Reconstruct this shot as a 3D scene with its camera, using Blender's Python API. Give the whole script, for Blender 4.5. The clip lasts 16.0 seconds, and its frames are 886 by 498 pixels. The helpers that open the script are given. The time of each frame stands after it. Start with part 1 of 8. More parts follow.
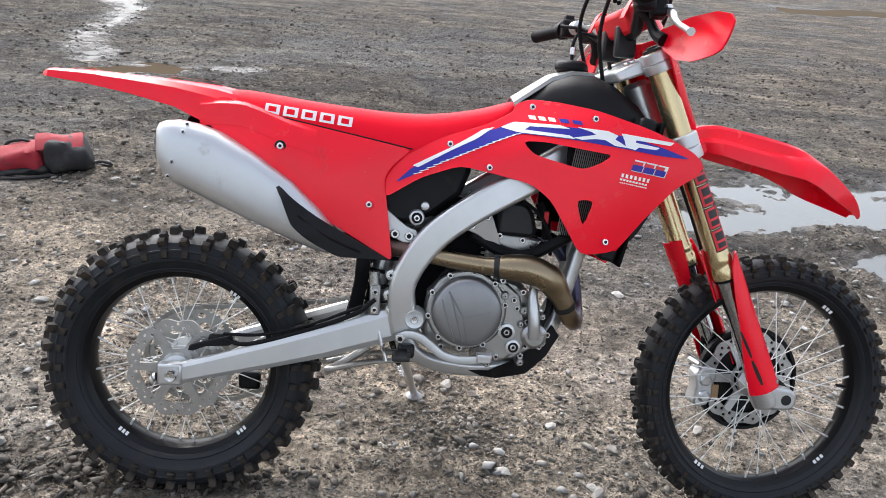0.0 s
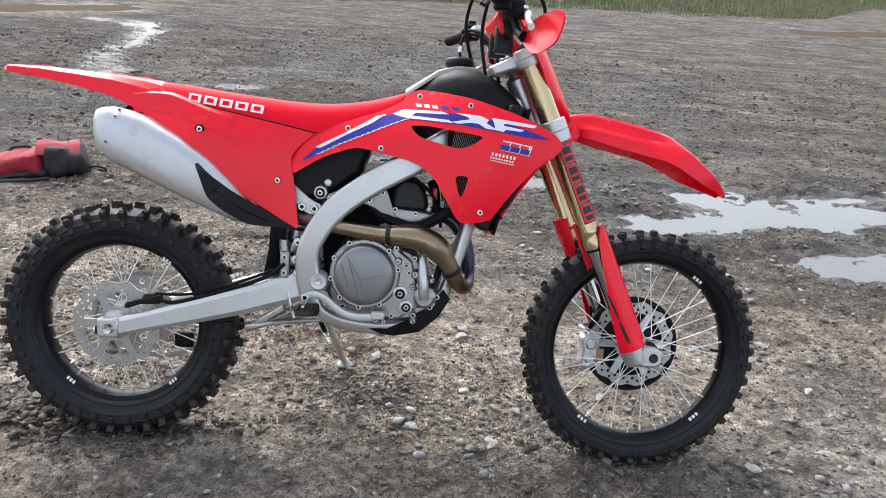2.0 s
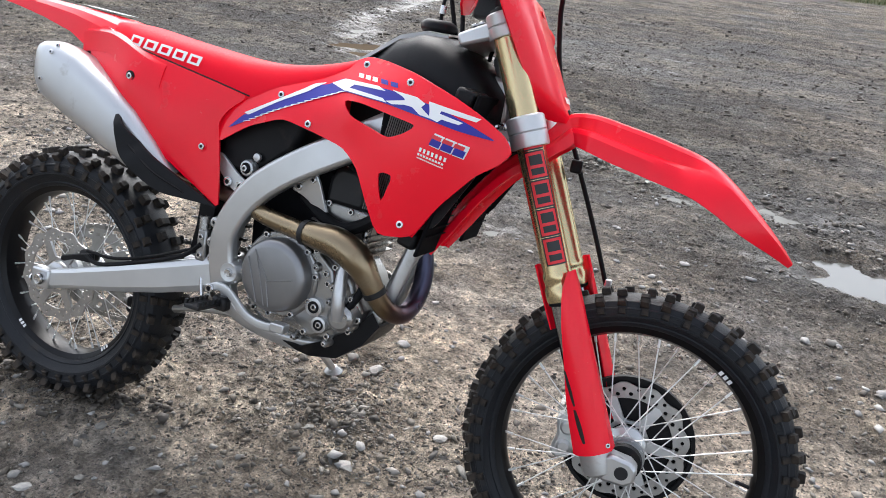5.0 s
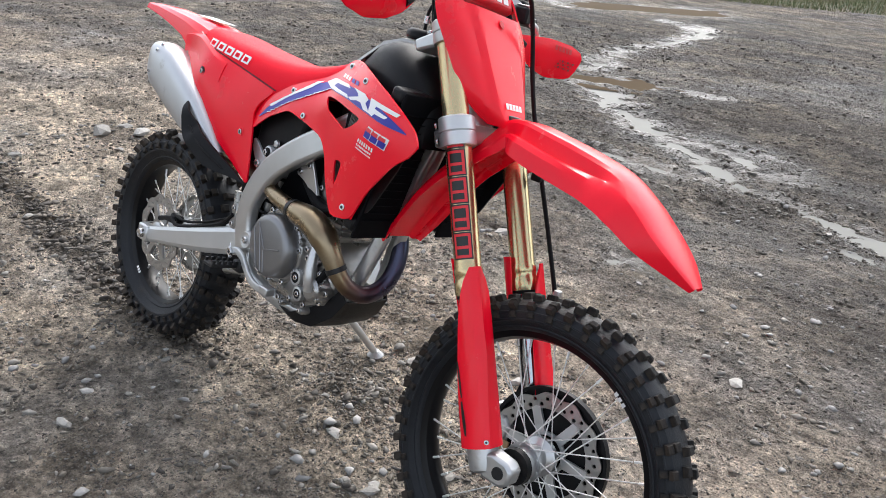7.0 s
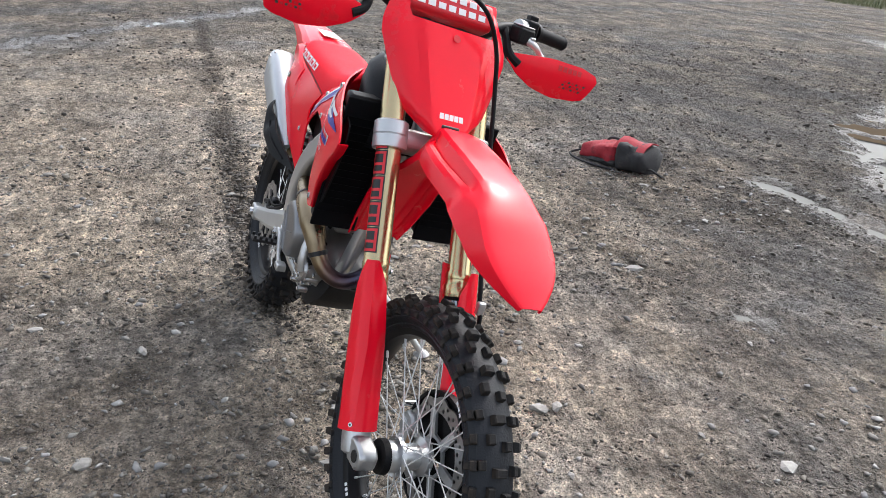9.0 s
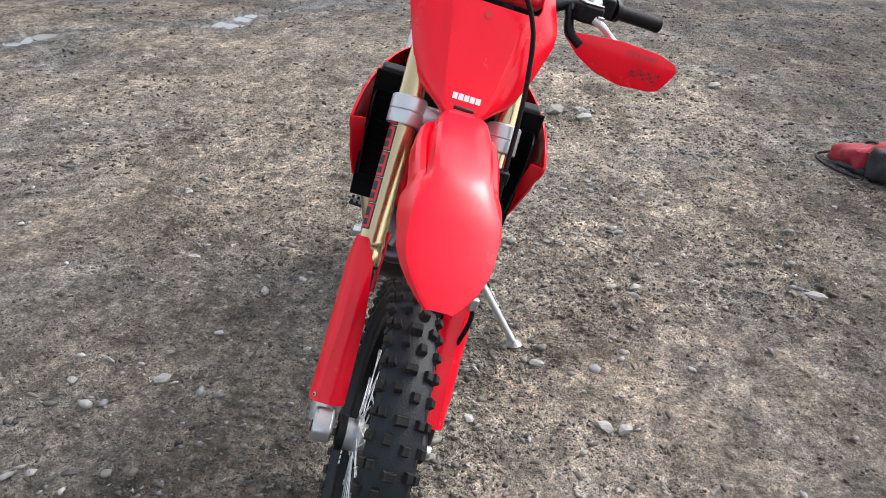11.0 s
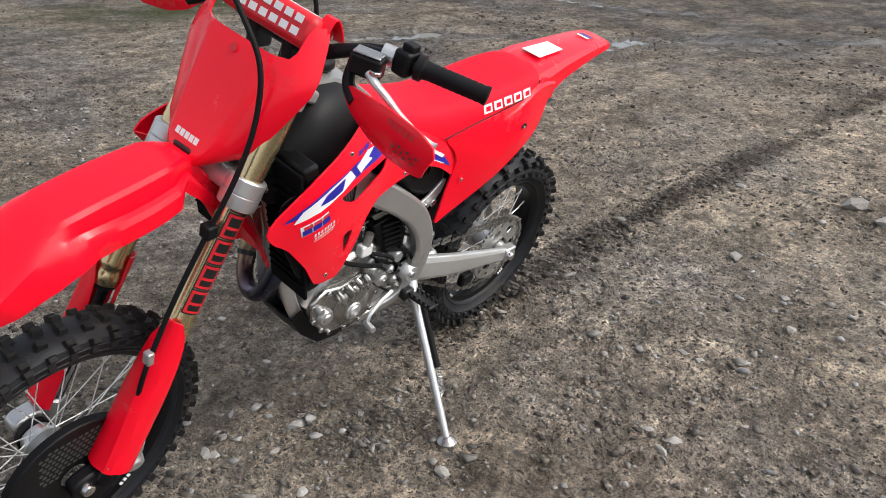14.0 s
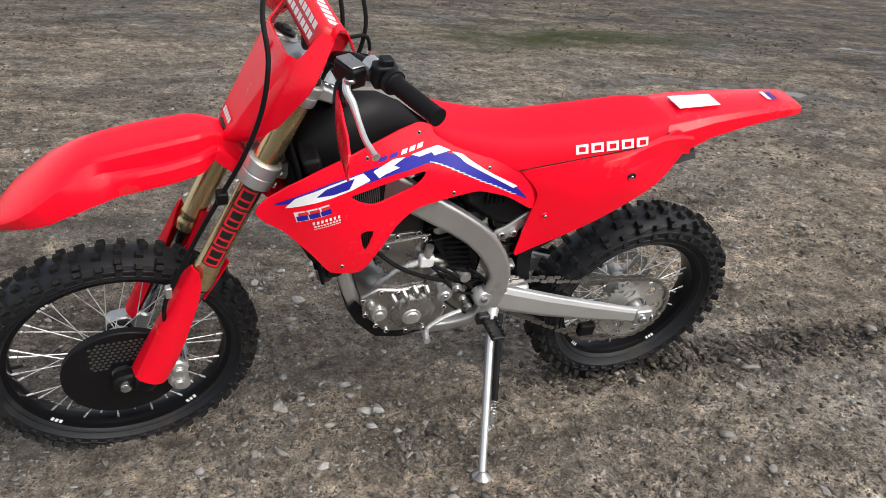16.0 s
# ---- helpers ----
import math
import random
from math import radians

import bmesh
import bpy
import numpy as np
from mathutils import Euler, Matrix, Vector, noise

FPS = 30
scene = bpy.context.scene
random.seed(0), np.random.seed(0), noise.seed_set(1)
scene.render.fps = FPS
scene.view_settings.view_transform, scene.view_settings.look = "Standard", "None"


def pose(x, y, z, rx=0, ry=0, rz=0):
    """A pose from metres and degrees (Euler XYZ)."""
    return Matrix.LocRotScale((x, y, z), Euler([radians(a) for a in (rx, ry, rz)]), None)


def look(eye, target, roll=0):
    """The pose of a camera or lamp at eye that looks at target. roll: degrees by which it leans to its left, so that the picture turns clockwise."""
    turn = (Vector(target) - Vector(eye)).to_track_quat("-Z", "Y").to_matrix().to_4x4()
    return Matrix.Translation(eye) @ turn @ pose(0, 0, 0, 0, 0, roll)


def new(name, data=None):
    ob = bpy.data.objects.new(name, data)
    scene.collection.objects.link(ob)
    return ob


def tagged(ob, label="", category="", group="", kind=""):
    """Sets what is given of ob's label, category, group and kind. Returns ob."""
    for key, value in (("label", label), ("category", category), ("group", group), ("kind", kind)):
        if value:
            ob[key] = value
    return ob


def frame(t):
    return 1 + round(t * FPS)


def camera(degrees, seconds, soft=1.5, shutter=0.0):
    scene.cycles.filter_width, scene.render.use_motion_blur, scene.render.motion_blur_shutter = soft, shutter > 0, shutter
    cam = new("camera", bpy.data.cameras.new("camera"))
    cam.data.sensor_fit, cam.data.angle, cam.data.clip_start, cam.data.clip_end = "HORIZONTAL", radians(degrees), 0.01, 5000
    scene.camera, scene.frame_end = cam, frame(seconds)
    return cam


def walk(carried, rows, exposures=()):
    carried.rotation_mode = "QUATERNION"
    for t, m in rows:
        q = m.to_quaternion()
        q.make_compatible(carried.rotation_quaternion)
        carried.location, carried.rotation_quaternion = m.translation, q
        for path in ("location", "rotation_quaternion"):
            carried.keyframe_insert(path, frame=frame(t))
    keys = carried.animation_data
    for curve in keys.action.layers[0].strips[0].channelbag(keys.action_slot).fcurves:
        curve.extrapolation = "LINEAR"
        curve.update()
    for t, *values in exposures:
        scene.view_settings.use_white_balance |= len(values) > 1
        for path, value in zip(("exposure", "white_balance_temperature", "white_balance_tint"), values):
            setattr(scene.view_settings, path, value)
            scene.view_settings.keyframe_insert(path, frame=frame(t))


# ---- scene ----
cam = camera(58.9, 16.0, soft=0.9)
PATH = [
    (0, (0.0657, -0.0181, 1.3573), (-0.0127, 1.8269, 0.5892), 4.56),
    (0.5, (0.1036, -0.2011, 1.3811), (-0.0070, 1.6659, 0.6725), 4.74),
    (1, (0.2726, -0.3129, 1.3797), (0.1199, 1.5690, 0.7201), 5.20),
    (1.5, (0.3970, -0.3441, 1.3730), (0.2378, 1.5318, 0.6980), 4.58),
    (2, (0.4267, -0.2827, 1.3520), (0.2719, 1.5783, 0.6360), 3.97),
    (2.5, (0.4206, -0.1132, 1.3387), (0.2311, 1.7359, 0.6004), 3.67),
    (3, (0.4921, -0.0041, 1.3171), (0.2672, 1.8275, 0.5460), 4.19),
    (3.5, (0.7074, 0.0459, 1.3111), (0.3836, 1.8413, 0.4915), 6.26),
    (4, (0.8395, 0.1336, 1.3113), (0.3518, 1.8824, 0.4723), 6.63),
    (4.2, (0.8690, 0.2017, 1.3067), (0.3126, 1.9331, 0.4745), 6.55),
    (6.3, (1.4665, 0.6351, 1.3092), (0.2475, 2.0066, 0.5135), 4.79),
    (6.5, (1.5036, 0.6653, 1.3202), (0.2412, 1.9965, 0.5238), 4.69),
    (7, (1.7128, 0.7861, 1.3234), (0.3040, 1.9671, 0.5357), 4.45),
    (7.5, (1.8847, 0.9175, 1.3416), (0.3507, 1.9609, 0.5947), 4.43),
    (8, (1.9244, 1.1079, 1.3250), (0.3034, 2.0161, 0.5848), 5.00),
    (8.5, (2.0069, 1.2579, 1.3397), (0.2871, 1.9469, 0.5863), 4.22),
    (9, (2.1671, 1.4859, 1.3422), (0.3810, 1.9669, 0.5816), 3.67),
    (9.5, (2.1906, 1.6656, 1.3310), (0.3742, 1.9750, 0.5532), 3.32),
    (10, (2.1570, 1.8417, 1.3606), (0.3390, 1.9714, 0.5372), 3.18),
    (10.2, (2.1770, 1.9206, 1.3697), (0.3590, 1.9518, 0.5369), 3.23),
    (12.3, (1.7911, 2.5085, 1.3599), (0.0966, 1.9033, 0.4867), 2.92),
    (12.5, (1.7343, 2.6240, 1.3618), (0.0638, 1.9544, 0.4894), 3.50),
    (13, (1.5283, 2.7963, 1.3509), (-0.0615, 1.9617, 0.4700), 4.55),
    (13.5, (1.3064, 2.9634, 1.3917), (-0.1802, 1.9429, 0.5266), 4.69),
    (14, (1.1815, 3.2051, 1.4241), (-0.1019, 1.9443, 0.5505), 4.11),
    (14.5, (0.9955, 3.2615, 1.4018), (-0.1173, 1.8409, 0.5395), 5.75),
    (15, (0.7707, 3.2556, 1.3913), (-0.2247, 1.7503, 0.5291), 7.21),
    (15.5, (0.6296, 3.4039, 1.4087), (-0.1096, 1.7620, 0.5380), 5.62),
    (16, (0.4889, 3.5953, 1.4500), (0.0372, 1.8453, 0.5937), 5.01),
]
walk(cam, [(t, look(eye, target, roll)) for t, eye, target, roll in PATH], [(0.0, 1.42, 6250, 10), (4.0, 1.42, 6200, 10), (7.0, 1.36, 6350, 10), (8.5, 1.27, 6300, 10), (10.0, 1.30, 6200, 10), (13.0, 0.90, 6450, 10), (16.0, 0.70, 6600, 10)])

# ---- light ----
world = bpy.data.worlds.new("overcast_sky")
scene.world = world
world.use_nodes = True
wn, wl = world.node_tree.nodes, world.node_tree.links
wn.clear()
w_out = wn.new("ShaderNodeOutputWorld")
w_bg = wn.new("ShaderNodeBackground")
w_sky = wn.new("ShaderNodeTexSky")
w_sky.sky_type = "NISHITA"
w_sky.sun_disc = False
w_sky.sun_elevation = radians(48)
w_sky.sun_rotation = radians(-37)
w_sky.air_density, w_sky.dust_density, w_sky.ozone_density = 1.0, 4.0, 1.0
w_hsv = wn.new("ShaderNodeHueSaturation")
w_hsv.inputs["Saturation"].default_value = 0.4
w_bg.inputs["Strength"].default_value = 0.15
wl.new(w_sky.outputs[0], w_hsv.inputs["Color"])
wl.new(w_hsv.outputs[0], w_bg.inputs["Color"])
wl.new(w_bg.outputs[0], w_out.inputs[0])

sun = new("sun", bpy.data.lights.new("sun", "SUN"))
sun.data.energy, sun.data.angle, sun.data.color = 0.5, radians(18), (1.0, 0.97, 0.93)
sun.matrix_world = look((-3.0, 4.0, 5.55), (0, 0, 0))


# ---- materials ----
def mat(name, base, rough=0.5, metal=0.0, var=0.12, scale=40.0, bump=0.0, bump_scale=300.0, spec=0.5, coat=0.0,
        dirt=None, dirt_amount=0.0, dirt_scale=9.0, rough_var=0.08):
    m = bpy.data.materials.new(name)
    m.use_nodes = True
    n, l = m.node_tree.nodes, m.node_tree.links
    b = n["Principled BSDF"]
    b.inputs["Metallic"].default_value = metal
    b.inputs["Specular IOR Level"].default_value = spec
    b.inputs["Coat Weight"].default_value = coat
    tc = n.new("ShaderNodeTexCoord")
    nz = n.new("ShaderNodeTexNoise")
    nz.inputs["Scale"].default_value = scale
    nz.inputs["Detail"].default_value = 5
    l.new(tc.outputs["Object"], nz.inputs["Vector"])
    ramp = n.new("ShaderNodeMix")
    ramp.data_type = "RGBA"
    ramp.inputs[6].default_value = (*[c * (1 - var) for c in base], 1)
    ramp.inputs[7].default_value = (*[min(1, c * (1 + var)) for c in base], 1)
    l.new(nz.outputs["Fac"], ramp.inputs[0])
    colour = ramp.outputs[2]
    mr = n.new("ShaderNodeMapRange")
    mr.inputs[3].default_value, mr.inputs[4].default_value = max(0.02, rough - rough_var), min(1, rough + rough_var)
    nz2 = n.new("ShaderNodeTexNoise")
    nz2.inputs["Scale"].default_value = scale * 0.3
    nz2.inputs["Detail"].default_value = 6
    l.new(tc.outputs["Object"], nz2.inputs["Vector"])
    l.new(nz2.outputs["Fac"], mr.inputs[0])
    roughness = mr.outputs[0]
    if dirt:
        nd = n.new("ShaderNodeTexNoise")
        nd.inputs["Scale"].default_value = dirt_scale
        nd.inputs["Detail"].default_value = 8
        nd.inputs["Roughness"].default_value = 0.65
        l.new(tc.outputs["Object"], nd.inputs["Vector"])
        dm = n.new("ShaderNodeMapRange")
        dm.inputs[1].default_value, dm.inputs[2].default_value = 0.62 - dirt_amount * 0.4, 0.78 - dirt_amount * 0.2
        l.new(nd.outputs["Fac"], dm.inputs[0])
        mx = n.new("ShaderNodeMix")
        mx.data_type = "RGBA"
        mx.inputs[7].default_value = (*dirt, 1)
        l.new(dm.outputs[0], mx.inputs[0])
        l.new(colour, mx.inputs[6])
        colour = mx.outputs[2]
        rx = n.new("ShaderNodeMix")
        rx.inputs[3].default_value = 0.85
        l.new(dm.outputs[0], rx.inputs[0])
        l.new(roughness, rx.inputs[2])
        roughness = rx.outputs[0]
    l.new(colour, b.inputs["Base Color"])
    l.new(roughness, b.inputs["Roughness"])
    if bump:
        nb = n.new("ShaderNodeTexNoise")
        nb.inputs["Scale"].default_value = bump_scale
        nb.inputs["Detail"].default_value = 4
        l.new(tc.outputs["Object"], nb.inputs["Vector"])
        bp = n.new("ShaderNodeBump")
        bp.inputs["Strength"].default_value = bump
        bp.inputs["Distance"].default_value = 0.002
        l.new(nb.outputs["Fac"], bp.inputs["Height"])
        l.new(bp.outputs[0], b.inputs["Normal"])
    return m


M_RED = mat("red_plastic", (0.93, 0.003, 0.022), 0.24, var=0.04, scale=14, bump=0.03, bump_scale=500, dirt=(0.62, 0.02, 0.025), dirt_amount=0.04, spec=0.38)
M_SEAT = mat("red_seat_cover", (0.90, 0.003, 0.022), 0.6, var=0.06, scale=18, bump=0.25, bump_scale=900, spec=0.15)
M_PAD = mat("red_pad_vinyl", (0.62, 0.008, 0.018), 0.45, var=0.08, scale=20, bump=0.1, bump_scale=700)
M_BLACK = mat("black_plastic", (0.006, 0.006, 0.007), 0.46, var=0.3, scale=30, bump=0.15, bump_scale=700, dirt=(0.04, 0.034, 0.028), dirt_amount=0.03, spec=0.2)
M_RUBBER = mat("black_rubber", (0.006, 0.006, 0.007), 0.6, var=0.3, scale=40, bump=0.2, bump_scale=500, spec=0.16)
M_TYRE = mat("tyre_rubber", (0.009, 0.0105, 0.0135), 0.5, var=0.35, scale=24, bump=0.5, bump_scale=260, dirt=(0.042, 0.036, 0.030), dirt_amount=0.14, dirt_scale=7, spec=0.32)
M_KNOB = mat("muddy_tyre_knob", (0.011, 0.0105, 0.0105), 0.7, var=0.35, scale=35, bump=0.4, bump_scale=300, dirt=(0.075, 0.056, 0.040), dirt_amount=0.27, dirt_scale=16, spec=0.25)
M_RIM = mat("black_anodised_rim", (0.004, 0.004, 0.005), 0.3, var=0.2, scale=30, spec=0.22)
M_ALU = mat("cast_aluminium", (0.58, 0.585, 0.585), 0.32, metal=0.82, var=0.10, scale=16, bump=0.06, bump_scale=350, dirt=(0.34, 0.31, 0.27), dirt_amount=0.04)
M_ALU2 = mat("brushed_aluminium", (0.60, 0.61, 0.61), 0.38, metal=0.7, var=0.08, scale=18, bump=0.10, bump_scale=400)
M_MUFFLER = mat("satin_muffler_aluminium", (0.58, 0.59, 0.60), 0.38, metal=0.8, var=0.07, scale=14, bump=0.08, bump_scale=600, dirt=(0.4, 0.38, 0.35), dirt_amount=0.05)
M_CHAIN = mat("chain_steel", (0.30, 0.29, 0.27), 0.35, metal=0.9, var=0.2, scale=80)
M_STEEL = mat("bright_steel", (0.62, 0.62, 0.62), 0.26, metal=1.0, var=0.08, scale=60)
M_CHROME = mat("fork_chrome", (0.45, 0.46, 0.48), 0.12, metal=1.0, var=0.05, scale=40)
M_GOLD = mat("gold_anodised_fork", (0.66, 0.53, 0.30), 0.25, metal=0.92, var=0.06, scale=20)
M_CASE = mat("grey_engine_case", (0.37, 0.365, 0.355), 0.28, metal=0.9, var=0.2, scale=24, bump=0.16, bump_scale=260, dirt=(0.16, 0.14, 0.12), dirt_amount=0.12)
M_COVER = mat("dark_clutch_cover", (0.25, 0.25, 0.255), 0.34, metal=0.8, var=0.08, scale=25, bump=0.12, bump_scale=500)
M_DARK = mat("dark_metal", (0.016, 0.016, 0.017), 0.42, metal=0.1, var=0.25, scale=40, bump=0.1, dirt=(0.06, 0.05, 0.04), dirt_amount=0.08, spec=0.35)
# radiator black, also on the slab that paints shade behind the cylinder
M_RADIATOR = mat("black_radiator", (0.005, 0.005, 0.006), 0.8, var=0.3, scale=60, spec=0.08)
M_WHITE = mat("white_print", (0.80, 0.80, 0.80), 0.4, var=0.03, scale=60)
M_BLUE = mat("blue_print", (0.012, 0.012, 0.30), 0.38, var=0.08, scale=60)
M_REDPRINT = mat("red_print", (0.70, 0.02, 0.03), 0.4, var=0.05, scale=60)
M_BLACKPRINT = mat("black_print", (0.012, 0.012, 0.012), 0.4, var=0.1, scale=60)
M_GREYPRINT = mat("grey_print", (0.05, 0.052, 0.05), 0.5, var=0.1, scale=60)
M_TANK = mat("bare_titanium_tank", (0.36, 0.355, 0.34), 0.35, metal=0.7, var=0.08, scale=20)
M_BRONZE = mat("brass_caliper", (0.42, 0.28, 0.16), 0.4, metal=0.7, var=0.12, scale=40)


def heat_pipe():
    """Titanium exhaust: straw at the back, violet and blue towards the port."""
    m = mat("heat_tinted_titanium", (0.4, 0.3, 0.2), 0.28, metal=0.95, var=0.1, scale=30, dirt=(0.16, 0.12, 0.09), dirt_amount=0.12)
    n, l = m.node_tree.nodes, m.node_tree.links
    b = n["Principled BSDF"]
    tc = n.new("ShaderNodeTexCoord")
    sx = n.new("ShaderNodeSeparateXYZ")
    l.new(tc.outputs["Object"], sx.inputs[0])
    mr = n.new("ShaderNodeMapRange")
    mr.inputs[1].default_value, mr.inputs[2].default_value = 0.04, -0.14
    l.new(sx.outputs[1], mr.inputs[0])
    nz = n.new("ShaderNodeTexNoise")
    nz.inputs["Scale"].default_value = 30
    l.new(tc.outputs["Object"], nz.inputs["Vector"])
    ad = n.new("ShaderNodeMath")
    ad.operation = "MULTIPLY_ADD"
    ad.inputs[1].default_value = 0.14
    l.new(nz.outputs["Fac"], ad.inputs[0])
    l.new(mr.outputs[0], ad.inputs[2])
    cr = n.new("ShaderNodeValToRGB")
    e = cr.color_ramp.elements
    e[0].position, e[0].color = 0.0, (0.055, 0.07, 0.11, 1)
    e[1].position, e[1].color = 1.0, (0.30, 0.235, 0.15, 1)
    for p, c in ((0.45, (0.09, 0.08, 0.12, 1)), (0.72, (0.13, 0.085, 0.085, 1)), (0.86, (0.15, 0.10, 0.08, 1)), (0.93, (0.23, 0.165, 0.10, 1))):
        k = e.new(p)
        k.color = c
    l.new(ad.outputs[0], cr.inputs[0])
    l.new(cr.outputs[0], b.inputs["Base Color"])
    return m


M_PIPE = heat_pipe()
M_SPOKE = mat("bright_spoke", (0.78, 0.78, 0.77), 0.3, metal=0.5, var=0.06, scale=60)
M_SPROCKET = mat("dull_aluminium", (0.42, 0.415, 0.39), 0.42, metal=0.7, var=0.2, scale=40, bump=0.15, bump_scale=300, dirt=(0.16, 0.14, 0.12), dirt_amount=0.15, dirt_scale=30)
M_FIN = mat("grey_cooling_fin", (0.16, 0.16, 0.15), 0.5, metal=0.3, var=0.2, scale=60)
M_DISC = mat("brake_disc_steel", (0.40, 0.395, 0.385), 0.34, metal=0.9, var=0.22, scale=40, bump=0.1, bump_scale=400)


# ---- ground ----
def vnoise(x, y, seed):
    """Smooth value noise on arrays, 0 to 1."""
    def h(i, j):
        v = np.sin(i * 127.1 + j * 311.7 + seed * 74.7) * 43758.5453
        return v - np.floor(v)
    i, j = np.floor(x), np.floor(y)
    fx, fy = x - i, y - j
    fx, fy = fx * fx * (3 - 2 * fx), fy * fy * (3 - 2 * fy)
    return (h(i, j) * (1 - fx) + h(i + 1, j) * fx) * (1 - fy) + (h(i, j + 1) * (1 - fx) + h(i + 1, j + 1) * fx) * fy


def fbm(x, y, seed, octaves=4):
    s, a, tot = 0, 1.0, 0
    for o in range(octaves):
        s = s + a * vnoise(x * 2 ** o, y * 2 ** o, seed + o * 3)
        tot += a
        a *= 0.5
    return s / tot


# standing water: two ends, half width, depth
RUNS = [
    (-7.9, 12.1, -6.9, 13.3, 0.62, 0.060), (7.6, 20.6, 9.6, 21.4, 0.9, 0.05), (-9.0, 11.6, -7.6, 11.1, 0.13, 0.022), (-6.2, 11.6, -5.0, 11.0, 0.14, 0.022),
    (-5.4, 11.5, -4.8, 10.6, 0.20, 0.024), (-4.85, 10.8, -4.35, 9.0, 0.18, 0.026), (-4.4, 9.2, -4.2, 8.0, 0.15, 0.026), (-4.2, 8.1, -3.5, 6.9, 0.18, 0.026),
    (-3.25, 6.45, -2.8, 6.75, 0.20, 0.045), (-3.0, 6.35, -2.3, 5.85, 0.22, 0.027), (-2.4, 5.9, -1.55, 5.4, 0.20, 0.027), (-1.6, 5.45, -0.5, 4.85, 0.18, 0.027),
    (-2.75, 6.75, -2.1, 7.05, 0.15, 0.022), (-1.3, 5.55, -0.5, 5.3, 0.20, 0.022), (-1.85, 4.58, -0.9, 4.70, 0.12, 0.020), (-0.6, 4.9, 0.3, 4.75, 0.12, 0.024), (0.3, 4.65, 0.95, 4.62, 0.15, 0.026),
    (1.30, 4.00, 2.1, 4.34, 0.30, 0.034), (1.75, 4.48, 3.4, 4.80, 0.50, 0.034), (2.2, 3.62, 3.1, 3.80, 0.34, 0.034), (3.3, 4.9, 4.8, 5.6, 0.30, 0.034),
    (-0.21, 3.37, -0.13, 3.39, 0.07, 0.018),
    (-6.38, -4.55, -6.95, -4.25, 0.22, 0.031), (-6.95, -4.1, -7.35, -3.3, 0.24, 0.031), (-7.35, -3.3, -7.42, -2.6, 0.16, 0.028), (-7.45, -2.4, -8.1, -1.6, 0.12, 0.024),
    (-4.75, -1.5, -5.1, -1.25, 0.16, 0.028), (-5.1, -1.15, -5.8, -1.12, 0.20, 0.033), (-5.85, -1.1, -6.6, -0.7, 0.15, 0.028), (-6.6, -0.7, -8.4, 0.3, 0.16, 0.028), (-8.4, 0.3, -11.0, 2.0, 0.22, 0.03),
    (-2.06, -2.28, -2.86, -2.58, 0.08, 0.022), (-2.86, -2.60, -3.4, -2.60, 0.10, 0.026), (-3.35, -2.45, -4.02, -2.30, 0.17, 0.032), (-4.02, -2.23, -4.8, -1.7, 0.10, 0.024), (-3.65, -1.95, -3.3, -1.75, 0.12, 0.028),
]


def ruts(x, y, seed, along=0.9, across=6.5, turn=14):
    """Noise drawn out along the way the vehicles run."""
    c, s = math.cos(radians(turn)), math.sin(radians(turn))
    u, v = x * c + y * s, -x * s + y * c
    v = v + 0.25 * (fbm(u * 0.6, v * 0.6, seed + 40, 2) - 0.5)
    return fbm(u * along, v * across, seed)


def puddle_mask(x, y):
    warp = 1.1 * (fbm(x * 2.3, y * 2.3, 11) - 0.5) + 0.9 * (ruts(x, y, 12, 3, 9) - 0.5)
    wet, deep = np.zeros_like(x), np.zeros_like(x)
    for x0, y0, x1, y1, w, d in RUNS:
        dx, dy = x1 - x0, y1 - y0
        f = np.clip(((x - x0) * dx + (y - y0) * dy) / (dx * dx + dy * dy), 0, 1)
        r = np.hypot(x - x0 - f * dx, y - y0 - f * dy) / w + warp
        deep = np.maximum(deep, d * np.clip(((1.15 if d > 0.03 else 0.75) - r) / 0.7, 0, 1))
        wet = np.maximum(wet, np.clip((2.4 - r) / 1.7, 0, 1))
    return wet, deep


TRACK = [(-12, 0.75), (-7.1, 1.1), (-4.9, 1.25), (-3.0, 1.36), (-1.4, 1.49), (-0.6, 1.58), (0.0, 1.70), (0.67, 1.60), (1.4, 1.62), (3.0, 1.7)]


RUT = [(-9, 1.0), (-7.0, 1.3), (-5.15, 1.84), (-3.79, 2.27), (-2.65, 2.55), (-1.68, 2.86), (-0.82, 3.16), (0.4, 3.7)]


def rut_mask(x, y):
    """An older, shallow wheel rut that runs beside the fresh track."""
    d = np.abs(y - np.interp(x, [p[0] for p in RUT], [p[1] for p in RUT]) - 0.06 * (vnoise(x * 1.7, y * 0 + 7, 25) - 0.5)) / 0.13
    return np.clip(1.25 - d, 0, 1) * np.interp(x, [-9, -6, 0.0, 0.8], [0, 1, 1, 0]) * np.clip(1.8 * fbm(x * 3, y * 3, 26, 3) - 0.3, 0, 1)


def track_mask(x, y):
    tx, ty = [p[0] for p in TRACK], [p[1] for p in TRACK]
    c = np.interp(x, tx, ty) + 0.05 * (vnoise(x * 2.2, y * 0 + 3, 5) - 0.5)
    d = np.abs(y - c)
    fade = np.interp(x, [-14, -9, -0.5, 0.2, 2.0, 3.0], [0, 1, 1, 0.4, 0.25, 0])
    ragged = np.clip(2.6 * fbm(x * 8, y * 8, 27, 3) - 0.5, 0.1, 1.15)
    return np.clip((1 - d / 0.11) * ragged, 0, 1) ** 0.7 * fade, x, y - c


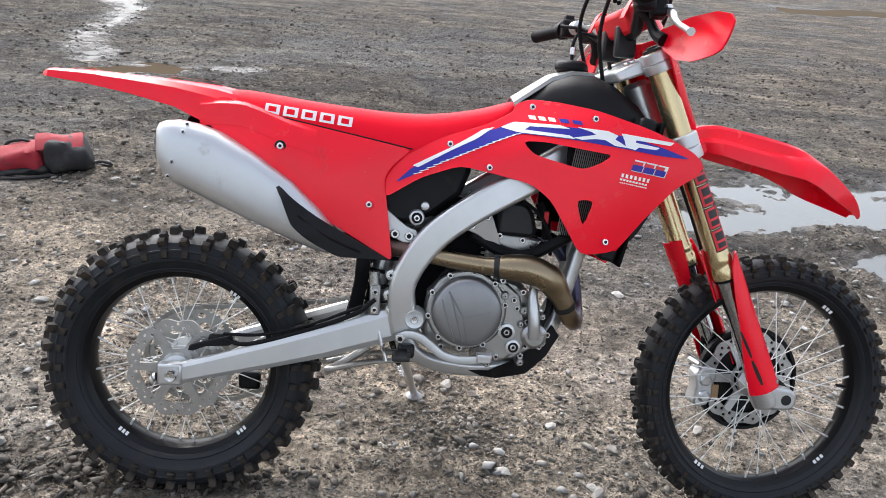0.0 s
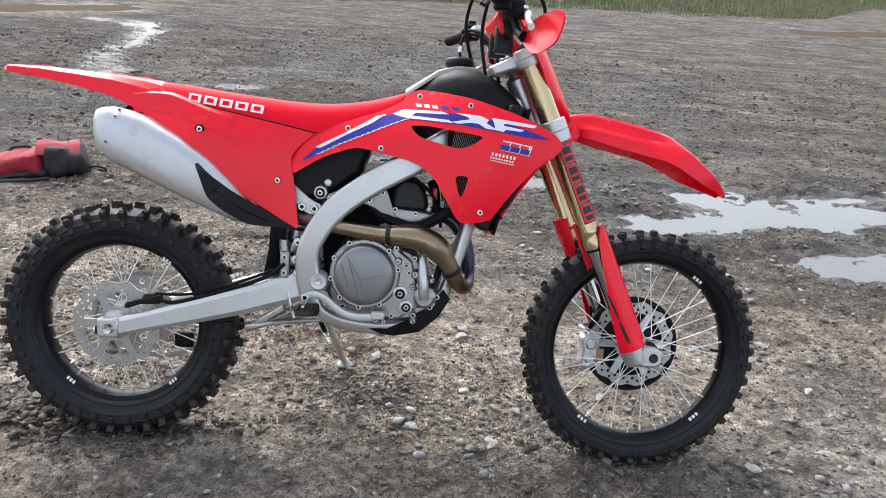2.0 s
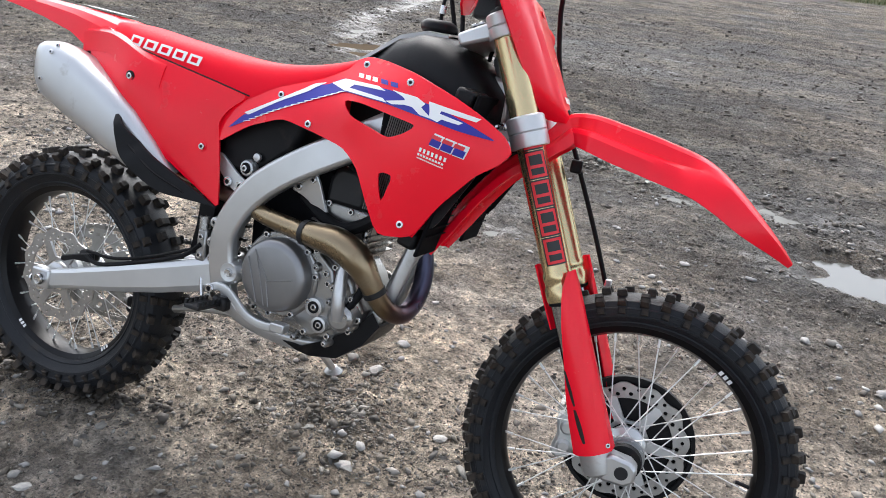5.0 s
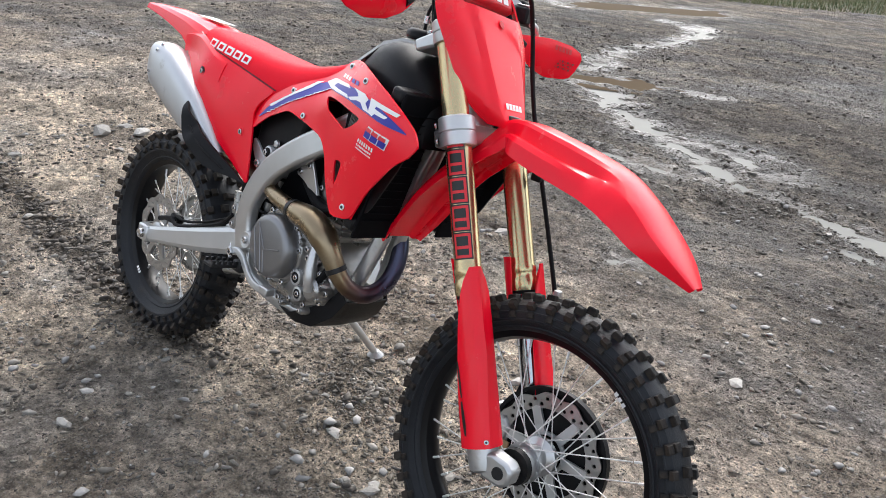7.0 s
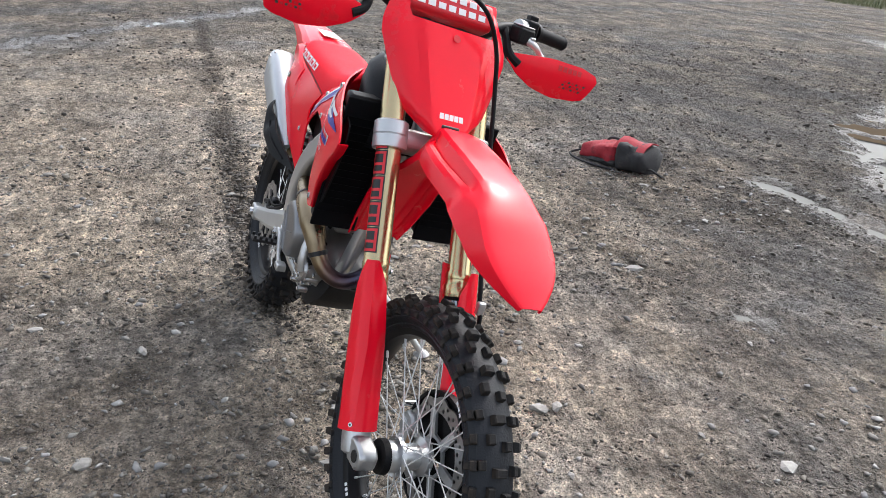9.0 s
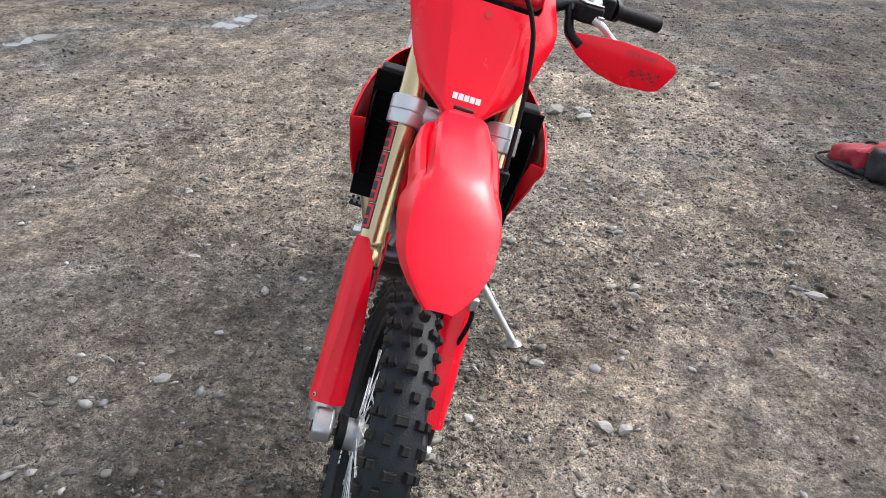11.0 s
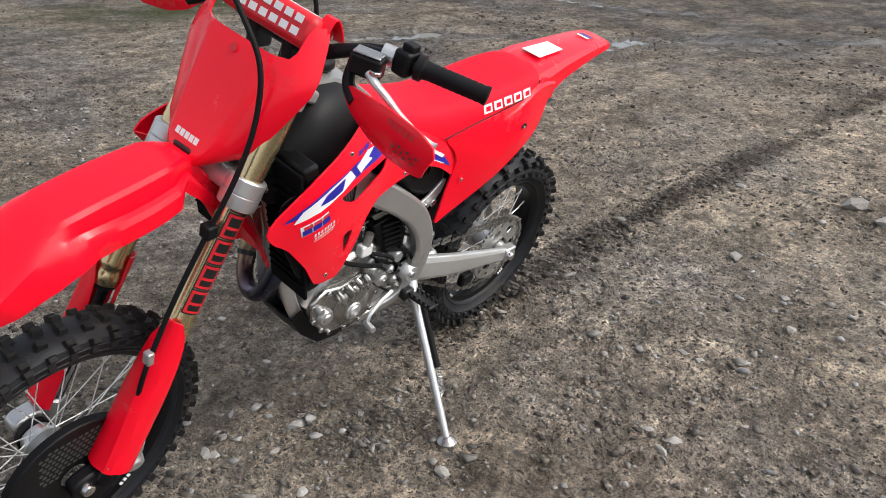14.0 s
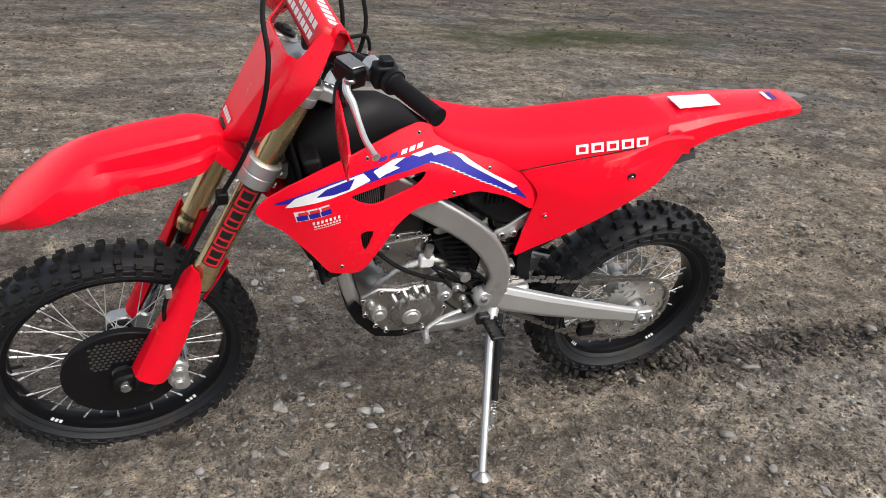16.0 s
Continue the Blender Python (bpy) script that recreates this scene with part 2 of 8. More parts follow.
def height(x, y):
    z = 0.014 * (fbm(x * 1.6, y * 1.6, 2) - 0.5)
    coarse = 0.35 + 1.3 * np.clip((fbm(x * 1.3, y * 1.3, 6) - 0.35) * 3, 0, 1)
    z = z + 0.013 * (fbm(x * 9, y * 9, 3) - 0.5) + coarse * (0.016 * (fbm(x * 26, y * 26, 4, 2) - 0.5) + 0.009 * (vnoise(x * 60, y * 60, 7) - 0.5))
    z = z * np.clip((16 - np.hypot(x, y - 2)) / 9, 0.3, 1)
    z = z - FRONT_DIP * np.exp(-((x - 0.93) ** 2 + (y - 1.8) ** 2) / 0.16)
    t, tx, ty = track_mask(x, y)
    lugs = (np.sin(tx * 2 * math.pi / 0.075) > 0) * 0.012 + (vnoise(tx * 25, ty * 25, 8) - 0.5) * 0.03
    z = z + t * (lugs - 0.012) - 0.022 * rut_mask(x, y)
    wet, deep = puddle_mask(x, y)
    broken = wet * np.clip((0.045 - deep) / 0.02, 0, 1)
    z = z - deep * (0.35 + 1.3 * fbm(x * 6, y * 6, 15, 3)) + broken * (0.040 * (ruts(x, y, 16, 2.2, 8.0) - 0.5) + 0.050 * (fbm(x * 9, y * 9, 18, 3) - 0.5))
    z = z + 0.030 * (ruts(x, y, 19, 0.8, 4.5) - 0.5) * np.clip((y - 2.2) / 1.0, 0, 1) * np.clip((8 - y) / 4, 0, 1)
    damp = np.clip((y - 2.4) / 1.5, 0, 1) * np.clip((fbm(x * 0.6, y * 0.6, 17) - 0.36) * 5, 0, 1) * np.clip((13 - y) / 4, 0, 1)
    damp = damp * np.clip((3.0 - np.abs(x + 0.5)) / 3 + 0.6, 0.25, 1)
    return z, np.maximum(wet, np.maximum(0.60 * damp, 0.60 * np.exp(-((x - 1.2) / 1.3) ** 2 - ((y - 4.2) / 1.0) ** 2))), np.maximum(t, np.maximum(0.55 * rut_mask(x, y), 0.75 * np.exp(-((x + 3.25) / 0.22) ** 2 - ((y - 0.50) / 0.16) ** 2)))


FRONT_DIP = 0.012


def graded(lo, hi, step, far_lo, far_hi, mid, reach):
    """Coordinates that are fine from lo to hi, medium out to far_lo and far_hi, then coarser out to the horizon."""
    def side(width):
        out, p, s = [], 0.0, step
        while p < reach:
            s = min(s * 1.06, mid) if p < width else s * 1.12
            p += s
            out.append(p)
        return out
    core = np.arange(lo, hi, step)
    return np.concatenate([lo - np.array(side(lo - far_lo))[::-1], core, core[-1] + np.array(side(far_hi - hi))])


def ground_material():
    m = bpy.data.materials.new("wet_gravel_ground")
    m.use_nodes = True
    n, l = m.node_tree.nodes, m.node_tree.links
    b = n["Principled BSDF"]
    geo = n.new("ShaderNodeNewGeometry")

    def noise_at(scale, detail=5, rough=0.55):
        k = n.new("ShaderNodeTexNoise")
        k.inputs["Scale"].default_value, k.inputs["Detail"].default_value, k.inputs["Roughness"].default_value = scale, detail, rough
        l.new(geo.outputs["Position"], k.inputs["Vector"])
        return k.outputs["Fac"]

    def remap(sock, a, c, d=0.0, e=1.0):
        k = n.new("ShaderNodeMapRange")
        for i, v in zip((1, 2, 3, 4), (a, c, d, e)):
            k.inputs[i].default_value = v
        l.new(sock, k.inputs[0])
        return k.outputs[0]

    def mix(fac, a, c):
        k = n.new("ShaderNodeMix")
        k.data_type = "RGBA"
        l.new(fac, k.inputs[0])
        for i, v in ((6, a), (7, c)):
            if isinstance(v, tuple):
                k.inputs[i].default_value = (*v, 1)
            else:
                l.new(v, k.inputs[i])
        return k.outputs[2]

    def mask(name, axis):
        k = n.new("ShaderNodeUVMap")
        k.uv_map = name
        x = n.new("ShaderNodeSeparateXYZ")
        l.new(k.outputs[0], x.inputs[0])
        return x.outputs[axis]

    def cells(scale, lo, hi):
        k = n.new("ShaderNodeTexVoronoi")
        k.inputs["Scale"].default_value = scale
        l.new(warped, k.inputs["Vector"])
        c = n.new("ShaderNodeSeparateColor")
        l.new(k.outputs["Color"], c.inputs[0])
        return k, c, remap(c.outputs[0], 0, 1, lo, hi)

    def times(colour, fac):
        k = n.new("ShaderNodeVectorMath")
        k.operation = "SCALE"
        l.new(colour, k.inputs[0])
        l.new(fac, k.inputs["Scale"])
        return k.outputs[0]

    wn = n.new("ShaderNodeTexNoise")
    wn.inputs["Scale"].default_value, wn.inputs["Detail"].default_value = 60, 3
    l.new(geo.outputs["Position"], wn.inputs["Vector"])
    wm = n.new("ShaderNodeVectorMath")
    wm.operation = "MULTIPLY_ADD"
    wm.inputs[1].default_value = (0.016, 0.016, 0.016)
    l.new(wn.outputs["Color"], wm.inputs[0])
    l.new(geo.outputs["Position"], wm.inputs[2])
    warped = wm.outputs[0]
    def drawn_out(scale, along, turn):
        k = n.new("ShaderNodeMapping")
        k.inputs["Rotation"].default_value = (0, 0, radians(-turn))
        k.inputs["Scale"].default_value = (along, 1, 1)
        k.vector_type = "POINT"
        l.new(warped, k.inputs["Vector"])
        q = n.new("ShaderNodeTexNoise")
        q.inputs["Scale"].default_value, q.inputs["Detail"].default_value, q.inputs["Roughness"].default_value = scale, 6, 0.62
        l.new(k.outputs[0], q.inputs["Vector"])
        return q.outputs["Fac"]

    def plus(a, c):
        k = n.new("ShaderNodeMath")
        k.operation = "ADD"
        l.new(a, k.inputs[0])
        l.new(c, k.inputs[1])
        return k.outputs[0]

    def pebbles(scale, share, size):
        """A sparse share of the cells hold a pebble of uneven size."""
        k, c, f = cells(scale, 0, 1)
        lim = n.new("ShaderNodeMapRange")
        for i, v in zip((1, 2, 3, 4), (1 - share, 1.0, 0.02, size)):
            lim.inputs[i].default_value = v
        l.new(c.outputs[0], lim.inputs[0])
        sub = n.new("ShaderNodeMath")
        sub.operation = "SUBTRACT"
        l.new(lim.outputs[0], sub.inputs[0])
        l.new(k.outputs["Distance"], sub.inputs[1])
        return remap(sub.outputs[0], 0.0, 0.10), c, remap(sub.outputs[0], 0.0, 0.3)

    grey = mix(remap(noise_at(5.5, 6, 0.65), 0.35, 0.65), (0.122, 0.116, 0.110), (0.205, 0.196, 0.185))
    tan = mix(remap(noise_at(7.5, 6, 0.65), 0.35, 0.65), (0.185, 0.152, 0.116), (0.31, 0.260, 0.200))
    base = mix(remap(noise_at(0.8, 7, 0.62), 0.38, 0.55), grey, tan)
    ground_tone = mask("grass_moss", 1)

    def product(a, c):
        k = n.new("ShaderNodeMath")
        k.operation = "MULTIPLY"
        l.new(a, k.inputs[0])
        l.new(c, k.inputs[1])
        return k.outputs[0]

    base = mix(product(remap(ground_tone, 0.5, 1.4, 0, 0.75), remap(noise_at(1.1, 6, 0.6), 0.35, 0.6, 0.3, 1)), base, tan)
    dark_share = remap(ground_tone, 0.3, 1.3, 1.0, 0.35)
    base = mix(product(remap(drawn_out(2.2, 0.4, 14), 0.46, 0.64, 0, 0.6), dark_share), base, (0.092, 0.080, 0.070))
    base = mix(product(remap(noise_at(1.5, 7, 0.65), 0.48, 0.60, 0, 0.7), dark_share), base, (0.100, 0.086, 0.074))
    # scales the base colour from dark to pale by the mask
    base = times(base, remap(ground_tone, -1, 1.6, 0.36, 2.2))
    base = times(base, remap(noise_at(9, 9, 0.72), 0.34, 0.66, 0.42, 1.55))
    base = times(base, remap(drawn_out(3.4, 0.45, 14), 0.36, 0.64, 0.62, 1.35))
    base = times(base, remap(noise_at(30, 8, 0.78), 0.33, 0.67, 0.42, 1.58))
    base = times(base, remap(noise_at(110, 7, 0.85), 0.34, 0.66, 0.40, 1.60))
    gravelly = remap(noise_at(1.3, 6, 0.6), 0.40, 0.58)
    p1, c1, h1 = pebbles(70, 0.55, 0.46)
    p2, c2, h2 = pebbles(150, 0.6, 0.5)
    p3, c3, h3 = pebbles(26, 0.12, 0.40)
    pm = n.new("ShaderNodeMath")
    pm.operation = "MULTIPLY"
    l.new(p1, pm.inputs[0])
    l.new(remap(gravelly, 0, 1, 0.35, 1.0), pm.inputs[1])
    base = mix(p2, base, mix(c2.outputs[1], (0.07, 0.064, 0.058), (0.25, 0.235, 0.215)))
    base = mix(pm.outputs[0], base, mix(c1.outputs[1], (0.08, 0.074, 0.068), (0.30, 0.285, 0.262)))
    base = mix(remap(p3, 0, 1, 0, 0.85), base, mix(c3.outputs[1], (0.13, 0.122, 0.113), (0.42, 0.40, 0.375)))
    track = mask("wet_track", 1)
    base = mix(remap(track, 0.1, 0.8, 0, 0.7), base, (0.058, 0.046, 0.036))
    wet = mask("wet_track", 0)
    damp = n.new("ShaderNodeMath")
    damp.operation = "MULTIPLY"
    l.new(wet, damp.inputs[0])
    l.new(remap(noise_at(1.7, 6, 0.65), 0.3, 0.55, 0.35, 1), damp.inputs[1])
    base = times(base, remap(damp.outputs[0], 0, 1, 1.0, 0.62))
    # a broken film of water that fills the ruts and low places
    low = n.new("ShaderNodeMath")
    low.operation = "MULTIPLY_ADD"
    low.inputs[1].default_value = 0.55
    l.new(drawn_out(5.0, 0.25, 14), low.inputs[0])
    l.new(remap(noise_at(16, 7, 0.7), 0, 1, 0, 0.45), low.inputs[2])
    edge = n.new("ShaderNodeMath")
    edge.operation = "MULTIPLY_ADD"
    edge.inputs[1].default_value = 0.30
    l.new(wet, edge.inputs[0])
    l.new(low.outputs[0], edge.inputs[2])
    film = remap(edge.outputs[0], 0.725, 0.79)
    base = mix(remap(film, 0, 1, 0, 0.5), base, (0.06, 0.055, 0.05))
    grass = mask("grass_moss", 0)
    gmix = mix(remap(noise_at(2.5, 6, 0.7), 0.35, 0.65), (0.10, 0.10, 0.04), (0.055, 0.085, 0.025))
    gm = n.new("ShaderNodeMath")
    gm.operation = "MULTIPLY"
    l.new(grass, gm.inputs[0])
    l.new(remap(noise_at(1.4, 8, 0.7), 0.35, 0.55), gm.inputs[1])
    base = mix(gm.outputs[0], base, gmix)
    l.new(base, b.inputs["Base Color"])
    r = n.new("ShaderNodeMix")
    r.inputs[3].default_value = 0.3
    l.new(film, r.inputs[0])
    l.new(remap(damp.outputs[0], 0, 1, 0.9, 0.36), r.inputs[2])
    l.new(r.outputs[0], b.inputs["Roughness"])
    l.new(remap(film, 0, 1, 0.2, 0.3), b.inputs["Specular IOR Level"])

    rough = plus(remap(noise_at(7, 9, 0.7), 0.25, 0.75, 0, 6.0), remap(noise_at(28, 8, 0.72), 0.25, 0.75, 0, 1.6))
    rough = plus(rough, remap(noise_at(120, 5, 0.75), 0.25, 0.75, 0, 0.5))
    rough = plus(rough, plus(remap(h1, 0, 1, 0, 0.6), plus(remap(h2, 0, 1, 0, 0.35), remap(h3, 0, 1, 0, 1.4))))
    flat = n.new("ShaderNodeMix")
    l.new(film, flat.inputs[0])
    l.new(rough, flat.inputs[2])
    fl = n.new("ShaderNodeMath")
    fl.operation = "MULTIPLY"
    fl.inputs[1].default_value = 0.16
    l.new(rough, fl.inputs[0])
    l.new(fl.outputs[0], flat.inputs[3])
    bp = n.new("ShaderNodeBump")
    bp.inputs["Strength"].default_value, bp.inputs["Distance"].default_value = 1.0, 0.016
    l.new(flat.outputs[0], bp.inputs["Height"])
    l.new(bp.outputs[0], b.inputs["Normal"])
    return m


GRASS_EDGE = [(-60, 22), (-17.4, 17.9), (-14.8, 18.2), (-12.2, 18.5), (-11.0, 16.0), (-9.4, 14.2), (-8.0, 16.7), (-6.1, 18.3), (-0.2, 22.2), (5.4, 23.5), (9.8, 27.1), (16, 38.7), (60, 60)]


def build_ground():
    xs, ys = graded(-2.0, 2.0, 0.019, -6.5, 3.8, 0.036, 420), graded(-0.2, 3.5, 0.019, -3.5, 10.0, 0.030, 420)
    X, Y = np.meshgrid(xs, ys, indexing="ij")
    x, y = X.ravel(), Y.ravel()
    z, wet, t = height(x, y)
    far = np.clip((np.hypot(x, y - 2) - 12) / 30, 0, 1)
    z = z * (1 - far)
    edge = np.interp(x, [p[0] for p in GRASS_EDGE], [p[1] for p in GRASS_EDGE]) + 1.6 * (fbm(x * 0.5, y * 0.5, 21) - 0.5)
    grass = np.clip((y - edge) / 0.8, 0, 1)
    moss = np.exp(-(((x + 2.7) / 1.8) ** 2 + ((y + 4.4 - 0.15 * (x + 2.7)) / 0.55) ** 2)) * 1.1
    grass = np.maximum(grass, moss)
    # hand-placed tone: paler round the bike, darker beyond y 3.5, plus patches
    ground_tone = np.clip((8.5 - np.hypot(x + 0.7, y - 0.9)) / 4.5, 0, 1) * np.clip((3.6 - y) / 1.2, 0, 1) * (0.55 + 0.9 * fbm(x * 0.9, y * 0.9, 51)) - np.clip((y - 3.5) / 1.5, 0, 1) * np.clip((x + 9) / 4, 0.2, 1) * np.clip((1.6 - x) / 1.8, 0.1, 1) * (0.34 + 0.44 * fbm(x * 0.5, y * 0.5, 52)) * np.clip((16 - y) / 5, 0.3, 1)
    ground_tone = ground_tone + 1.15 * np.exp(-((x + 1.9) / 2.6) ** 2 - ((y - 2.4) / 0.9) ** 2) * (0.6 + 0.8 * fbm(x * 1.7, y * 1.7, 53))
    ground_tone = ground_tone + 0.55 * np.exp(-((x + 4.2) / 2.6) ** 2 - ((y - 2.6) / 2.2) ** 2) - 0.3 * np.exp(-((x - 0.8) / 0.8) ** 2 - ((y - 1.0) / 0.8) ** 2)
    nx, ny = len(xs), len(ys)
    idx = np.arange(nx * ny).reshape(nx, ny)
    quads = np.stack([idx[:-1, :-1], idx[1:, :-1], idx[1:, 1:], idx[:-1, 1:]], -1).reshape(-1, 4)
    me = bpy.data.meshes.new("ground")
    me.vertices.add(len(x))
    me.vertices.foreach_set("co", np.stack([x, y, z], -1).ravel())
    me.loops.add(quads.size)
    me.loops.foreach_set("vertex_index", quads.ravel())
    me.polygons.add(len(quads))
    me.polygons.foreach_set("loop_start", np.arange(0, quads.size, 4))
    me.update(calc_edges=True)
    me.polygons.foreach_set("use_smooth", np.ones(len(quads), bool))
    flat = quads.ravel()
    for name, u, v in (("wet_track", wet, t), ("grass_moss", grass, ground_tone)):
        uv = me.uv_layers.new(name=name)
        uv.data.foreach_set("uv", np.stack([u[flat], v[flat]], 1).ravel().astype(np.float32))
    me.materials.append(ground_material())
    me.validate()
    return tagged(new("ground", me), "wet grey-brown gravel yard with tyre tracks", "ground", kind="structure")


ground = build_ground()


def ground_z(x, y):
    return float(height(np.array([x], float), np.array([y], float))[0][0])


def water_material(name, base, rough, spec):
    m = mat(name, base, rough, var=0.15, scale=1.5, spec=spec, rough_var=0.015)
    n, l = m.node_tree.nodes, m.node_tree.links
    nb = n.new("ShaderNodeTexNoise")
    nb.inputs["Scale"].default_value = 9
    bp = n.new("ShaderNodeBump")
    bp.inputs["Strength"].default_value, bp.inputs["Distance"].default_value = 0.06, 0.01
    l.new(nb.outputs["Fac"], bp.inputs["Height"])
    l.new(bp.outputs[0], n["Principled BSDF"].inputs["Normal"])
    return m


M_WATER = water_material("rain_water", (0.10, 0.10, 0.09), 0.10, 0.5)
# thin water: the sky's reflection is painted in as a pale grey base
M_SHALLOW = water_material("thin_muddy_water", (0.20, 0.20, 0.183), 0.25, 0.012)
M_MUD_WATER = water_material("muddy_water", (0.085, 0.064, 0.042), 0.4, 0.0005)


def build_puddles():
    """Each sheet of water lies level in its hollow and dips under the ground at its rim."""
    for i, (x0, y0, x1, y1, w, d) in enumerate(RUNS):
        me = bpy.data.meshes.new("puddle")
        length = math.hypot(x1 - x0, y1 - y0)
        ux, uy = (x1 - x0) / length, (y1 - y0) / length
        level = (-d * 0.22 if d > 0.042 else -d * 0.62) - i * 0.0003
        ring = []
        for k in range(40):
            f = 2 * math.pi * (k + 0.5) / 40
            u = (2.2 if d > 0.042 else 1.3) * w * math.cos(f) + (length if math.cos(f) > 0 else 0)
            v = 2.2 * w * math.sin(f)
            ring.append((x0 + u * ux - v * uy, y0 + u * uy + v * ux, level))
        me.from_pydata(ring, [], [list(range(40))])
        me.materials.append(M_MUD_WATER if d > 0.042 else M_WATER if d >= 0.028 else M_SHALLOW)
        tagged(new("puddle", me), "brown muddy puddle in the yard" if d > 0.042 else "shallow puddle of rainwater in the gravel", "puddle", "puddles in the yard", "structure")


build_puddles()


# ---- mesh tools ----
def link_mesh(name, bm, material, parent=None, label="", matrix=None, sharp=35, bevel=0.0, smooth=True):
    me = bpy.data.meshes.new(name)
    bmesh.ops.recalc_face_normals(bm, faces=bm.faces)
    bm.to_mesh(me)
    bm.free()
    me.materials.append(material)
    if smooth:
        me.polygons.foreach_set("use_smooth", np.ones(len(me.polygons), bool))
        me.set_sharp_from_angle(angle=radians(sharp))
    ob = new(name, me)
    if parent:
        ob.parent = parent
    if matrix is not None:
        ob.matrix_basis = matrix
    if label:
        ob["label"] = label
    if bevel:
        b = ob.modifiers.new("bevel", "BEVEL")
        b.width, b.segments, b.limit_method, b.angle_limit = bevel, 2, "ANGLE", radians(40)
    return ob


def part(name, bm, material, parent, label="", matrix=None, sharp=35, bevel=0.0):
    return link_mesh(name, bm, material, parent, label, matrix, sharp, bevel)


def again(ob, matrix, parent=None):
    """The same mesh once more, as an object of its own."""
    o = new(ob.name.split(".")[0], ob.data)
    o.parent = parent or ob.parent
    o.matrix_basis = matrix
    return o


def curve_points(pts, steps=6):
    """A smooth line through the points (Catmull-Rom)."""
    p = [np.array(q, float) for q in pts]
    p = [2 * p[0] - p[1]] + p + [2 * p[-1] - p[-2]]
    out = []
    for i in range(1, len(p) - 2):
        for k in range(steps):
            t = k / steps
            a, b, c, d = p[i - 1], p[i], p[i + 1], p[i + 2]
            out.append(0.5 * (2 * b + (c - a) * t + (2 * a - 5 * b + 4 * c - d) * t * t + (3 * b - a - 3 * c + d) * t ** 3))
    out.append(p[-2])
    return out


def loft(bm, rings, caps=True, closed=True):
    vs = [[bm.verts.new(p) for p in r] for r in rings]
    n = len(vs[0])
    for a, b in zip(vs, vs[1:]):
        for i in range(n if closed else n - 1):
            bm.faces.new((a[i], a[(i + 1) % n], b[(i + 1) % n], b[i]))
    if caps and closed:
        bm.faces.new(vs[0])
        bm.faces.new(list(reversed(vs[-1])))
    return vs


def sweep(bm, pts, profile, scales=None, up=(0, 1, 0), caps=True):
    """Sweeps a closed 2D profile (side, up) along a line; scales: per point a number or (side, up)."""
    pts = [Vector(p) for p in pts]
    rings = []
    side = None
    for i, p in enumerate(pts):
        d = (pts[min(i + 1, len(pts) - 1)] - pts[max(i - 1, 0)]).normalized()
        if side is None:
            side = d.cross(Vector(up))
            if side.length < 1e-4:
                side = d.cross(Vector((0.3, 0.2, 1)))
        side = (side - d * side.dot(d)).normalized()
        u = side.cross(d)
        s = 1.0 if scales is None else scales[i]
        sx, sy = s if isinstance(s, (tuple, list)) else (s, s)
        rings.append([p + side * (a * sx) + u * (b * sy) for a, b in profile])
    loft(bm, rings, caps)


def circle(n=12, r=1.0):
    return [(r * math.cos(2 * math.pi * k / n), r * math.sin(2 * math.pi * k / n)) for k in range(n)]


def rrect(w, h, r, n=3):
    """A rectangle with rounded corners."""
    out = []
    for cx, cy, a0 in ((w / 2 - r, h / 2 - r, 0), (-w / 2 + r, h / 2 - r, 90), (-w / 2 + r, -h / 2 + r, 180), (w / 2 - r, -h / 2 + r, 270)):
        for k in range(n + 1):
            a = radians(a0 + 90 * k / n)
            out.append((cx + r * math.cos(a), cy + r * math.sin(a)))
    return out


def tube_bm(pts, r, n=12, steps=6, bm=None, smooth_path=True):
    bm = bm or bmesh.new()
    line = curve_points(pts, steps) if smooth_path else [np.array(p, float) for p in pts]
    if isinstance(r, (list, tuple)):
        f = np.linspace(0, len(r) - 1, len(line))
        rs = np.interp(f, range(len(r)), r)
    else:
        rs = [r] * len(line)
    sweep(bm, line, circle(n), list(rs))
    return bm


def lathe_bm(profile, n=48, centre=(0, 0, 0), bm=None, axis="y", closed=True):
    """Turns (radius, along) points round an axis. closed: the profile is a loop."""
    bm = bm or bmesh.new()
    rings = []
    for k in range(n):
        a = 2 * math.pi * k / n
        c, s = math.cos(a), math.sin(a)
        ring = []
        for r, h in profile:
            v = {"y": (r * c, h, r * s), "z": (r * c, r * s, h), "x": (h, r * c, r * s)}[axis]
            ring.append(bm.verts.new([v[i] + centre[i] for i in range(3)]))
        rings.append(ring)
    m = len(profile)
    for a, b in zip(rings, rings[1:] + rings[:1]):
        for i in range(m if closed else m - 1):
            bm.faces.new((a[i], a[(i + 1) % m], b[(i + 1) % m], b[i]))
    if not closed:
        for i in (0, m - 1):
            if profile[i][0] > 1e-6:
                bm.faces.new([r[i] for r in rings])
    bmesh.ops.remove_doubles(bm, verts=bm.verts, dist=1e-6)
    return bm


def box_bm(x0, x1, y0, y1, z0, z1, bm=None):
    bm = bm or bmesh.new()
    v = [bm.verts.new((x, y, z)) for x in (x0, x1) for y in (y0, y1) for z in (z0, z1)]
    for f in ((0, 1, 3, 2), (4, 6, 7, 5), (0, 4, 5, 1), (2, 3, 7, 6), (0, 2, 6, 4), (1, 5, 7, 3)):
        bm.faces.new([v[i] for i in f])
    return bm


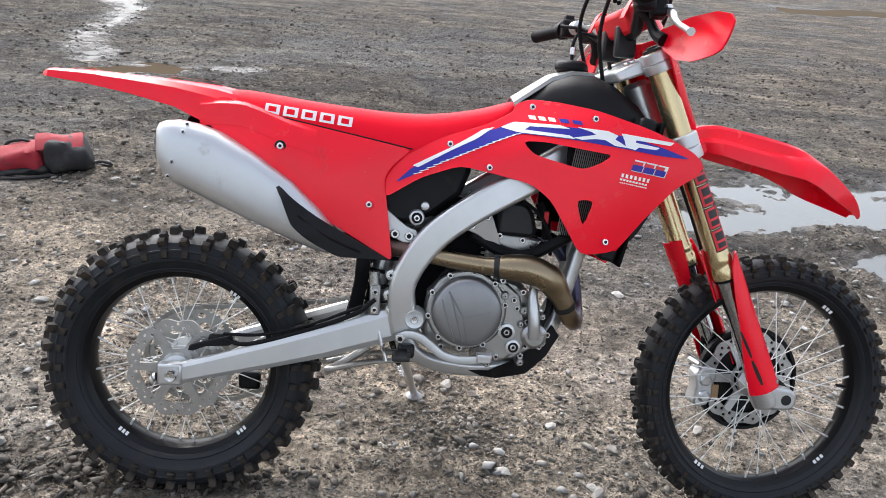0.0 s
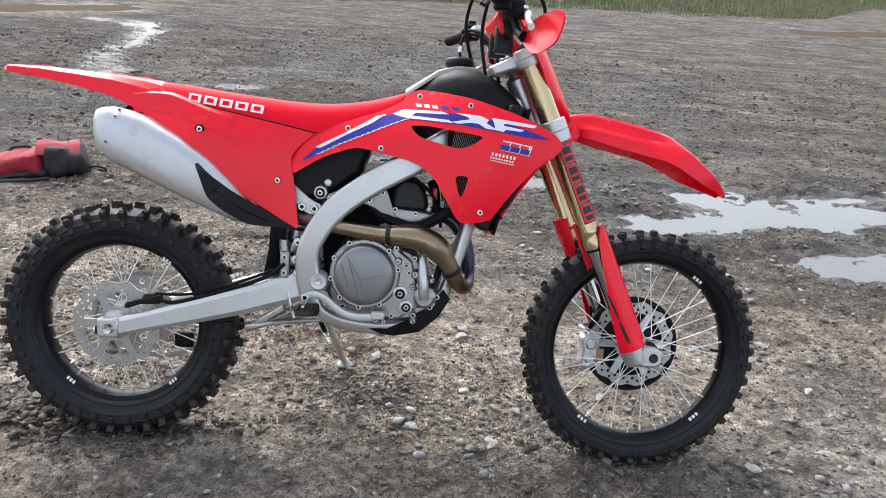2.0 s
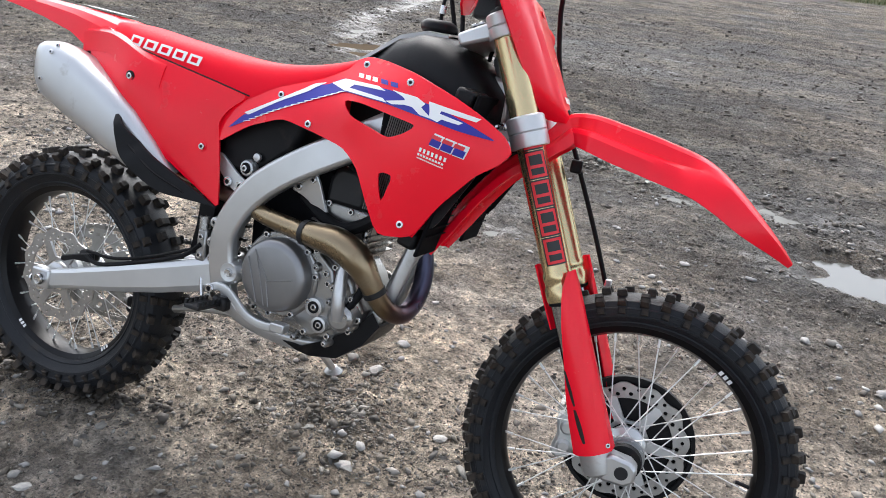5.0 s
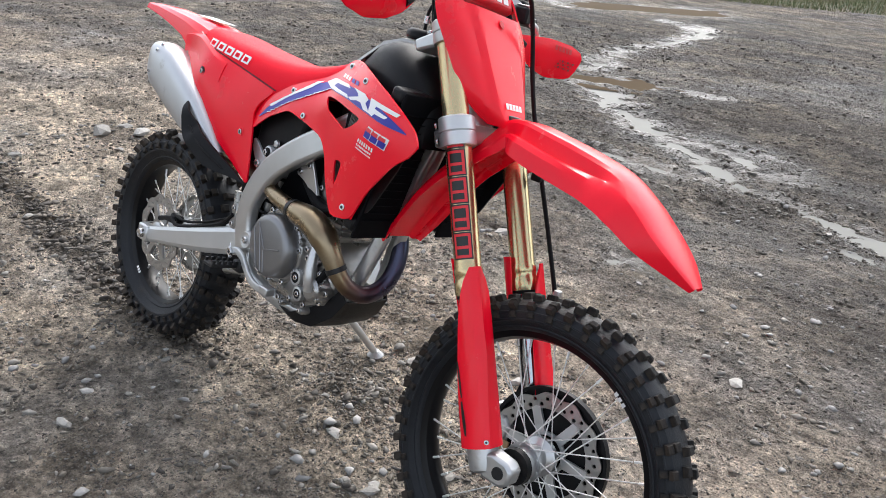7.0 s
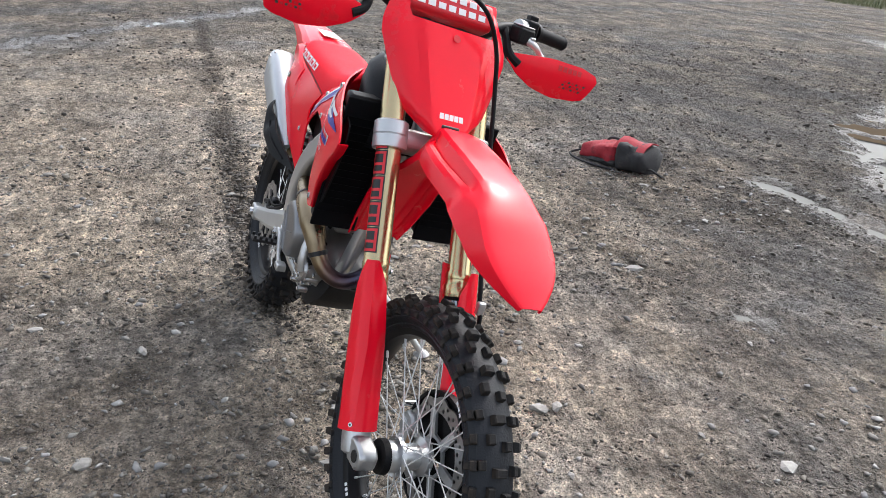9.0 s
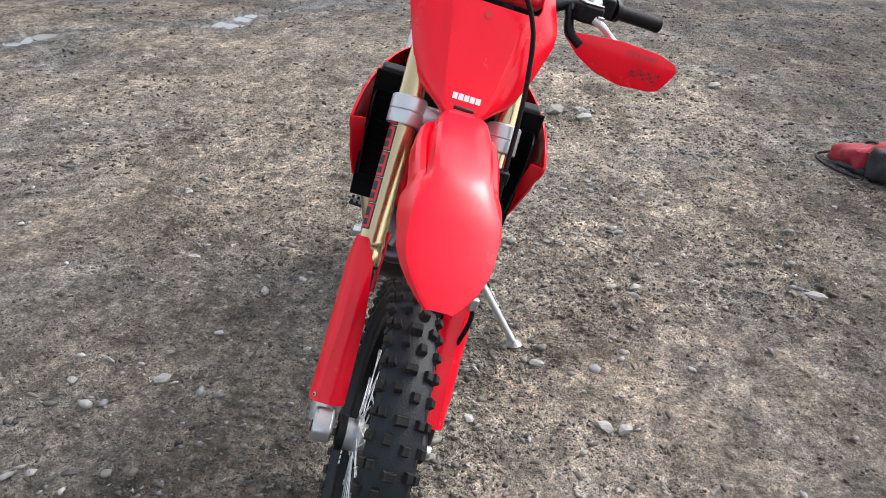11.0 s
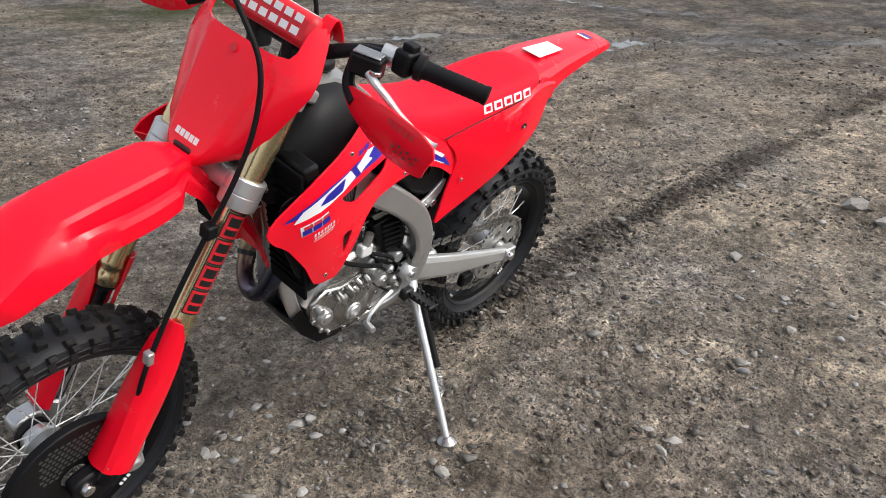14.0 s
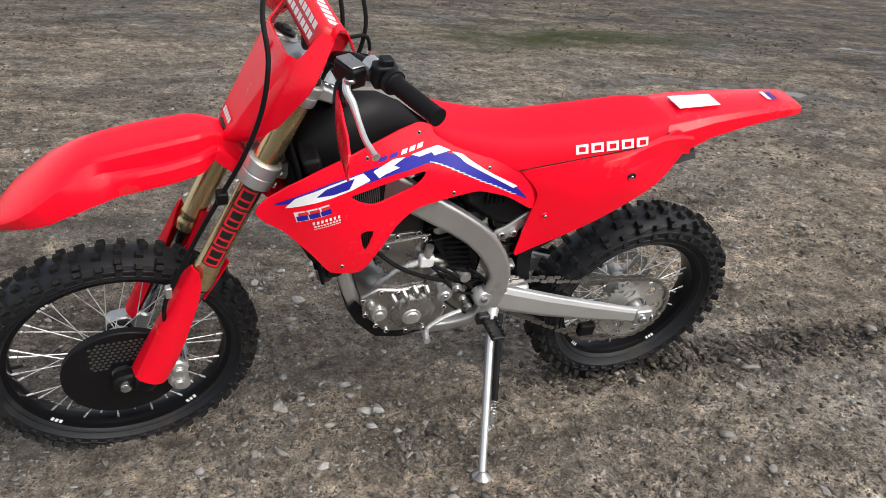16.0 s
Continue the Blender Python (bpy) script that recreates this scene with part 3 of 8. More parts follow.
def spline2(ctrl):
    """A smooth height over (x, z) through the control values (thin-plate spline)."""
    c = np.array(ctrl, float)
    p, v = c[:, :2], c[:, 2]
    def phi(r):
        return np.where(r > 1e-9, r * r * np.log(np.maximum(r, 1e-9)), 0)
    k = phi(np.hypot(*(p[:, None] - p[None]).transpose(2, 0, 1))) + 1e-5 * np.eye(len(p))
    q = np.hstack([np.ones((len(p), 1)), p])
    a = np.block([[k, q], [q.T, np.zeros((3, 3))]])
    w = np.linalg.solve(a, np.concatenate([v, np.zeros(3)]))
    def f(x, z):
        r = np.hypot(p[:, 0] - x, p[:, 1] - z)
        return float(phi(r) @ w[:-3] + w[-3] + w[-2] * x + w[-1] * z)
    return f


def round_corners(loop, t=0.18):
    out = []
    n = len(loop)
    for i in range(n):
        p, a, b = np.array(loop[i], float), np.array(loop[i - 1], float), np.array(loop[(i + 1) % n], float)
        la, lb = np.linalg.norm(a - p), np.linalg.norm(b - p)
        s = min(t * min(la, lb), 0.02)
        out += [tuple(p + (a - p) / la * s), tuple(p * 0.5 + 0.25 * (p + (a - p) / la * s) + 0.25 * (p + (b - p) / lb * s)), tuple(p + (b - p) / lb * s)]
    return out


def sheet_bm(outline, yf, side, thick=0.004, holes=(), grid=0.03, offset=0.0, corners=0.3, bulge=None):
    """A moulded panel over (x, z), at y = side * yf(x, z), open where it has holes."""
    bm = bmesh.new()
    for lp in (outline, *holes):
        lp = round_corners(lp, corners) if corners else lp
        vs = [bm.verts.new((p[0], 0, p[1])) for p in lp]
        for a, b in zip(vs, vs[1:] + vs[:1]):
            bm.edges.new((a, b))
    bmesh.ops.triangle_fill(bm, use_beauty=True, use_dissolve=False, edges=bm.edges[:])
    if grid:
        xs, zs = [v.co.x for v in bm.verts], [v.co.z for v in bm.verts]
        for lo, hi, no in ((min(xs), max(xs), (1, 0, 0)), (min(zs), max(zs), (0, 0, 1))):
            k = lo + grid
            while k < hi - grid * 0.3:
                bmesh.ops.bisect_plane(bm, geom=bm.verts[:] + bm.edges[:] + bm.faces[:], dist=1e-5, plane_co=(k * no[0], 0, k * no[2]), plane_no=no)
                k += grid
    bmesh.ops.dissolve_degenerate(bm, dist=1e-5, edges=bm.edges[:])
    for v in bm.verts:
        v.co.y = side * (yf(v.co.x, v.co.z) + offset)
    if thick:
        d = bmesh.ops.duplicate(bm, geom=bm.verts[:] + bm.edges[:] + bm.faces[:])
        vm = d["vert_map"]
        dup = {g for g in d["geom"] if isinstance(g, bmesh.types.BMVert)}
        for v in dup:
            v.co.y -= side * thick
        for e in [e for e in bm.edges if len(e.link_faces) == 1 and e.verts[0] not in dup]:
            a, b = e.verts
            try:
                bm.faces.new((a, b, vm[b], vm[a]))
            except ValueError:
                pass
    return bm


def shell_bm(sections, thick=0.004):
    """A moulded skin through open cross sections, with a thickness."""
    bm = bmesh.new()
    vs = loft(bm, sections, caps=False, closed=False)
    bm.normal_update()
    g = len(vs), len(vs[0])
    nrm = {}
    for row in vs:
        for v in row:
            nrm[v] = v.normal.copy()
    inner = [[bm.verts.new(v.co - nrm[v] * thick) for v in row] for row in vs]
    for i in range(g[0] - 1):
        for j in range(g[1] - 1):
            bm.faces.new((inner[i][j], inner[i + 1][j], inner[i + 1][j + 1], inner[i][j + 1]))
    for i in range(g[0] - 1):
        for j in (0, g[1] - 1):
            bm.faces.new((vs[i][j], vs[i + 1][j], inner[i + 1][j], inner[i][j]))
    for j in range(g[1] - 1):
        for i in (0, g[0] - 1):
            bm.faces.new((vs[i][j], vs[i][j + 1], inner[i][j + 1], inner[i][j]))
    return bm


def prism_bm(loop, y0, y1, bm=None):
    """A plate: a polygon over (x, z) between two values of y."""
    bm = bm or bmesh.new()
    a = [bm.verts.new((x, y0, z)) for x, z in loop]
    b = [bm.verts.new((x, y1, z)) for x, z in loop]
    n = len(loop)
    bm.faces.new(a)
    bm.faces.new(list(reversed(b)))
    for i in range(n):
        bm.faces.new((a[i], a[(i + 1) % n], b[(i + 1) % n], b[i]))
    return bm


def ring_plate_bm(outer, holes, y0, y1):
    """A flat plate with holes through it, over (x, z)."""
    bm = bmesh.new()
    for lp in (outer, *holes):
        vs = [bm.verts.new((p[0], y0, p[1])) for p in lp]
        for a, b in zip(vs, vs[1:] + vs[:1]):
            bm.edges.new((a, b))
    bmesh.ops.triangle_fill(bm, use_beauty=True, use_dissolve=False, edges=bm.edges[:])
    ext = bmesh.ops.extrude_face_region(bm, geom=bm.faces[:])
    for v in ext["geom"]:
        if isinstance(v, bmesh.types.BMVert):
            v.co.y = y1
    return bm


def ellipse2(cx, cz, rx, rz, n=10, turn=0.0):
    c, s = math.cos(turn), math.sin(turn)
    return [(cx + rx * math.cos(2 * math.pi * k / n) * c - rz * math.sin(2 * math.pi * k / n) * s,
             cz + rx * math.cos(2 * math.pi * k / n) * s + rz * math.sin(2 * math.pi * k / n) * c) for k in range(n)]


# ---- the motorcycle: x ahead, y to its left, z up, from the ground under the rear axle ----
LEAN_POSE = pose(-0.5998, 1.5428, -0.0113, 0, 0, 6.86) @ pose(0, 0, 0, -13.3) @ pose(0, 0, 0, 0, 0.36)
bike = new("motorcycle")
bike.matrix_basis = LEAN_POSE
tagged(bike, "red off-road motorcycle leaning on its side stand on gravel", "motorcycle")
HEAD, STEER = 24.5, 4.9
PIVOT = Vector((1.536, 0, 0))
AXIS = Vector((-math.sin(radians(HEAD)), 0, math.cos(radians(HEAD))))
TURNED = Matrix.Translation(PIVOT) @ Matrix.Rotation(radians(STEER), 4, AXIS) @ Matrix.Translation(-PIVOT)
RA, FA = Vector((-0.012, 0, 0.335)), Vector((1.457, 0, 0.335))


def spin(c, a):
    return Matrix.Translation(c) @ Matrix.Rotation(a, 4, "Y")


# bolts share one mesh each
def bolt_mesh(r, h):
    bm = bmesh.new()
    lathe_bm([(0, h * 0.55), (r * 0.45, h * 0.55), (r * 0.5, h), (r * 0.85, h), (r, h * 0.8), (r, 0)], 10, bm=bm, axis="z", closed=False)
    me = bpy.data.meshes.new("bolt")
    bmesh.ops.recalc_face_normals(bm, faces=bm.faces)
    bm.to_mesh(me)
    bm.free()
    me.materials.append(M_STEEL)
    me.materials.append(M_BLACK)
    # faces in the socket go black: the recess's shade as colour
    for f in me.polygons:
        if Vector((f.center.x, f.center.y)).length < r * 0.42:
            f.material_index = 1
    return me


BOLT = {k: bolt_mesh(*v) for k, v in {"s": (0.005, 0.004), "m": (0.0075, 0.005), "l": (0.011, 0.007)}.items()}


def bolt(parent, p, way, size="m", matrix=None):
    o = new("bolt", BOLT[size])
    o.parent = parent
    q = Vector(way).to_track_quat("Z", "Y").to_matrix().to_4x4()
    o.matrix_basis = (Matrix.Translation(p) @ q) if matrix is None else matrix @ Matrix.Translation(p) @ q
    return o


# ---- wheels ----
def tyre(name, parent, ro, rc, rb, w, pitches, rows, label):
    """ro: over the knobs, rc: carcass, rb: bead, w: half width."""
    q = rc - rb
    prof = [(rb, -w * 0.62), (rb + 0.005, -w * 0.76), (rb + 0.009, -w * 0.80), (rb + 0.0115, -w * 0.775), (rb + q * 0.33, -w * 0.955), (rb + q * 0.345, -w * 0.99), (rb + q * 0.40, -w * 1.0), (rb + q * 0.415, -w * 0.975), (rb + q * 0.58, -w * 0.99), (rb + q * 0.60, -w * 1.02), (rb + q * 0.64, -w * 1.01), (rb + q * 0.655, -w * 0.975), (rb + (rc - rb) * 0.82, -w * 0.86), (rc - 0.004, -w * 0.55), (rc, 0)]
    prof = prof + [(r, -y) for r, y in prof[-2::-1]]
    prof += [(rb - 0.004, w * 0.5), (rb - 0.004, -w * 0.5)]
    t = part("tyre", lathe_bm(prof, 96), M_TYRE, parent, label, sharp=30)
    rnd = random.Random(7)
    for phase, y, r, tilt, lx, ly, hh in rows:
        for sgn in ((1, -1) if y else (1,)):
            bm = bmesh.new()
            q = Matrix.Rotation(sgn * radians(tilt), 4, "Z")
            low = [(-ly, -lx), (ly, -lx), (ly, lx), (-ly, lx)]
            v0 = [bm.verts.new(q @ Vector((-0.006, a, b))) for a, b in low]
            v1 = [bm.verts.new(q @ Vector((hh * 0.86, a * 0.9, b * 0.86))) for a, b in low]
            v2 = [bm.verts.new(q @ Vector((hh, a * 0.74, b * 0.70))) for a, b in low]
            bm.faces.new(v2)
            for p0, p1 in ((v0, v1), (v1, v2)):
                for j in range(4):
                    bm.faces.new((p0[j], p0[(j + 1) % 4], p1[(j + 1) % 4], p1[j]))
            first = None
            for i in range(pitches):
                if phase is not None and i % 2 != phase:
                    continue
                a = 2 * math.pi * (i + (0.25 if sgn < 0 and y else 0) + rnd.uniform(-0.05, 0.05)) / pitches
                m = Matrix.Rotation(-a, 4, "Y") @ Matrix.Translation((r, sgn * y, 0)) @ Matrix.Rotation(rnd.uniform(-0.06, 0.06), 4, "X") @ Matrix.Diagonal((rnd.uniform(0.8, 1.06), rnd.uniform(0.92, 1.04), rnd.uniform(0.9, 1.05), 1))
                if first is None:
                    first = part("tread_knob", bm, M_KNOB, parent, sharp=25)
                    first.matrix_basis = m
                else:
                    again(first, m, parent)
    return t


def wheel(name, centre, ri, spokes, ro, rc, w, pitches, rows, hub, label, matrix):
    """The rim carries the tyre, hub and spokes."""
    rw = w * 0.62
    prof = [(ri, -rw * 0.5), (ri + 0.004, -rw * 0.8), (ri + 0.016, -rw), (ri + 0.024, -rw * 1.04), (ri + 0.024, -rw * 0.9), (ri + 0.012, -rw * 0.75), (ri + 0.008, 0)]
    prof = prof + [(r, -y) for r, y in prof[-2::-1]] + [(ri - 0.003, 0.006), (ri - 0.003, -0.006)]
    rim = part(name, lathe_bm(prof, 96), M_RIM, bike, label, matrix @ Matrix.Translation(centre))
    t = tyre("tyre", rim, ro, rc, ri + 0.017, w, pitches, rows, "black knobbly off-road tyre dusted with mud")
    for i, (lab, prof, mt) in enumerate(hub):
        part("hub" if i == 0 else "hub_flange", lathe_bm(prof, 32, closed=False), mt, rim, lab)
    # spokes: four lacings, each turned round the hub
    meshes = []
    for sgn, swing in ((1, 1), (-1, 1), (1, -1), (-1, -1)):
        a = radians(52) * swing
        rh, yh = 0.036, sgn * (0.034 if swing > 0 else 0.029)
        p0, p1 = Vector((rh * math.cos(a), yh, rh * math.sin(a))), Vector((ri + 0.001, sgn * 0.008, 0))
        d = (p1 - p0).normalized()
        bm = tube_bm([p0, p1 - d * 0.022], 0.0014, 6, smooth_path=False)
        tube_bm([p1 - d * 0.020, p1], 0.0028, 6, bm=bm, smooth_path=False)
        meshes.append(bm)
    first = {}
    for i in range(spokes):
        k = (i % 2) + 2 * ((i // 2) % 2)
        m = Matrix.Rotation(2 * math.pi * i / spokes + 0.05, 4, "Y")
        if k not in first:
            first[k] = part("spoke", meshes[k], M_SPOKE, rim)
            first[k].matrix_basis = m
        else:
            again(first[k], m, rim)
    # valve and balance weight
    part("valve", tube_bm([(ri - 0.03, 0, 0.004), (ri + 0.004, 0, 0)], 0.004, 8, smooth_path=False), M_BLACK, rim)
    # pale maker's marks as plain bars on the rim
    for a0 in (0.9, 4.0, 5.4):
        for sgn in (1, -1):
            for j in range(3):
                bm = bmesh.new()
                a = a0 + j * 0.045
                c0 = [(ri + 0.003, a), (ri + 0.012, a), (ri + 0.012, a + 0.03), (ri + 0.003, a + 0.03)]
                vs = [bm.verts.new((r * math.cos(f), sgn * (rw * (0.86 + (r - ri) * 9) + 0.0012), r * math.sin(f))) for r, f in c0]
                bm.faces.new(vs)
                part("decal", bm, M_WHITE, rim, "small white print")
    return rim


def wavy_disc(r, waves, depth, inner, holes, y0, y1):
    n = 96
    outer = [((r - depth * 0.5 * (1 + math.cos(waves * 2 * math.pi * k / n))) * math.cos(2 * math.pi * k / n), (r - depth * 0.5 * (1 + math.cos(waves * 2 * math.pi * k / n))) * math.sin(2 * math.pi * k / n)) for k in range(n)]
    hl = [ellipse2(0, 0, inner, inner, 40)]
    for ring, count, hr, shift in holes:
        for k in range(count):
            a = 2 * math.pi * (k + shift) / count
            hl.append(ellipse2(ring * math.cos(a), ring * math.sin(a), hr, hr, 7))
    return ring_plate_bm(outer, hl, y0, y1)


def carrier(r0, r1, arms, y0, y1, width):
    """A star of arms round the hub, in one plate."""
    loop = []
    for k in range(arms):
        for da, r in ((-0.5, r0 + 0.007), (-0.22, r0 + 0.009), (-0.10, r1 * 0.97), (0, r1), (0.10, r1 * 0.97), (0.22, r0 + 0.009)):
            a = 2 * math.pi * (k + da) / arms
            loop.append((r * math.cos(a), r * math.sin(a)))
    return ring_plate_bm(loop, [ellipse2(0, 0, r0, r0, 36)], y0, y1)


def build_wheels():
    rear_rows = [(0, 0.0, 0.315, 0, 0.011, 0.017, 0.019), (1, 0.020, 0.314, 8, 0.012, 0.011, 0.019), (0, 0.038, 0.308, 24, 0.010, 0.010, 0.020), (None, 0.053, 0.298, 40, 0.011, 0.009, 0.021), (None, 0.0590, 0.277, 72, 0.0095, 0.0125, 0.0085)]
    r = wheel("rear_wheel", RA, 0.2125, 32, 0.336, 0.318, 0.063, 38, rear_rows, [
        ("silver rear hub", [(0.024, -0.075), (0.034, -0.07), (0.034, -0.04), (0.047, -0.036), (0.047, -0.027), (0.031, -0.02), (0.031, 0.02), (0.05, 0.027), (0.05, 0.045), (0.03, 0.05), (0.024, 0.085)], M_ALU)],
        "black rear rim laced with bright steel spokes", Matrix())
    d = part("brake_disc", wavy_disc(0.122, 12, 0.008, 0.090, [(0.1085, 24, 0.0036, 0), (0.0985, 24, 0.0042, 0.5)], -0.062, -0.058), M_DISC, r, "petal-edged drilled steel brake disc")
    part("disc_carrier", carrier(0.040, 0.094, 6, -0.0635, -0.0565, 0.014), M_DISC, r)
    teeth = []
    for k in range(98):
        rr = 0.123 if k % 2 else 0.1165
        teeth.append((rr * math.cos(math.pi * k / 49), rr * math.sin(math.pi * k / 49)))
    hl = [ellipse2(0, 0, 0.04, 0.04, 30)]
    for k in range(24):
        a = 2 * math.pi * k / 24
        if k % 2:
            hl.append(ellipse2(0.102 * math.cos(a), 0.102 * math.sin(a), 0.0075, 0.0108, 10, a + 0.4))
        if k % 4 == 0:
            hl.append(ellipse2(0.073 * math.cos(a), 0.073 * math.sin(a), 0.0155, 0.020, 12, a))
    part("sprocket", ring_plate_bm(teeth, hl, 0.062, 0.068), M_SPROCKET, r, "drilled aluminium rear sprocket")
    f_rows = [(0, 0.0, 0.329, 0, 0.010, 0.013, 0.016), (1, 0.015, 0.328, 10, 0.011, 0.008, 0.016), (0, 0.030, 0.322, 26, 0.010, 0.008, 0.016), (None, 0.040, 0.315, 42, 0.010, 0.007, 0.017), (None, 0.0448, 0.303, 72, 0.0085, 0.0085, 0.006)]
    f = wheel("front_wheel", FA, 0.2510, 36, 0.346, 0.332, 0.047, 46, f_rows, [
        ("silver front hub", [(0.02, -0.06), (0.033, -0.058), (0.033, -0.03), (0.042, -0.036), (0.042, -0.026), (0.027, -0.018), (0.027, 0.018), (0.042, 0.026), (0.042, 0.038), (0.03, 0.045), (0.02, 0.05)], M_ALU)],
        "black front rim laced with bright steel spokes", TURNED)
    part("brake_disc", wavy_disc(0.131, 12, 0.009, 0.096, [(0.1155, 24, 0.0042, 0), (0.1045, 24, 0.0048, 0.5)], 0.056, 0.060), M_DISC, f, "petal-edged drilled steel brake disc")
    part("disc_carrier", carrier(0.04, 0.102, 6, 0.0545, 0.0615, 0.014), M_ALU2, f)
    part("seal_cap", lathe_bm([(0.012, -0.075), (0.036, -0.072), (0.038, -0.058), (0.03, -0.055)], 28, closed=False), M_BLACK, f)
    return r, f


rear_wheel, front_wheel = build_wheels()


# ---- frame, swingarm and running gear ----
def both(fn):
    for side in (-1, 1):
        fn(side)


SPAR = [(1.03, 0.035, 0.985, 0.075), (0.95, 0.075, 0.935, 0.08), (0.85, 0.10, 0.878, 0.072), (0.755, 0.112, 0.82, 0.066), (0.665, 0.118, 0.765, 0.064), (0.59, 0.119, 0.707, 0.063),
        (0.54, 0.118, 0.645, 0.061), (0.512, 0.116, 0.58, 0.058), (0.513, 0.113, 0.52, 0.064), (0.528, 0.11, 0.468, 0.074)]


def spar(side):
    line = curve_points([(x, side * y, z) for x, y, z, h in SPAR], 4)
    hs = np.interp(np.linspace(0, len(SPAR) - 1, len(line)), range(len(SPAR)), [h for *_, h in SPAR])
    bm = bmesh.new()
    sweep(bm, line, [(0.5, 0.30), (0.5, -0.30), (0.40, -0.5), (-0.40, -0.5), (-0.5, -0.30), (-0.5, 0.30), (-0.40, 0.5), (0.40, 0.5)], [(h * 1.05, 0.034) for h in hs])
    o = part("frame_spar", bm, M_ALU, bike, "silver cast aluminium frame spar", sharp=28, bevel=0.003)
    # raised weld pad where casting and extrusion meet, and the pivot boss
    part("pivot_boss", lathe_bm([(0.0, side * 0.128), (0.021, side * 0.132), (0.024, side * 0.128), (0.028, side * 0.10)], 20, (0.543, 0, 0.5), closed=False), M_ALU2, o)
    part("pivot_nut", lathe_bm([(0.0, side * 0.136), (0.008, side * 0.137), (0.0105, side * 0.133), (0.0105, side * 0.128)], 8, (0.543, 0, 0.5), closed=False), M_STEEL, o)
    for x, z in ((0.455 + 0.02, 0.60), (0.472, 0.553), (0.478, 0.517)):
        part("lug", lathe_bm([(0, side * 0.122), (0.012, side * 0.121), (0.0145, side * 0.10)], 14, (x + 0.008, 0, z), closed=False), M_ALU, o)
        bolt(o, (x + 0.008, side * 0.121, z), (0, side, 0), "m")
    loop = [(0.60, 0.700), (0.625, 0.722), (0.655, 0.752), (0.640, 0.770), (0.59, 0.735), (0.567, 0.70)]
    part("weld_pad", sheet_bm(loop, lambda x, z: 0.1345, side, 0.006, grid=0), M_ALU, o, bevel=0.002)
    # cradle under the engine and the rail in front
    bm = bmesh.new()
    sweep(bm, curve_points([(0.525, side * 0.10, 0.46), (0.545, side * 0.098, 0.415), (0.60, side * 0.085, 0.385), (0.70, side * 0.075, 0.372), (0.79, side * 0.07, 0.385), (0.85, side * 0.06, 0.425),
                            (0.89, side * 0.045, 0.50), (0.925, side * 0.03, 0.62), (0.965, side * 0.018, 0.76), (1.01, side * 0.01, 0.90)], 5), rrect(0.034, 0.03, 0.008))
    part("cradle_rail", bm, M_ALU, bike, "silver aluminium lower frame rail")
    # engine hanger from the spar to the head
    hanger = [(0.645, 0.712), (0.668, 0.742), (0.703, 0.764), (0.716, 0.738), (0.739, 0.676), (0.733, 0.660), (0.717, 0.664), (0.692, 0.696), (0.662, 0.708)]
    if side > 0:
        hanger = [(0.640, 0.716), (0.668, 0.742), (0.690, 0.757), (0.702, 0.735), (0.704, 0.710), (0.690, 0.700), (0.668, 0.705)]
    part("engine_hanger", sheet_bm(hanger, lambda x, z: 0.098 - (0.77 - z) * 0.12, side, 0.009, grid=0, corners=0.4), M_ALU, bike, "cast aluminium engine hanger", bevel=0.002)
    for x, z in ((0.666, 0.722), (0.700, 0.744), (0.727, 0.672))[:3 if side < 0 else 1]:
        bolt(o, (x, side * (0.0985 - (0.77 - z) * 0.12), z), (0, side, 0), "m")
    # subframe stay behind the spar
    part("subframe_stay", sheet_bm([(0.446, 0.755), (0.462, 0.752), (0.512, 0.712), (0.542, 0.702), (0.535, 0.676), (0.505, 0.672), (0.480, 0.690), (0.452, 0.720)], lambda x, z: 0.095, side, 0.008, grid=0, corners=0.4), M_ALU2, bike, "polished subframe bracket", bevel=0.002)
    for x, z in ((0.487, 0.694), (0.52, 0.690)):
        bolt(o, (x, side * 0.096, z), (0, side, 0), "l")


both(spar)
part("steering_head", lathe_bm([(0.026, 0.0), (0.034, 0.01), (0.034, 0.15), (0.026, 0.16)], 24, axis="z", closed=False), M_ALU, bike, "cast aluminium steering head", Matrix.Translation((1.11, 0, 0.935)) @ Matrix.Rotation(-radians(HEAD), 4, "Y"))
bm = box_bm(0.93, 1.075, -0.03, 0.03, 0.90, 1.03)
part("head_casting", bm, M_ALU, bike, bevel=0.012)


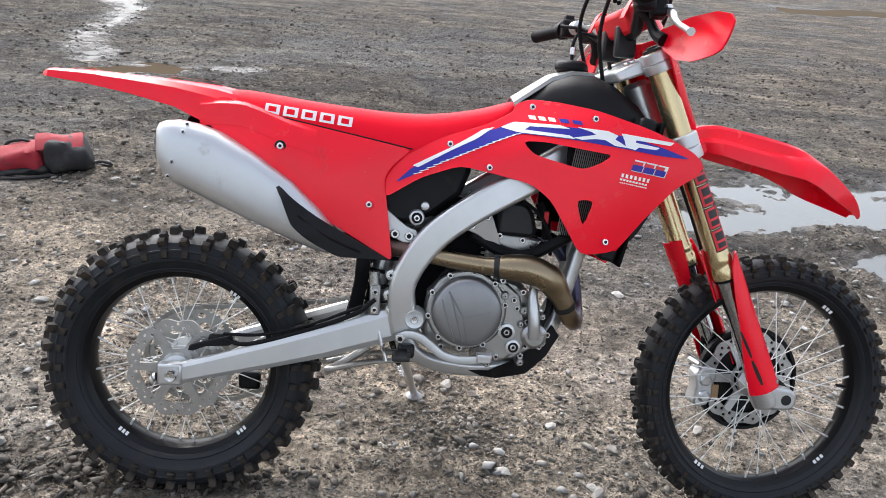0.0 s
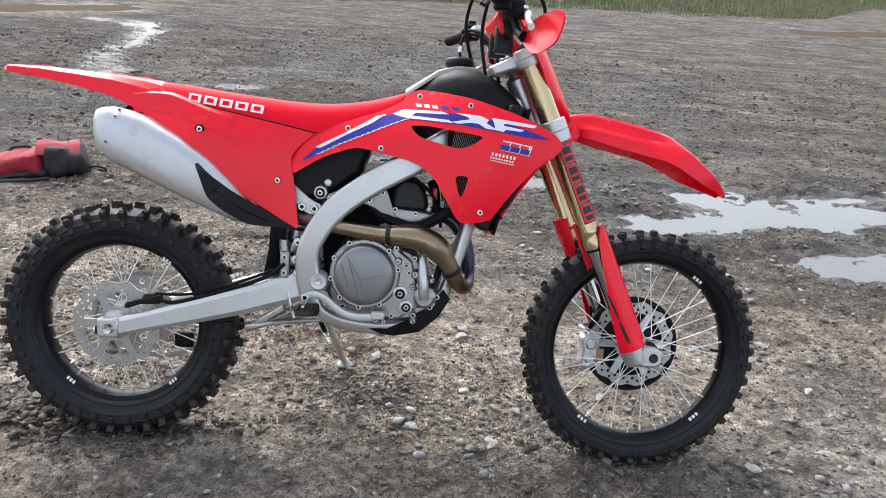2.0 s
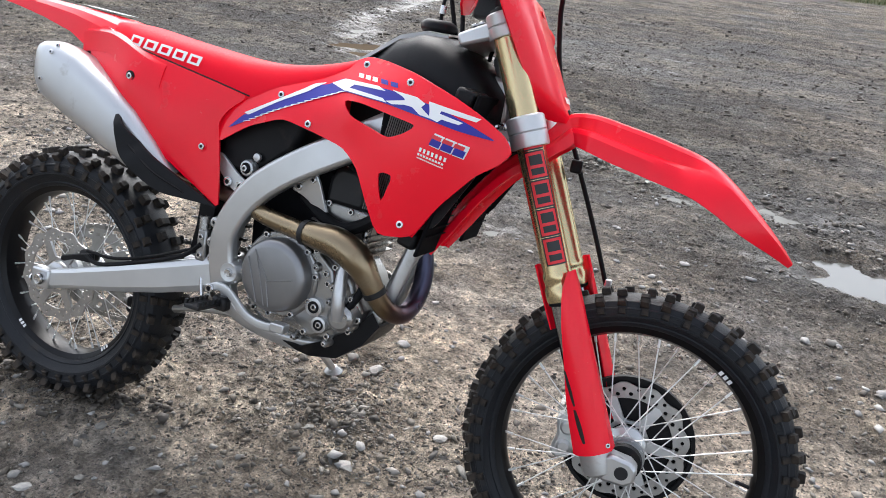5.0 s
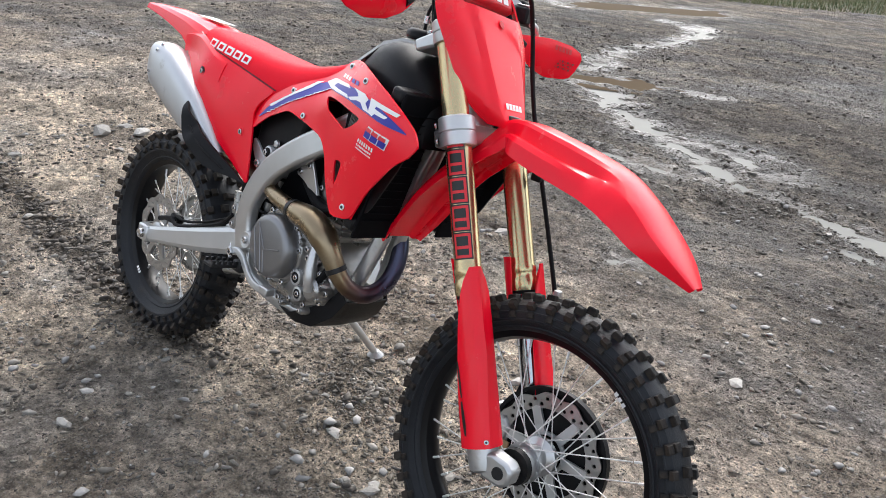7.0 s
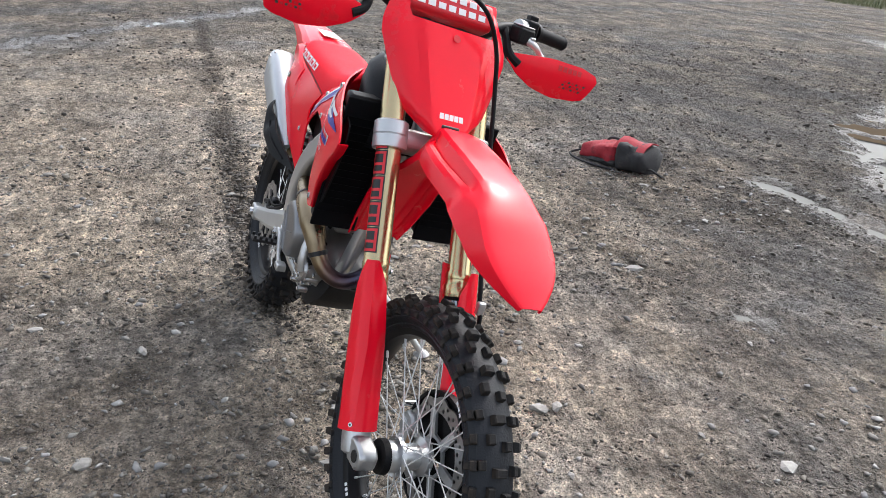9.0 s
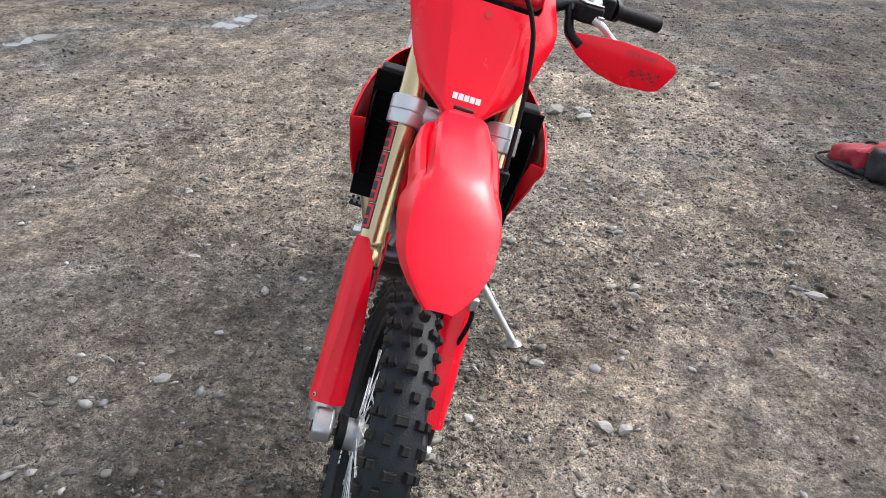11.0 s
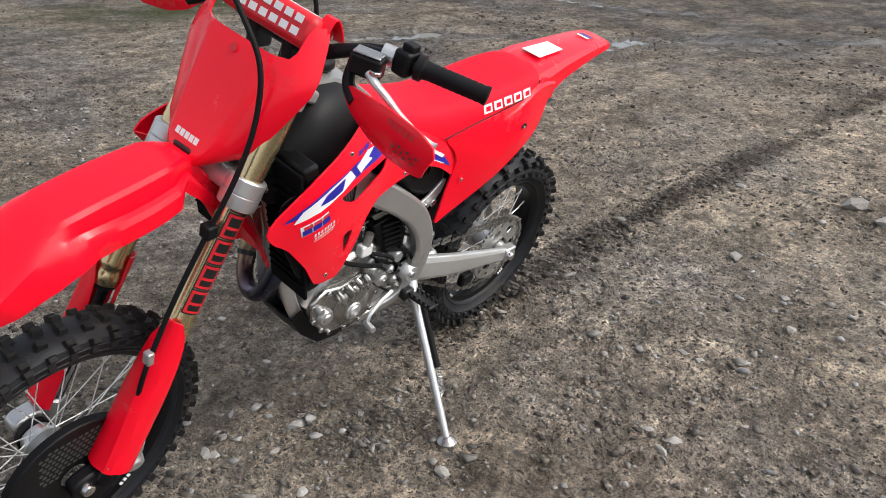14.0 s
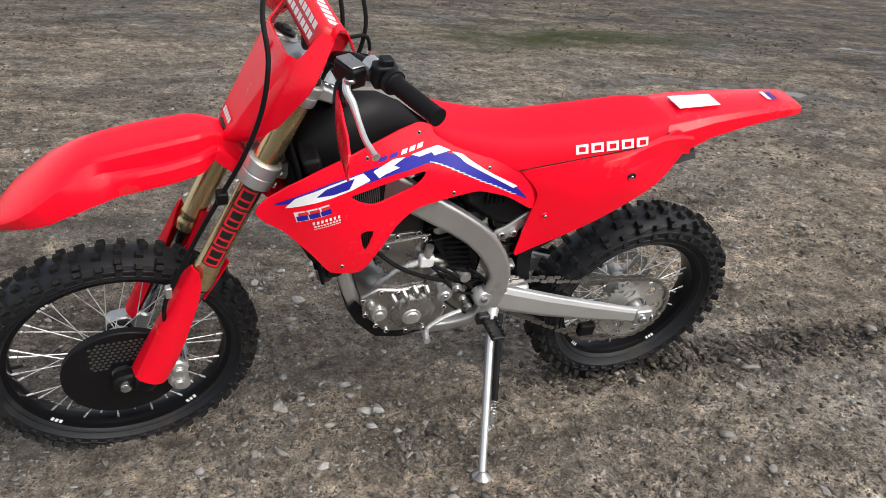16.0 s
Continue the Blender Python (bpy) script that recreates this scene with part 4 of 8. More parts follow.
def arm(side):
    y = 0.102 * side
    pts = [(0.53, y * 0.93, 0.492, 0.082, 0.036), (0.455, y, 0.468, 0.078, 0.034), (0.33, y * 1.02, 0.428, 0.074, 0.032), (0.2, y, 0.39, 0.064, 0.03), (0.08, y * 0.97, 0.357, 0.052, 0.028), (-0.012, y * 0.96, 0.332, 0.048, 0.026), (-0.04, y * 0.96, 0.325, 0.04, 0.024)]
    bm = bmesh.new()
    sweep(bm, [p[:3] for p in pts], [(0.5, 0.26), (0.5, -0.26), (0.30, -0.5), (-0.30, -0.5), (-0.5, -0.26), (-0.5, 0.26), (-0.30, 0.5), (0.30, 0.5)], [(p[3], p[4]) for p in pts])
    o = part("swingarm_leg", bm, M_ALU2, bike, "brushed aluminium swingarm leg", sharp=25, bevel=0.003)
    part("axle_block", box_bm(-0.046, 0.012, y * 0.98 - 0.016, y * 0.98 + 0.016, 0.309, 0.361), M_ALU, o, bevel=0.006)
    part("axle_nut", lathe_bm([(0.006, side * 0.128), (0.0115, side * 0.129), (0.0145, side * 0.124), (0.0145, side * 0.112), (0.021, side * 0.112), (0.021, side * 0.108)], 18, RA, closed=False), M_STEEL, o)
    bolt(o, (-0.05, y, 0.325), (-1, 0, -0.25), "l")


both(arm)
part("swingarm_bridge", box_bm(0.39, 0.47, -0.10, 0.10, 0.435, 0.50), M_ALU, bike, bevel=0.012)
part("linkage", tube_bm([(0.44, -0.03, 0.40), (0.36, -0.03, 0.345), (0.335, -0.03, 0.335)], 0.010, 10), M_CASE, bike, "suspension linkage arm")
part("linkage", tube_bm([(0.335, -0.035, 0.337), (0.44, -0.035, 0.362), (0.56, -0.03, 0.375)], 0.0075, 10), M_CASE, bike, "suspension linkage arm")
part("linkage", tube_bm([(0.335, 0.035, 0.337), (0.44, 0.035, 0.362), (0.56, 0.03, 0.375)], 0.0075, 10), M_CASE, bike, "suspension linkage arm")
part("shock_body", tube_bm([(0.50, 0, 0.80), (0.455, 0, 0.56), (0.43, 0, 0.42)], [0.024, 0.024, 0.02], 14), M_ALU, bike, "rear shock absorber")
bm = bmesh.new()
coil = [(0.495 - 0.055 * f + 0.036 * math.cos(f * 44), 0.036 * math.sin(f * 44), 0.76 - 0.25 * f) for f in np.linspace(0, 1, 110)]
tube_bm(coil, 0.005, 6, smooth_path=False, bm=bm)
part("shock_spring", bm, M_DARK, bike, "dark coil spring")
# rear brake cylinder, caliper and its hose
bc = part("brake_cylinder", box_bm(0.436, 0.462, -0.116, -0.094, 0.500, 0.575), M_CASE, bike, "rear brake master cylinder", bevel=0.005)
part("reservoir", tube_bm([(0.446, -0.105, 0.574), (0.444, -0.105, 0.604)], [0.013, 0.0125], 14, smooth_path=False), M_CASE, bc)
for z in (0.515, 0.558):
    bolt(bc, (0.449, -0.116, z), (0, -1, 0), "m")
part("pushrod", tube_bm([(0.452, -0.108, 0.50), (0.468, -0.118, 0.44), (0.482, -0.122, 0.395)], 0.005, 8), M_STEEL, bike)
part("rear_caliper", box_bm(0.060, 0.108, -0.078, -0.048, 0.398, 0.426), M_BLACK, bike, "black rear brake caliper", bevel=0.01)
part("caliper_bracket", prism_bm([(0.018, 0.388), (0.022, 0.402), (0.06, 0.414), (0.12, 0.430), (0.124, 0.412), (0.112, 0.404), (0.06, 0.400), (0.03, 0.388)], -0.092, -0.084), M_BLACK, bike, bevel=0.003)
part("brake_hose", tube_bm([(0.10, -0.09, 0.42), (0.16, -0.105, 0.415), (0.28, -0.11, 0.452), (0.40, -0.115, 0.50), (0.45, -0.118, 0.54)], 0.0055, 8), M_RUBBER, bike)
part("brake_hose", tube_bm([(0.10, -0.088, 0.432), (0.19, -0.10, 0.438), (0.30, -0.108, 0.47), (0.42, -0.11, 0.52)], 0.004, 8), M_RUBBER, bike)
# mud flap in front of the rear tyre
flap = [[(0.40 + 0.03 * math.sin(v * 3), y, 0.80 - 0.34 * v) if abs(y) < 0.06 else (0.37 + 0.03 * math.sin(v * 3), y, 0.80 - 0.34 * v) for y in (-0.068, -0.055, 0, 0.055, 0.068)] for v in np.linspace(0, 1, 7)]
part("mud_flap", shell_bm(flap, 0.004), M_BLACK, bike, "black rubber mud flap")
part("inner_mudguard", shell_bm([[(x, y, z - 0.05 * (abs(y) / 0.085) ** 2) for y in (-0.085, -0.05, 0, 0.05, 0.085)] for x, z in ((0.46, 0.80), (0.36, 0.82), (0.24, 0.86), (0.12, 0.905), (0.0, 0.94))], 0.004), M_BLACK, bike, "black inner mudguard")


def chain():
    """Two runs of links round both sprockets, as one countless part."""
    c1, r1, c2, r2 = Vector((0.535, 0.065, 0.478)), 0.034, Vector((0, 0.065, 0.335)), 0.12
    pts = []
    for k in range(19):
        a = radians(100 + k * 10)
        pts.append(c2 + Vector((r2 * math.cos(a), 0, r2 * math.sin(a))))
    low = [Vector((0.13, 0.065, 0.228)), Vector((0.30, 0.065, 0.315)), Vector((0.43, 0.065, 0.39)), Vector((0.52, 0.065, 0.446))]
    front = [c1 + Vector((r1 * math.cos(radians(a)), 0, r1 * math.sin(radians(a)))) for a in (-60, 0, 60, 105)]
    top = [Vector((0.42, 0.065, 0.502)), Vector((0.25, 0.065, 0.478)), Vector((0.10, 0.065, 0.464))]
    loop = [np.array(p) for p in pts + low + front + top]
    line = curve_points(loop + [loop[0]], 14)
    acc, last, places = 0.0, line[0], []
    for p in line[1:]:
        d = np.linalg.norm(p - last)
        acc += d
        if acc >= 0.0159:
            places.append((p, (p - last) / max(d, 1e-9)))
            acc = 0.0
        last = p
    bm = bmesh.new()
    for i, (p, d) in enumerate(places):
        d = Vector(d)
        u = d.cross(Vector((0, 1, 0))).normalized()
        for off in ((0.006, -0.006) if i % 2 else (0.009, -0.009)):
            vs = []
            for dy in (-0.0012, 0.0012):
                for a, h in ((-0.012, 0.0), (-0.008, 0.0062), (0.0, 0.0048), (0.008, 0.0062), (0.012, 0), (0.008, -0.0062), (0.0, -0.0048), (-0.008, -0.0062)):
                    vs.append(bm.verts.new(Vector(p) + d * a + u * h + Vector((0, off + dy, 0))))
            bm.faces.new(vs[:8])
            bm.faces.new(vs[:7:-1])
            for j in range(8):
                bm.faces.new((vs[j], vs[(j + 1) % 8], vs[8 + (j + 1) % 8], vs[8 + j]))
    o = part("chain", bm, M_CHAIN, bike, "oiled steel roller chain", sharp=30)
    o["kind"] = "stuff"
    part("chain_guide", box_bm(0.11, 0.165, 0.054, 0.080, 0.245, 0.29), M_BLACK, bike, bevel=0.008)
    part("front_sprocket_guard", prism_bm(ellipse2(0.545, 0.478, 0.05, 0.045, 16), 0.078, 0.088), M_BLACK, bike, bevel=0.004)


chain()


# ---- engine ----
def engine():
    case = [(0.560, 0.470), (0.575, 0.425), (0.62, 0.396), (0.70, 0.385), (0.79, 0.395), (0.850, 0.432), (0.862, 0.485), (0.835, 0.545), (0.79, 0.595), (0.70, 0.625), (0.62, 0.615), (0.572, 0.560)]
    o = part("crankcase", prism_bm(case, -0.092, 0.088), M_CASE, bike, "grey cast engine crankcase", bevel=0.014)
    part("side_case", prism_bm(ellipse2(0.664, 0.526, 0.095, 0.097, 36), -0.118, -0.09), M_CASE, o, bevel=0.006)
    part("side_case", prism_bm([(0.70, 0.60), (0.75, 0.598), (0.79, 0.565), (0.805, 0.51), (0.81, 0.44), (0.76, 0.405), (0.68, 0.41)], -0.112, -0.09), M_CASE, o, bevel=0.006)
    cover = part("clutch_cover", lathe_bm([(0.0, -0.1525), (0.062, -0.1525), (0.074, -0.150), (0.080, -0.144), (0.083, -0.118)], 56, (0.664, 0, 0.526), closed=False), M_COVER, bike, "round dark grey clutch cover", sharp=50)
    c = Vector((0.664, -0.1530, 0.526))
    for pts in ([(-0.008, -0.012), (0.052, 0.005)], [(-0.008, -0.012), (-0.047, 0.05)], [(-0.062, 0.03), (-0.028, -0.066)], [(-0.042, 0.042), (-0.008, -0.068)], [(-0.010, -0.016), (0.004, -0.068)]):
        part("cover_ridge", tube_bm([c + Vector((a, 0, b)) for a, b in pts], 0.0018, 6, smooth_path=False), M_COVER, cover)
    for k in range(10):
        a = 2 * math.pi * (k + 0.3) / 10
        bolt(cover, (0.664 + 0.091 * math.cos(a), -0.119, 0.526 + 0.092 * math.sin(a)), (0, -1, 0), "m")
    pump = part("water_pump", lathe_bm([(0, -0.13), (0.022, -0.13), (0.03, -0.124), (0.033, -0.10), (0.033, -0.08)], 24, (0.828, 0, 0.472), closed=False), M_CASE, bike, "grey water pump cover")
    part("pump_pipe", tube_bm([(0.826, -0.128, 0.468), (0.824, -0.132, 0.50), (0.820, -0.13, 0.535), (0.818, -0.12, 0.58), (0.83, -0.10, 0.61)], [0.014, 0.015, 0.014, 0.011, 0.011], 12), M_ALU, pump)
    for k in range(6):
        a = 2 * math.pi * k / 6
        bolt(pump, (0.828 + 0.034 * math.cos(a), -0.105, 0.472 + 0.034 * math.sin(a)), (0, -1, 0), "m")
    for x, z, r in ((0.762, 0.478, 0.020), (0.780, 0.442, 0.018)):
        part("filler_cap", lathe_bm([(0, -0.120), (r * 0.6, -0.120), (r * 0.7, -0.124), (r, -0.123), (r, -0.108)], 20, (x, 0, z), closed=False), M_ALU, o)
        part("cap_groove", lathe_bm([(r * 0.52, -0.1202), (r * 0.56, -0.1206), (r * 0.68, -0.1242)], 20, (x, 0, z), closed=False), M_BLACK, o)
        bolt(o, (x, -0.1205, z), (0, -1, 0), "m")
    for x, z in ((0.775, 0.555), (0.783, 0.535), (0.742, 0.415), (0.70, 0.402), (0.80, 0.42), (0.61, 0.435), (0.745, 0.60), (0.795, 0.575)):
        bolt(o, (x, -0.113, z), (0, -1, 0), "m")
    # cylinder with its fins, head and cover
    cyl = part("cylinder", prism_bm([(0.695, 0.60), (0.825, 0.585), (0.838, 0.675), (0.71, 0.688)], -0.066, 0.066), M_CASE, bike, "grey cast cylinder", bevel=0.008)
    head = part("cylinder_head", prism_bm([(0.712, 0.668), (0.838, 0.655), (0.838, 0.698), (0.722, 0.708)], -0.072, 0.072), M_CASE, bike, "grey cylinder head", bevel=0.008)
    part("head_cover", prism_bm([(0.722, 0.700), (0.726, 0.757), (0.738, 0.776), (0.754, 0.786), (0.787, 0.784), (0.802, 0.774), (0.813, 0.757), (0.824, 0.716), (0.815, 0.696)], -0.077, 0.077), M_DARK, bike, "black cylinder head cover", bevel=0.012)
    for z in np.linspace(0.612, 0.668, 5):
        part("fin", prism_bm([(0.694, z), (0.836, z - 0.012), (0.837, z - 0.008), (0.695, z + 0.004)], -0.071, 0.071), M_CASE, cyl)
    for x, z, y in ((0.735, 0.700, 0.073), (0.79, 0.692, 0.073), (0.835, 0.686, 0.073), (0.73, 0.65, 0.067), (0.80, 0.64, 0.067)):
        bolt(head, (x, -y, z), (0, -1, 0), "m")
        bolt(head, (x, y, z), (0, 1, 0), "m")
    # left side: generator cover, shift and starter housings
    gen = part("generator_cover", prism_bm([(0.875, 0.520), (0.862, 0.458), (0.80, 0.392), (0.70, 0.378), (0.645, 0.400), (0.632, 0.46), (0.655, 0.515), (0.70, 0.545), (0.775, 0.535), (0.83, 0.545)], 0.086, 0.100), M_CASE, bike, "polished grey generator cover", bevel=0.006)
    part("cover_dome", lathe_bm([(0, 0.117), (0.028, 0.116), (0.048, 0.112), (0.060, 0.104), (0.064, 0.096)], 40, (0.728, 0, 0.458), closed=False), M_CASE, gen)
    part("round_boss", lathe_bm([(0, 0.124), (0.016, 0.124), (0.019, 0.120), (0.024, 0.120), (0.027, 0.114)], 28, (0.735, 0, 0.452), closed=False), M_ALU, gen)
    part("round_boss", lathe_bm([(0, 0.116), (0.010, 0.116), (0.013, 0.112), (0.020, 0.112), (0.023, 0.106), (0.024, 0.09)], 28, (0.822, 0, 0.464), closed=False), M_ALU, gen)
    part("round_boss", lathe_bm([(0, 0.112), (0.008, 0.112), (0.010, 0.108), (0.012, 0.098)], 18, (0.845, 0, 0.495), closed=False), M_ALU, gen)
    for x0, z0, x1, z1 in ((0.795, 0.530, 0.770, 0.478), (0.766, 0.540, 0.748, 0.498), (0.738, 0.550, 0.722, 0.510), (0.706, 0.548, 0.694, 0.505)):
        bm = bmesh.new()
        sweep(bm, curve_points([(x0, 0.104, z0), ((x0 + x1) / 2, 0.119, (z0 + z1) / 2 + 0.004), (x1, 0.116, z1)], 4), circle(8), [0.0065, 0.007, 0.008, 0.008, 0.0075, 0.006, 0.005, 0.004, 0.003][:9])
        part("cover_rib", bm, M_CASE, gen)
    for x, z in ((0.868, 0.512), (0.858, 0.462), (0.826, 0.420), (0.795, 0.397), (0.74, 0.388), (0.69, 0.389), (0.652, 0.412), (0.642, 0.462), (0.664, 0.512), (0.70, 0.537), (0.775, 0.528), (0.822, 0.535)):
        bolt(gen, (x, 0.1005, z), (0, 1, 0), "m")
    # the cylinder's flat left wall with studs
    part("cylinder_wall", prism_bm([(0.818, 0.672), (0.705, 0.690), (0.695, 0.60), (0.715, 0.545), (0.79, 0.53), (0.822, 0.60)], 0.066, 0.074), M_CASE, cyl, bevel=0.004)
    part("gasket_line", tube_bm([(0.822, 0.076, 0.676), (0.76, 0.077, 0.688), (0.704, 0.076, 0.695)], 0.0035, 8), M_STEEL, cyl)
    # added black slab: deep shade behind the frame, put in as colour
    part("dark_recess", prism_bm([(0.54, 0.62), (0.59, 0.72), (0.67, 0.79), (0.725, 0.775), (0.722, 0.69), (0.70, 0.56), (0.60, 0.44), (0.55, 0.50)], -0.058, 0.058), M_RADIATOR, bike, "black slab standing in for the shade behind the cylinder")
    for x, z in ((0.705, 0.622), (0.812, 0.66), (0.80, 0.545), (0.72, 0.68)):
        bolt(cyl, (x, 0.0745, z), (0, 1, 0), "m")
    cn = part("connector", box_bm(0.690, 0.728, 0.075, 0.100, 0.602, 0.636), M_WHITE, bike, "pale cable connector", bevel=0.005)
    part("connector_cap", tube_bm([(0.708, 0.09, 0.634), (0.706, 0.092, 0.668)], 0.011, 10, smooth_path=False), M_ALU, cn)
    # cable loom and small pipes
    for pts, r in (([(0.839, 0.085, 0.655), (0.785, 0.105, 0.618), (0.72, 0.115, 0.590), (0.66, 0.112, 0.565)], 0.006), ([(0.70, 0.095, 0.61), (0.66, 0.105, 0.575), (0.60, 0.108, 0.545), (0.55, 0.10, 0.55)], 0.004), ([(0.69, 0.09, 0.60), (0.65, 0.11, 0.552), (0.60, 0.112, 0.515), (0.56, 0.105, 0.505)], 0.0035),
                   ([(0.64, 0.10, 0.60), (0.60, 0.112, 0.59), (0.57, 0.108, 0.56)], 0.005), ([(0.72, 0.085, 0.72), (0.67, 0.098, 0.74), (0.62, 0.09, 0.76)], 0.004), ([(0.66, 0.10, 0.50), (0.62, 0.118, 0.47), (0.58, 0.112, 0.44)], 0.0035), ([(0.83, -0.082, 0.60), (0.79, -0.10, 0.605), (0.74, -0.098, 0.60)], 0.004),
                   ([(0.86, -0.07, 0.66), (0.85, -0.09, 0.71), (0.82, -0.085, 0.76), (0.76, -0.08, 0.80)], 0.0045), ([(0.60, -0.10, 0.60), (0.62, -0.112, 0.63), (0.60, -0.105, 0.66)], 0.006)):
        part("cable", tube_bm(pts, r, 8), M_RUBBER, bike, "black cable")
    for x, y, z, w in ((0.655, 0.118, 0.523, 0.020), (0.622, 0.112, 0.540, 0.013), (0.60, 0.112, 0.500, 0.011), (0.575, 0.108, 0.465, 0.010)):
        part("union", lathe_bm([(0, y + 0.010), (w * 0.6, y + 0.010), (w * 0.75, y + 0.006), (w, y + 0.005), (w, y - 0.03)], 18, (x, 0, z), closed=False), M_ALU, bike, "alloy hydraulic union")
        bolt(bike, (x, y + 0.0095, z), (0, 1, 0), "s")
    # right side: spark plug boot, sensor plug, pipe stubs and webs round the case
    part("plug_boot", tube_bm([(0.848, -0.06, 0.70), (0.842, -0.075, 0.745), (0.83, -0.06, 0.78)], [0.012, 0.011, 0.012, 0.014], 10), M_RUBBER, bike, "black spark plug boot")
    part("sensor_plug", box_bm(0.834, 0.846, -0.088, -0.070, 0.735, 0.765), M_REDPRINT, bike, "small red plug", bevel=0.002)
    for z in (0.752, 0.766):
        part("cover_rib", prism_bm([(0.735, z - 0.006), (0.835, z - 0.012), (0.835, z - 0.008), (0.735, z - 0.002)], -0.070, -0.064), M_BLACK, head)
    for k in range(5):
        a = radians(20 + k * 17)
        part("case_web", prism_bm([(0.664 + 0.094 * math.cos(a), 0.526 + 0.096 * math.sin(a)), (0.664 + 0.118 * math.cos(a + 0.03), 0.526 + 0.114 * math.sin(a + 0.03)), (0.664 + 0.094 * math.cos(a + 0.07), 0.526 + 0.096 * math.sin(a + 0.07))], -0.114, -0.09), M_CASE, o)
    for x, z, w in ((0.800, 0.532, 0.012), (0.795, 0.498, 0.009), (0.752, 0.565, 0.011), (0.846, 0.518, 0.010), (0.85, 0.455, 0.009), (0.80, 0.405, 0.010), (0.722, 0.398, 0.009)):
        part("boss", lathe_bm([(0, -0.122), (w * 0.7, -0.122), (w, -0.116), (w * 1.15, -0.09)], 16, (x, 0, z), closed=False), M_CASE, o)
        bolt(o, (x, -0.122, z), (0, -1, 0), "s")
    part("pump_pipe", tube_bm([(0.842, -0.115, 0.50), (0.858, -0.112, 0.53), (0.866, -0.10, 0.57)], 0.009, 10), M_RUBBER, pump)
    st = part("starter_motor", lathe_bm([(0.0, 0.085), (0.026, 0.083), (0.03, 0.07), (0.03, -0.04)], 20, (0.655, 0, 0.655), closed=False), M_DARK, bike, "black starter motor")
    reg = part("ribbed_box", prism_bm([(0.705, 0.690), (0.640, 0.706), (0.572, 0.640), (0.568, 0.580), (0.638, 0.585)], 0.070, 0.098), M_BLACK, bike, "black ribbed regulator", bevel=0.004)
    for k in range(6):
        part("rib", prism_bm([(0.586 + k * 0.006, 0.600 + k * 0.0165), (0.650 + k * 0.006, 0.604 + k * 0.0165), (0.650 + k * 0.006, 0.610 + k * 0.0165), (0.586 + k * 0.006, 0.606 + k * 0.0165)], 0.098, 0.107), M_BLACK, reg)
    part("gear_housing", prism_bm(ellipse2(0.66, 0.545, 0.045, 0.05, 20), 0.08, 0.102), M_CASE, bike, bevel=0.006)
    part("clutch_slave", lathe_bm([(0, 0.122), (0.014, 0.122), (0.017, 0.116), (0.018, 0.09)], 18, (0.605, 0, 0.575), closed=False), M_ALU, bike, "clutch slave cylinder")
    for pts, r in (([(0.60, 0.11, 0.60), (0.55, 0.115, 0.56), (0.52, 0.118, 0.50)], 0.005),
                   ([(0.67, -0.07, 0.70), (0.74, -0.085, 0.665), (0.80, -0.095, 0.66), (0.87, -0.11, 0.70), (0.93, -0.125, 0.745)], 0.014), ([(0.70, 0.08, 0.60), (0.64, 0.112, 0.585), (0.58, 0.115, 0.535)], 0.005)):
        part("hose", tube_bm(pts, r, 10), M_RUBBER, bike, "black rubber hose")
    part("throttle_body", lathe_bm([(0.0, -0.05), (0.03, -0.048), (0.03, 0.048), (0.0, 0.05)], 20, (0.64, 0, 0.735), closed=False), M_DARK, bike, "throttle body")
    part("intake_boot", tube_bm([(0.72, 0, 0.72), (0.64, 0, 0.745), (0.55, 0, 0.775)], 0.035, 14), M_RUBBER, bike)
    part("airbox", prism_bm([(0.44, 0.72), (0.52, 0.715), (0.575, 0.74), (0.635, 0.79), (0.66, 0.86), (0.60, 0.905), (0.46, 0.90)], -0.088, 0.088), M_BLACK, bike, "black plastic airbox", bevel=0.015)
    for k in range(5):
        part("airbox_rib", box_bm(0.53 + k * 0.012, 0.534 + k * 0.012, 0.088, 0.096, 0.79, 0.845), M_BLACK, bike)
    part("reservoir_cap", lathe_bm([(0, -0.112), (0.009, -0.112), (0.010, -0.108), (0.0165, -0.106), (0.0185, -0.102), (0.0185, -0.085)], 22, (0.535, 0, 0.735), closed=False), M_ALU2, bike, "silver damping adjuster")
    part("adjuster_groove", lathe_bm([(0.0085, -0.1123), (0.0095, -0.1125), (0.0125, -0.1085)], 20, (0.535, 0, 0.735), closed=False), M_BLACK, bike)
    bolt(bike, (0.535, -0.112, 0.735), (0, -1, 0), "m")
    part("airbox_bolt_plate", lathe_bm([(0, -0.102), (0.009, -0.1), (0.011, -0.095)], 12, (0.553, 0, 0.762), closed=False), M_ALU, bike)
    # skid plate
    rows = []
    for x, z in ((0.60, 0.366), (0.66, 0.358), (0.75, 0.350), (0.82, 0.366), (0.87, 0.408), (0.90, 0.458)):
        h = np.interp(x, [0.6, 0.75, 0.84, 0.9], [0.012, 0.02, 0.05, 0.03])
        w = np.interp(x, [0.6, 0.82, 0.9], [0.085, 0.10, 0.075])
        rows.append([(x - 0.02, -w, z + h), (x, -w * 0.92, z + 0.003), (x, -w * 0.4, z), (x, 0, z - 0.002), (x, w * 0.4, z), (x, w * 0.92, z + 0.003), (x - 0.02, w, z + h)])
    part("skid_plate", shell_bm([curve for curve in rows], 0.005), M_BLACK, bike, "black plastic skid plate")


engine()


